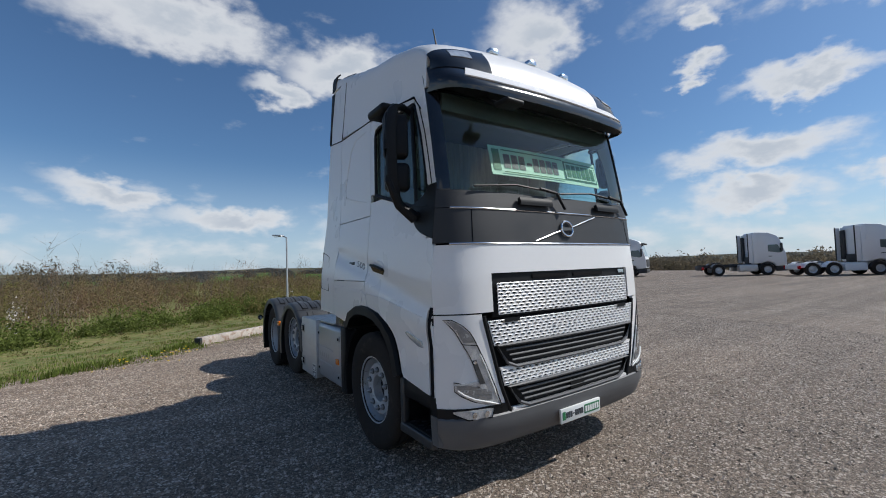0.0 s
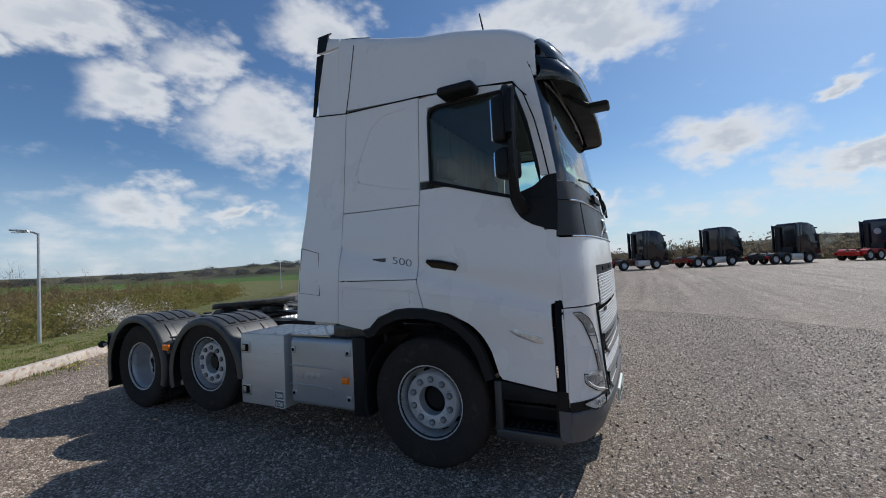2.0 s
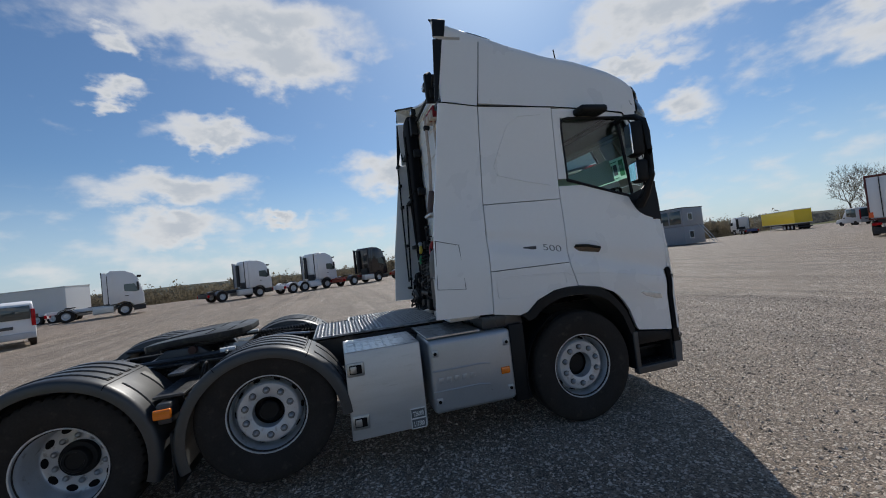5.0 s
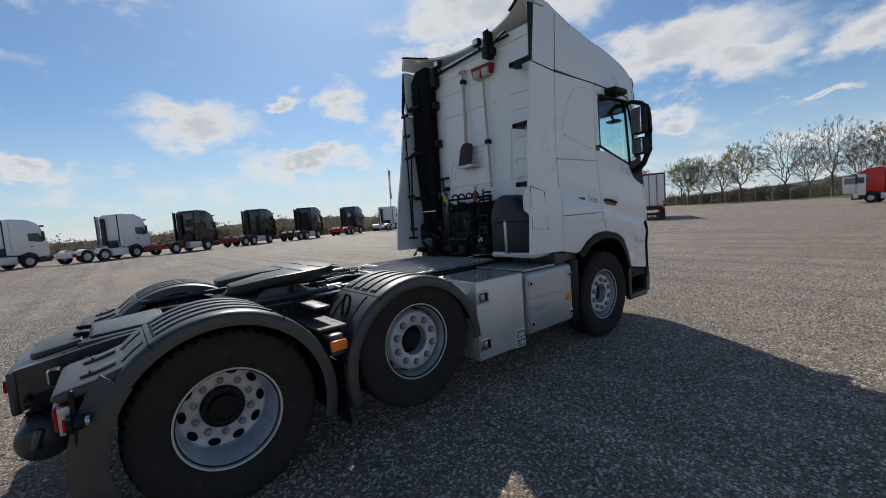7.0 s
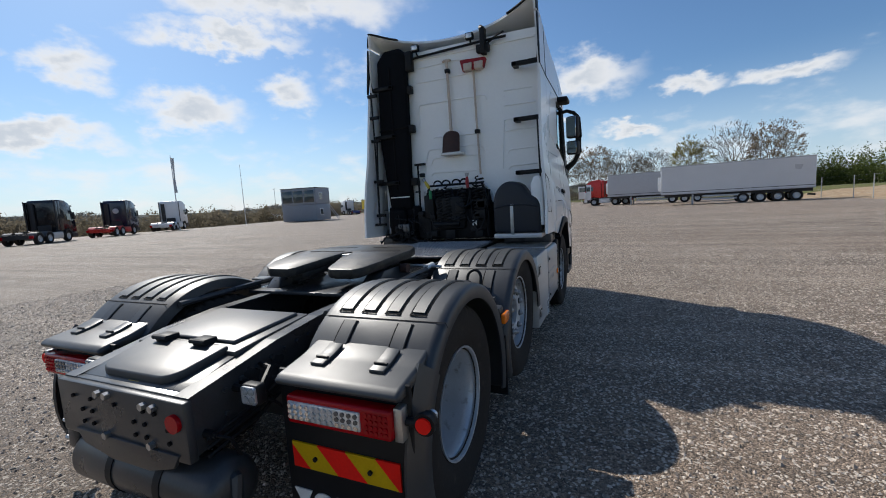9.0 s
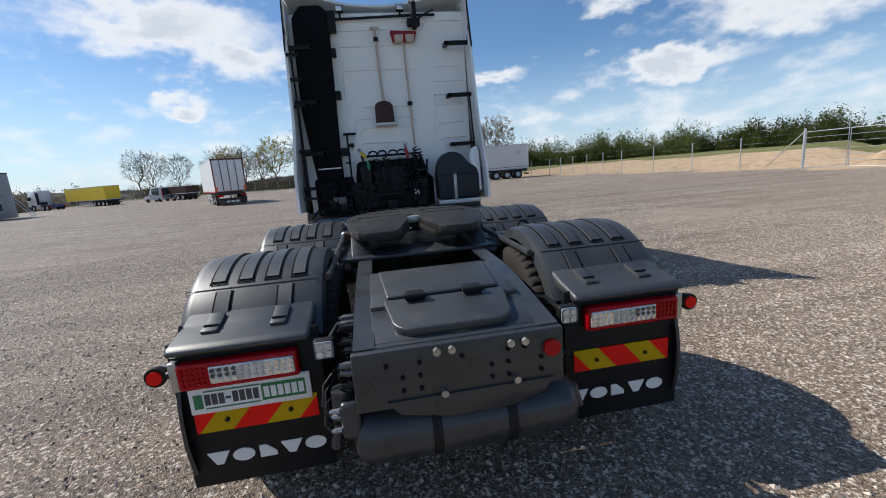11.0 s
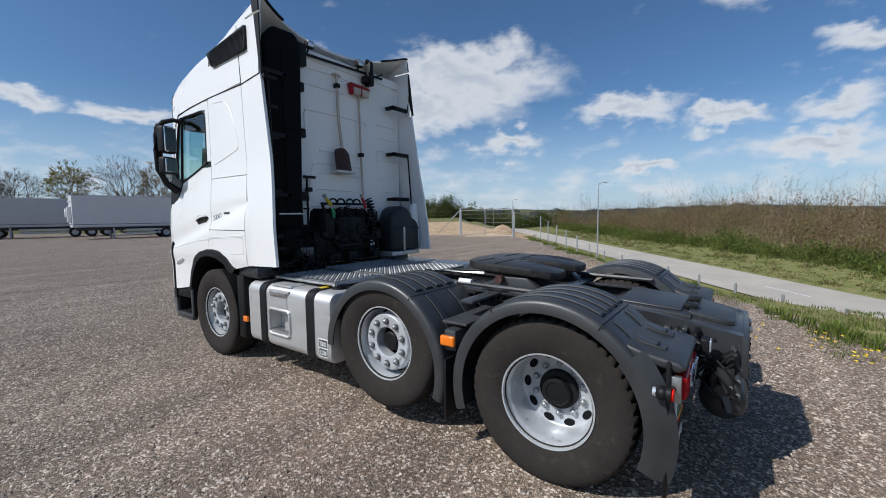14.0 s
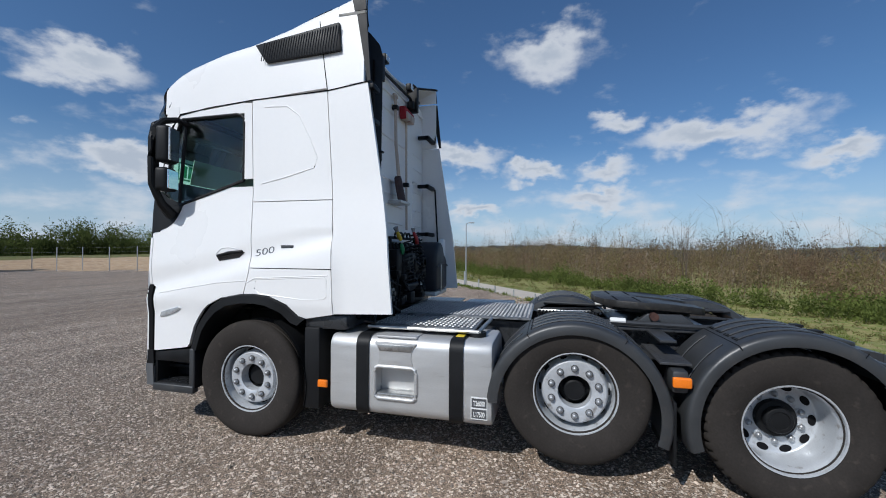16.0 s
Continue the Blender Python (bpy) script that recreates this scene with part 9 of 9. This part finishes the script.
def clumps(name, spots, material, label, category, per, leaf, seed):
    """Shrubs as clouds of small leaf blades round uneven centres (x, y, z, radius, height)."""
    r = np.random.default_rng(seed)
    V, F, k = [], [], 0
    for x, y, z, rad, hgt in spots:
        n = max(8, int(per * rad))
        a, q = r.uniform(0, 2 * math.pi, n), np.sqrt(r.uniform(0, 1, n))
        hh = r.uniform(0, 1, n) ** 0.8
        wob = 0.75 + 0.35 * np.sin(a * 3 + x) * np.cos(hh * 5 + y)
        cx, cy = x + rad * q * wob * np.cos(a) * (1 - 0.35 * hh), y + rad * q * wob * np.sin(a) * (1 - 0.35 * hh)
        cz = z + hgt * hh * (1 - 0.45 * q * q) * (0.85 + 0.3 * r.uniform(0, 1, n))
        c = np.stack([cx, cy, cz], 1)
        tri = c[:, None] + r.normal(0, leaf, (n, 3, 3)) * np.array([1, 1, 1.2])
        V.append(tri.reshape(-1, 3)); F.append(np.arange(k, k + 3 * n).reshape(-1, 3)); k += 3 * n
    stuff(name, np.concatenate(V).tolist(), np.concatenate(F).tolist(), material, label, category)


def sticks(name, spots, material, label, category, per, seed, thick=0.012, lean=0.3):
    """Bare shoots: thin three-sided spikes with side twigs."""
    r = np.random.default_rng(seed)
    V, F = [], []
    for x, y, z, rad, hgt in spots:
        for _ in range(per):
            bx, by = x + r.normal(0, rad * 0.4), y + r.normal(0, rad * 0.4)
            h = hgt * r.uniform(0.55, 1.12)
            tx, ty = bx + r.normal(0, lean * h * 0.5), by + r.normal(0, lean * h * 0.5)
            stem = [(bx, by, z - 0.1, tx, ty, z + h, thick)]
            for _ in range(5):
                f = r.uniform(0.35, 0.9)
                sx_, sy_, sz_ = bx + (tx - bx) * f, by + (ty - by) * f, z + h * f
                l = h * r.uniform(0.15, 0.32)
                stem.append((sx_, sy_, sz_, sx_ + r.normal(0, l * .7), sy_ + r.normal(0, l * .7), sz_ + l * r.uniform(.4, 1), thick * 0.6))
            for x0, y0, z0, x1, y1, z1, w in stem:
                k = len(V)
                V += [(x0 - w, y0 - w * .6, z0), (x0 + w, y0 - w * .6, z0), (x0, y0 + w, z0), (x1, y1, z1)]
                F += [(k, k + 1, k + 3), (k + 1, k + 2, k + 3), (k + 2, k, k + 3)]
    stuff(name, V, F, material, label, category)


HEDGE = leafy("hedge_leaf", (0.15, 0.185, 0.046), 0.3, 0.25, 0.3, 0.5)
SCRUB = leafy("brown_scrub", (0.255, 0.19, 0.105), 0.35, 0.10, 0.3, 0.5)
RUDDY = leafy("ruddy_scrub", (0.25, 0.162, 0.10), 0.3, 0.10, 0.3, 0.5)
OLIVE = leafy("olive_scrub", (0.225, 0.195, 0.075), 0.35, 0.10, 0.3, 0.5)
PALESTICK = shader("pale_stem", (0.30, 0.235, 0.175), 0.85, var=0.2, island=0.25)
TUSSOCK = leafy("straw_tussock", (0.215, 0.185, 0.075), 0.35, 0.2, 0.3, 0.5)
BLOSSOM = shader("blackthorn_blossom", (0.55, 0.50, 0.46), 0.8, var=0.15, island=0.3)
DARKGREEN = leafy("evergreen_leaf", (0.10, 0.125, 0.036), 0.4, 0.10, 0.3, 0.5)
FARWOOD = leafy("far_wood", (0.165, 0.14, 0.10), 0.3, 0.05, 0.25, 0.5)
# FARWOOD made greyer: distance haze is mixed into the leaf colour
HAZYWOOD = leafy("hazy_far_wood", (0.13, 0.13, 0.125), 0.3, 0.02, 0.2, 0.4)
r3 = np.random.default_rng(21)


def place_uv(u, v, rad, hgt):
    x, y = xy(u, v)
    return (x, y, terrain(x, y) - 0.1, rad, hgt)


def rise(v):
    """The growth stands taller towards the road's far end."""
    return 0.86 + 0.24 * step(-30, -4, v) + 0.28 * step(0, 30, v)


hedge = []
for _ in range(820):
    v = r3.uniform(-70, 95)
    lie = 1.6 * noise.noise(Vector((v * 0.09, 4, 0)))
    swell = 0.65 + 0.75 * max(0.0, noise.noise(Vector((v * 0.16, 9, 0))) + 0.35)
    hedge.append(place_uv(28.5 + lie + r3.normal(0, 1.1), v, r3.uniform(0.6, 1.4), r3.uniform(0.7, 1.6) * swell * 1.25))
clumps("hedge_row", hedge, HEDGE, "low uneven green hedge beyond the road", "hedge", 150, 0.06, 31)
tussock = []
for _ in range(1500):
    u, v = r3.uniform(20.2, 29), r3.uniform(-50, 75)
    tussock.append(place_uv(u, v, r3.uniform(0.3, 0.9), r3.uniform(0.16, 0.42)))
clumps("bank_tussocks", tussock[::2], TUSSOCK, "straw-coloured grass tussocks on the road's bank", "grass", 110, 0.035, 51)
clumps("bank_grass", tussock[1::2], HEDGE, "green grass clumps on the road's bank", "grass", 90, 0.03, 52)
brown = []
for _ in range(1500):
    u, v = 30.5 + 48 * r3.uniform() ** 1.25, r3.uniform(-85, 125)
    swell = 0.85 + 0.55 * noise.noise(Vector((u * 0.10, v * 0.07, 2)))
    brown.append(place_uv(u, v, r3.uniform(0.9, 2.4), r3.uniform(1.6, 4.4) * swell * rise(v)))
clumps("scrub_brown", brown[0::3], SCRUB, "brown leafless scrub on the slope", "scrub", 170, 0.06, 32)
clumps("scrub_ruddy", brown[1::3], RUDDY, "reddish-brown budding scrub on the slope", "scrub", 170, 0.055, 40)
clumps("scrub_olive", brown[2::3], OLIVE, "olive-green budding scrub on the slope", "scrub", 150, 0.06, 33)
near = [b for b in brown if uv(b[0], b[1])[0] < 62]
sticks("scrub_stems", near[::2], PALESTICK, "pale bare stems standing in the scrub", "scrub", 3, 34, 0.016, 0.3)
sticks("scrub_shoots", [(x, y, z, r, h * 1.25) for x, y, z, r, h in brown], SCRUB, "thin brown shoots over the scrub", "scrub", 7, 35, 0.013, 0.4)
tall = []
for _ in range(150):
    u, v = r3.uniform(31, 70), r3.uniform(-80, 110)
    tall.append(place_uv(u, v, 0.9, r3.uniform(4.2, 6.4) * rise(v)))
sticks("saplings", tall, TWIG, "slender bare saplings rising over the scrub", "saplings", 5, 45, 0.022, 0.22)
clumps("sapling_buds", [(x, y, z + h * 0.45, r, h * 0.6) for x, y, z, r, h in tall[::2]], RUDDY, "ruddy buds on the saplings", "saplings", 60, 0.045, 46)
crest = []
for _ in range(150):
    v = r3.uniform(-60, 150)
    crest.append(place_uv(r3.uniform(78, 120), v, r3.uniform(2.2, 4.2), r3.uniform(3.6, 6.4) * (0.75 + 0.35 * rise(v))))
clumps("crest_wood", crest, FARWOOD, "brown wood along the crest behind the scrub", "woodland", 190, 0.11, 47)
clumps("blackthorn", [place_uv(r3.uniform(20, 26), r3.uniform(-38, -26), r3.uniform(0.9, 1.6), r3.uniform(1.4, 2.3)) for _ in range(26)] + [place_uv(r3.uniform(34, 46), r3.uniform(-12, 8), 1.0, 2.4) for _ in range(6)], BLOSSOM, "blackthorn bushes in white blossom", "bush", 160, 0.045, 36)
clumps("bank_bushes", [place_uv(r3.uniform(22, 31), r3.uniform(-62, -22), r3.uniform(1.2, 2.2), r3.uniform(1.6, 2.8)) for _ in range(120)], OLIVE, "olive bushes on the bank below the yard", "bush", 130, 0.07, 37)
# belts of bushes and trees round the yard
belt = []
for (x0, y0), (x1, y1), n, h in (((-34, 97), (0, 84), 120, 2.9), ((0, 84), (22, 62), 90, 2.9), ((-62, 108), (-34, 97), 80, 3.2)):
    for _ in range(n):
        f = r3.uniform()
        x, y = x0 + (x1 - x0) * f + r3.normal(0, 1), y0 + (y1 - y0) * f + 3 + r3.normal(0, 1)
        belt.append((x, y, terrain(x, y) - 0.1, r3.uniform(1, 1.8), h * r3.uniform(0.6, 1.2)))
clumps("fence_thicket", belt, FARWOOD, "low dark thicket behind the fence", "thicket", 120, 0.08, 38)
ever = []
for (x0, y0), (x1, y1), n, h in (((20, 80), (52, 70), 110, 6.0), ((50, 72), (84, 46), 150, 5.0), ((84, 46), (120, 40), 80, 5.0)):
    for _ in range(n):
        f = r3.uniform()
        x, y = x0 + (x1 - x0) * f + r3.normal(0, 2), y0 + (y1 - y0) * f + r3.normal(0, 2)
        ever.append((x, y, terrain(x, y) - 0.2, r3.uniform(1.5, 3.2), h * (0.45 + 0.65 * r3.uniform() ** 1.6)))
for x, y, h in ((60, 66, 6.2), (68, 58, 5.2), (73, 50, 6.0), (47, 74, 6.6)):
    ever += [(x + r3.normal(0, 1.2), y + r3.normal(0, 1.2), terrain(x, y) + 0.2, r3.uniform(2.2, 3.4), h * r3.uniform(0.8, 1.05)) for _ in range(5)]
clumps("evergreen_belt", ever, DARKGREEN, "belt of dark green bushes across the field", "bushes", 210, 0.10, 39)
wood = []
for _ in range(520):
    f = r3.uniform()
    x, y = -64 - 22 * r3.uniform(), -62 + 160 * f
    wood.append((x, y, terrain(x, y) - 0.3, r3.uniform(1.6, 3.2), (2.6 + 1.5 * f) * r3.uniform(0.7, 1.25)))
clumps("row_woodland", wood, FARWOOD, "dark leafless woodland behind the truck row", "woodland", 110, 0.13, 42)
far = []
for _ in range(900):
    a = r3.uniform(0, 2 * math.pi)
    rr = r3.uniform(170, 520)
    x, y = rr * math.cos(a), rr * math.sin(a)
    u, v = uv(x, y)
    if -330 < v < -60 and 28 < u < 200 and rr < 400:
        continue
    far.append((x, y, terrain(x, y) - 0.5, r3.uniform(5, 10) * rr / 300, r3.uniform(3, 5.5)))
clumps("far_woods", far, HAZYWOOD, "far woods on the skyline, haze mixed into their grey-brown", "woodland", 60, 0.32, 44)
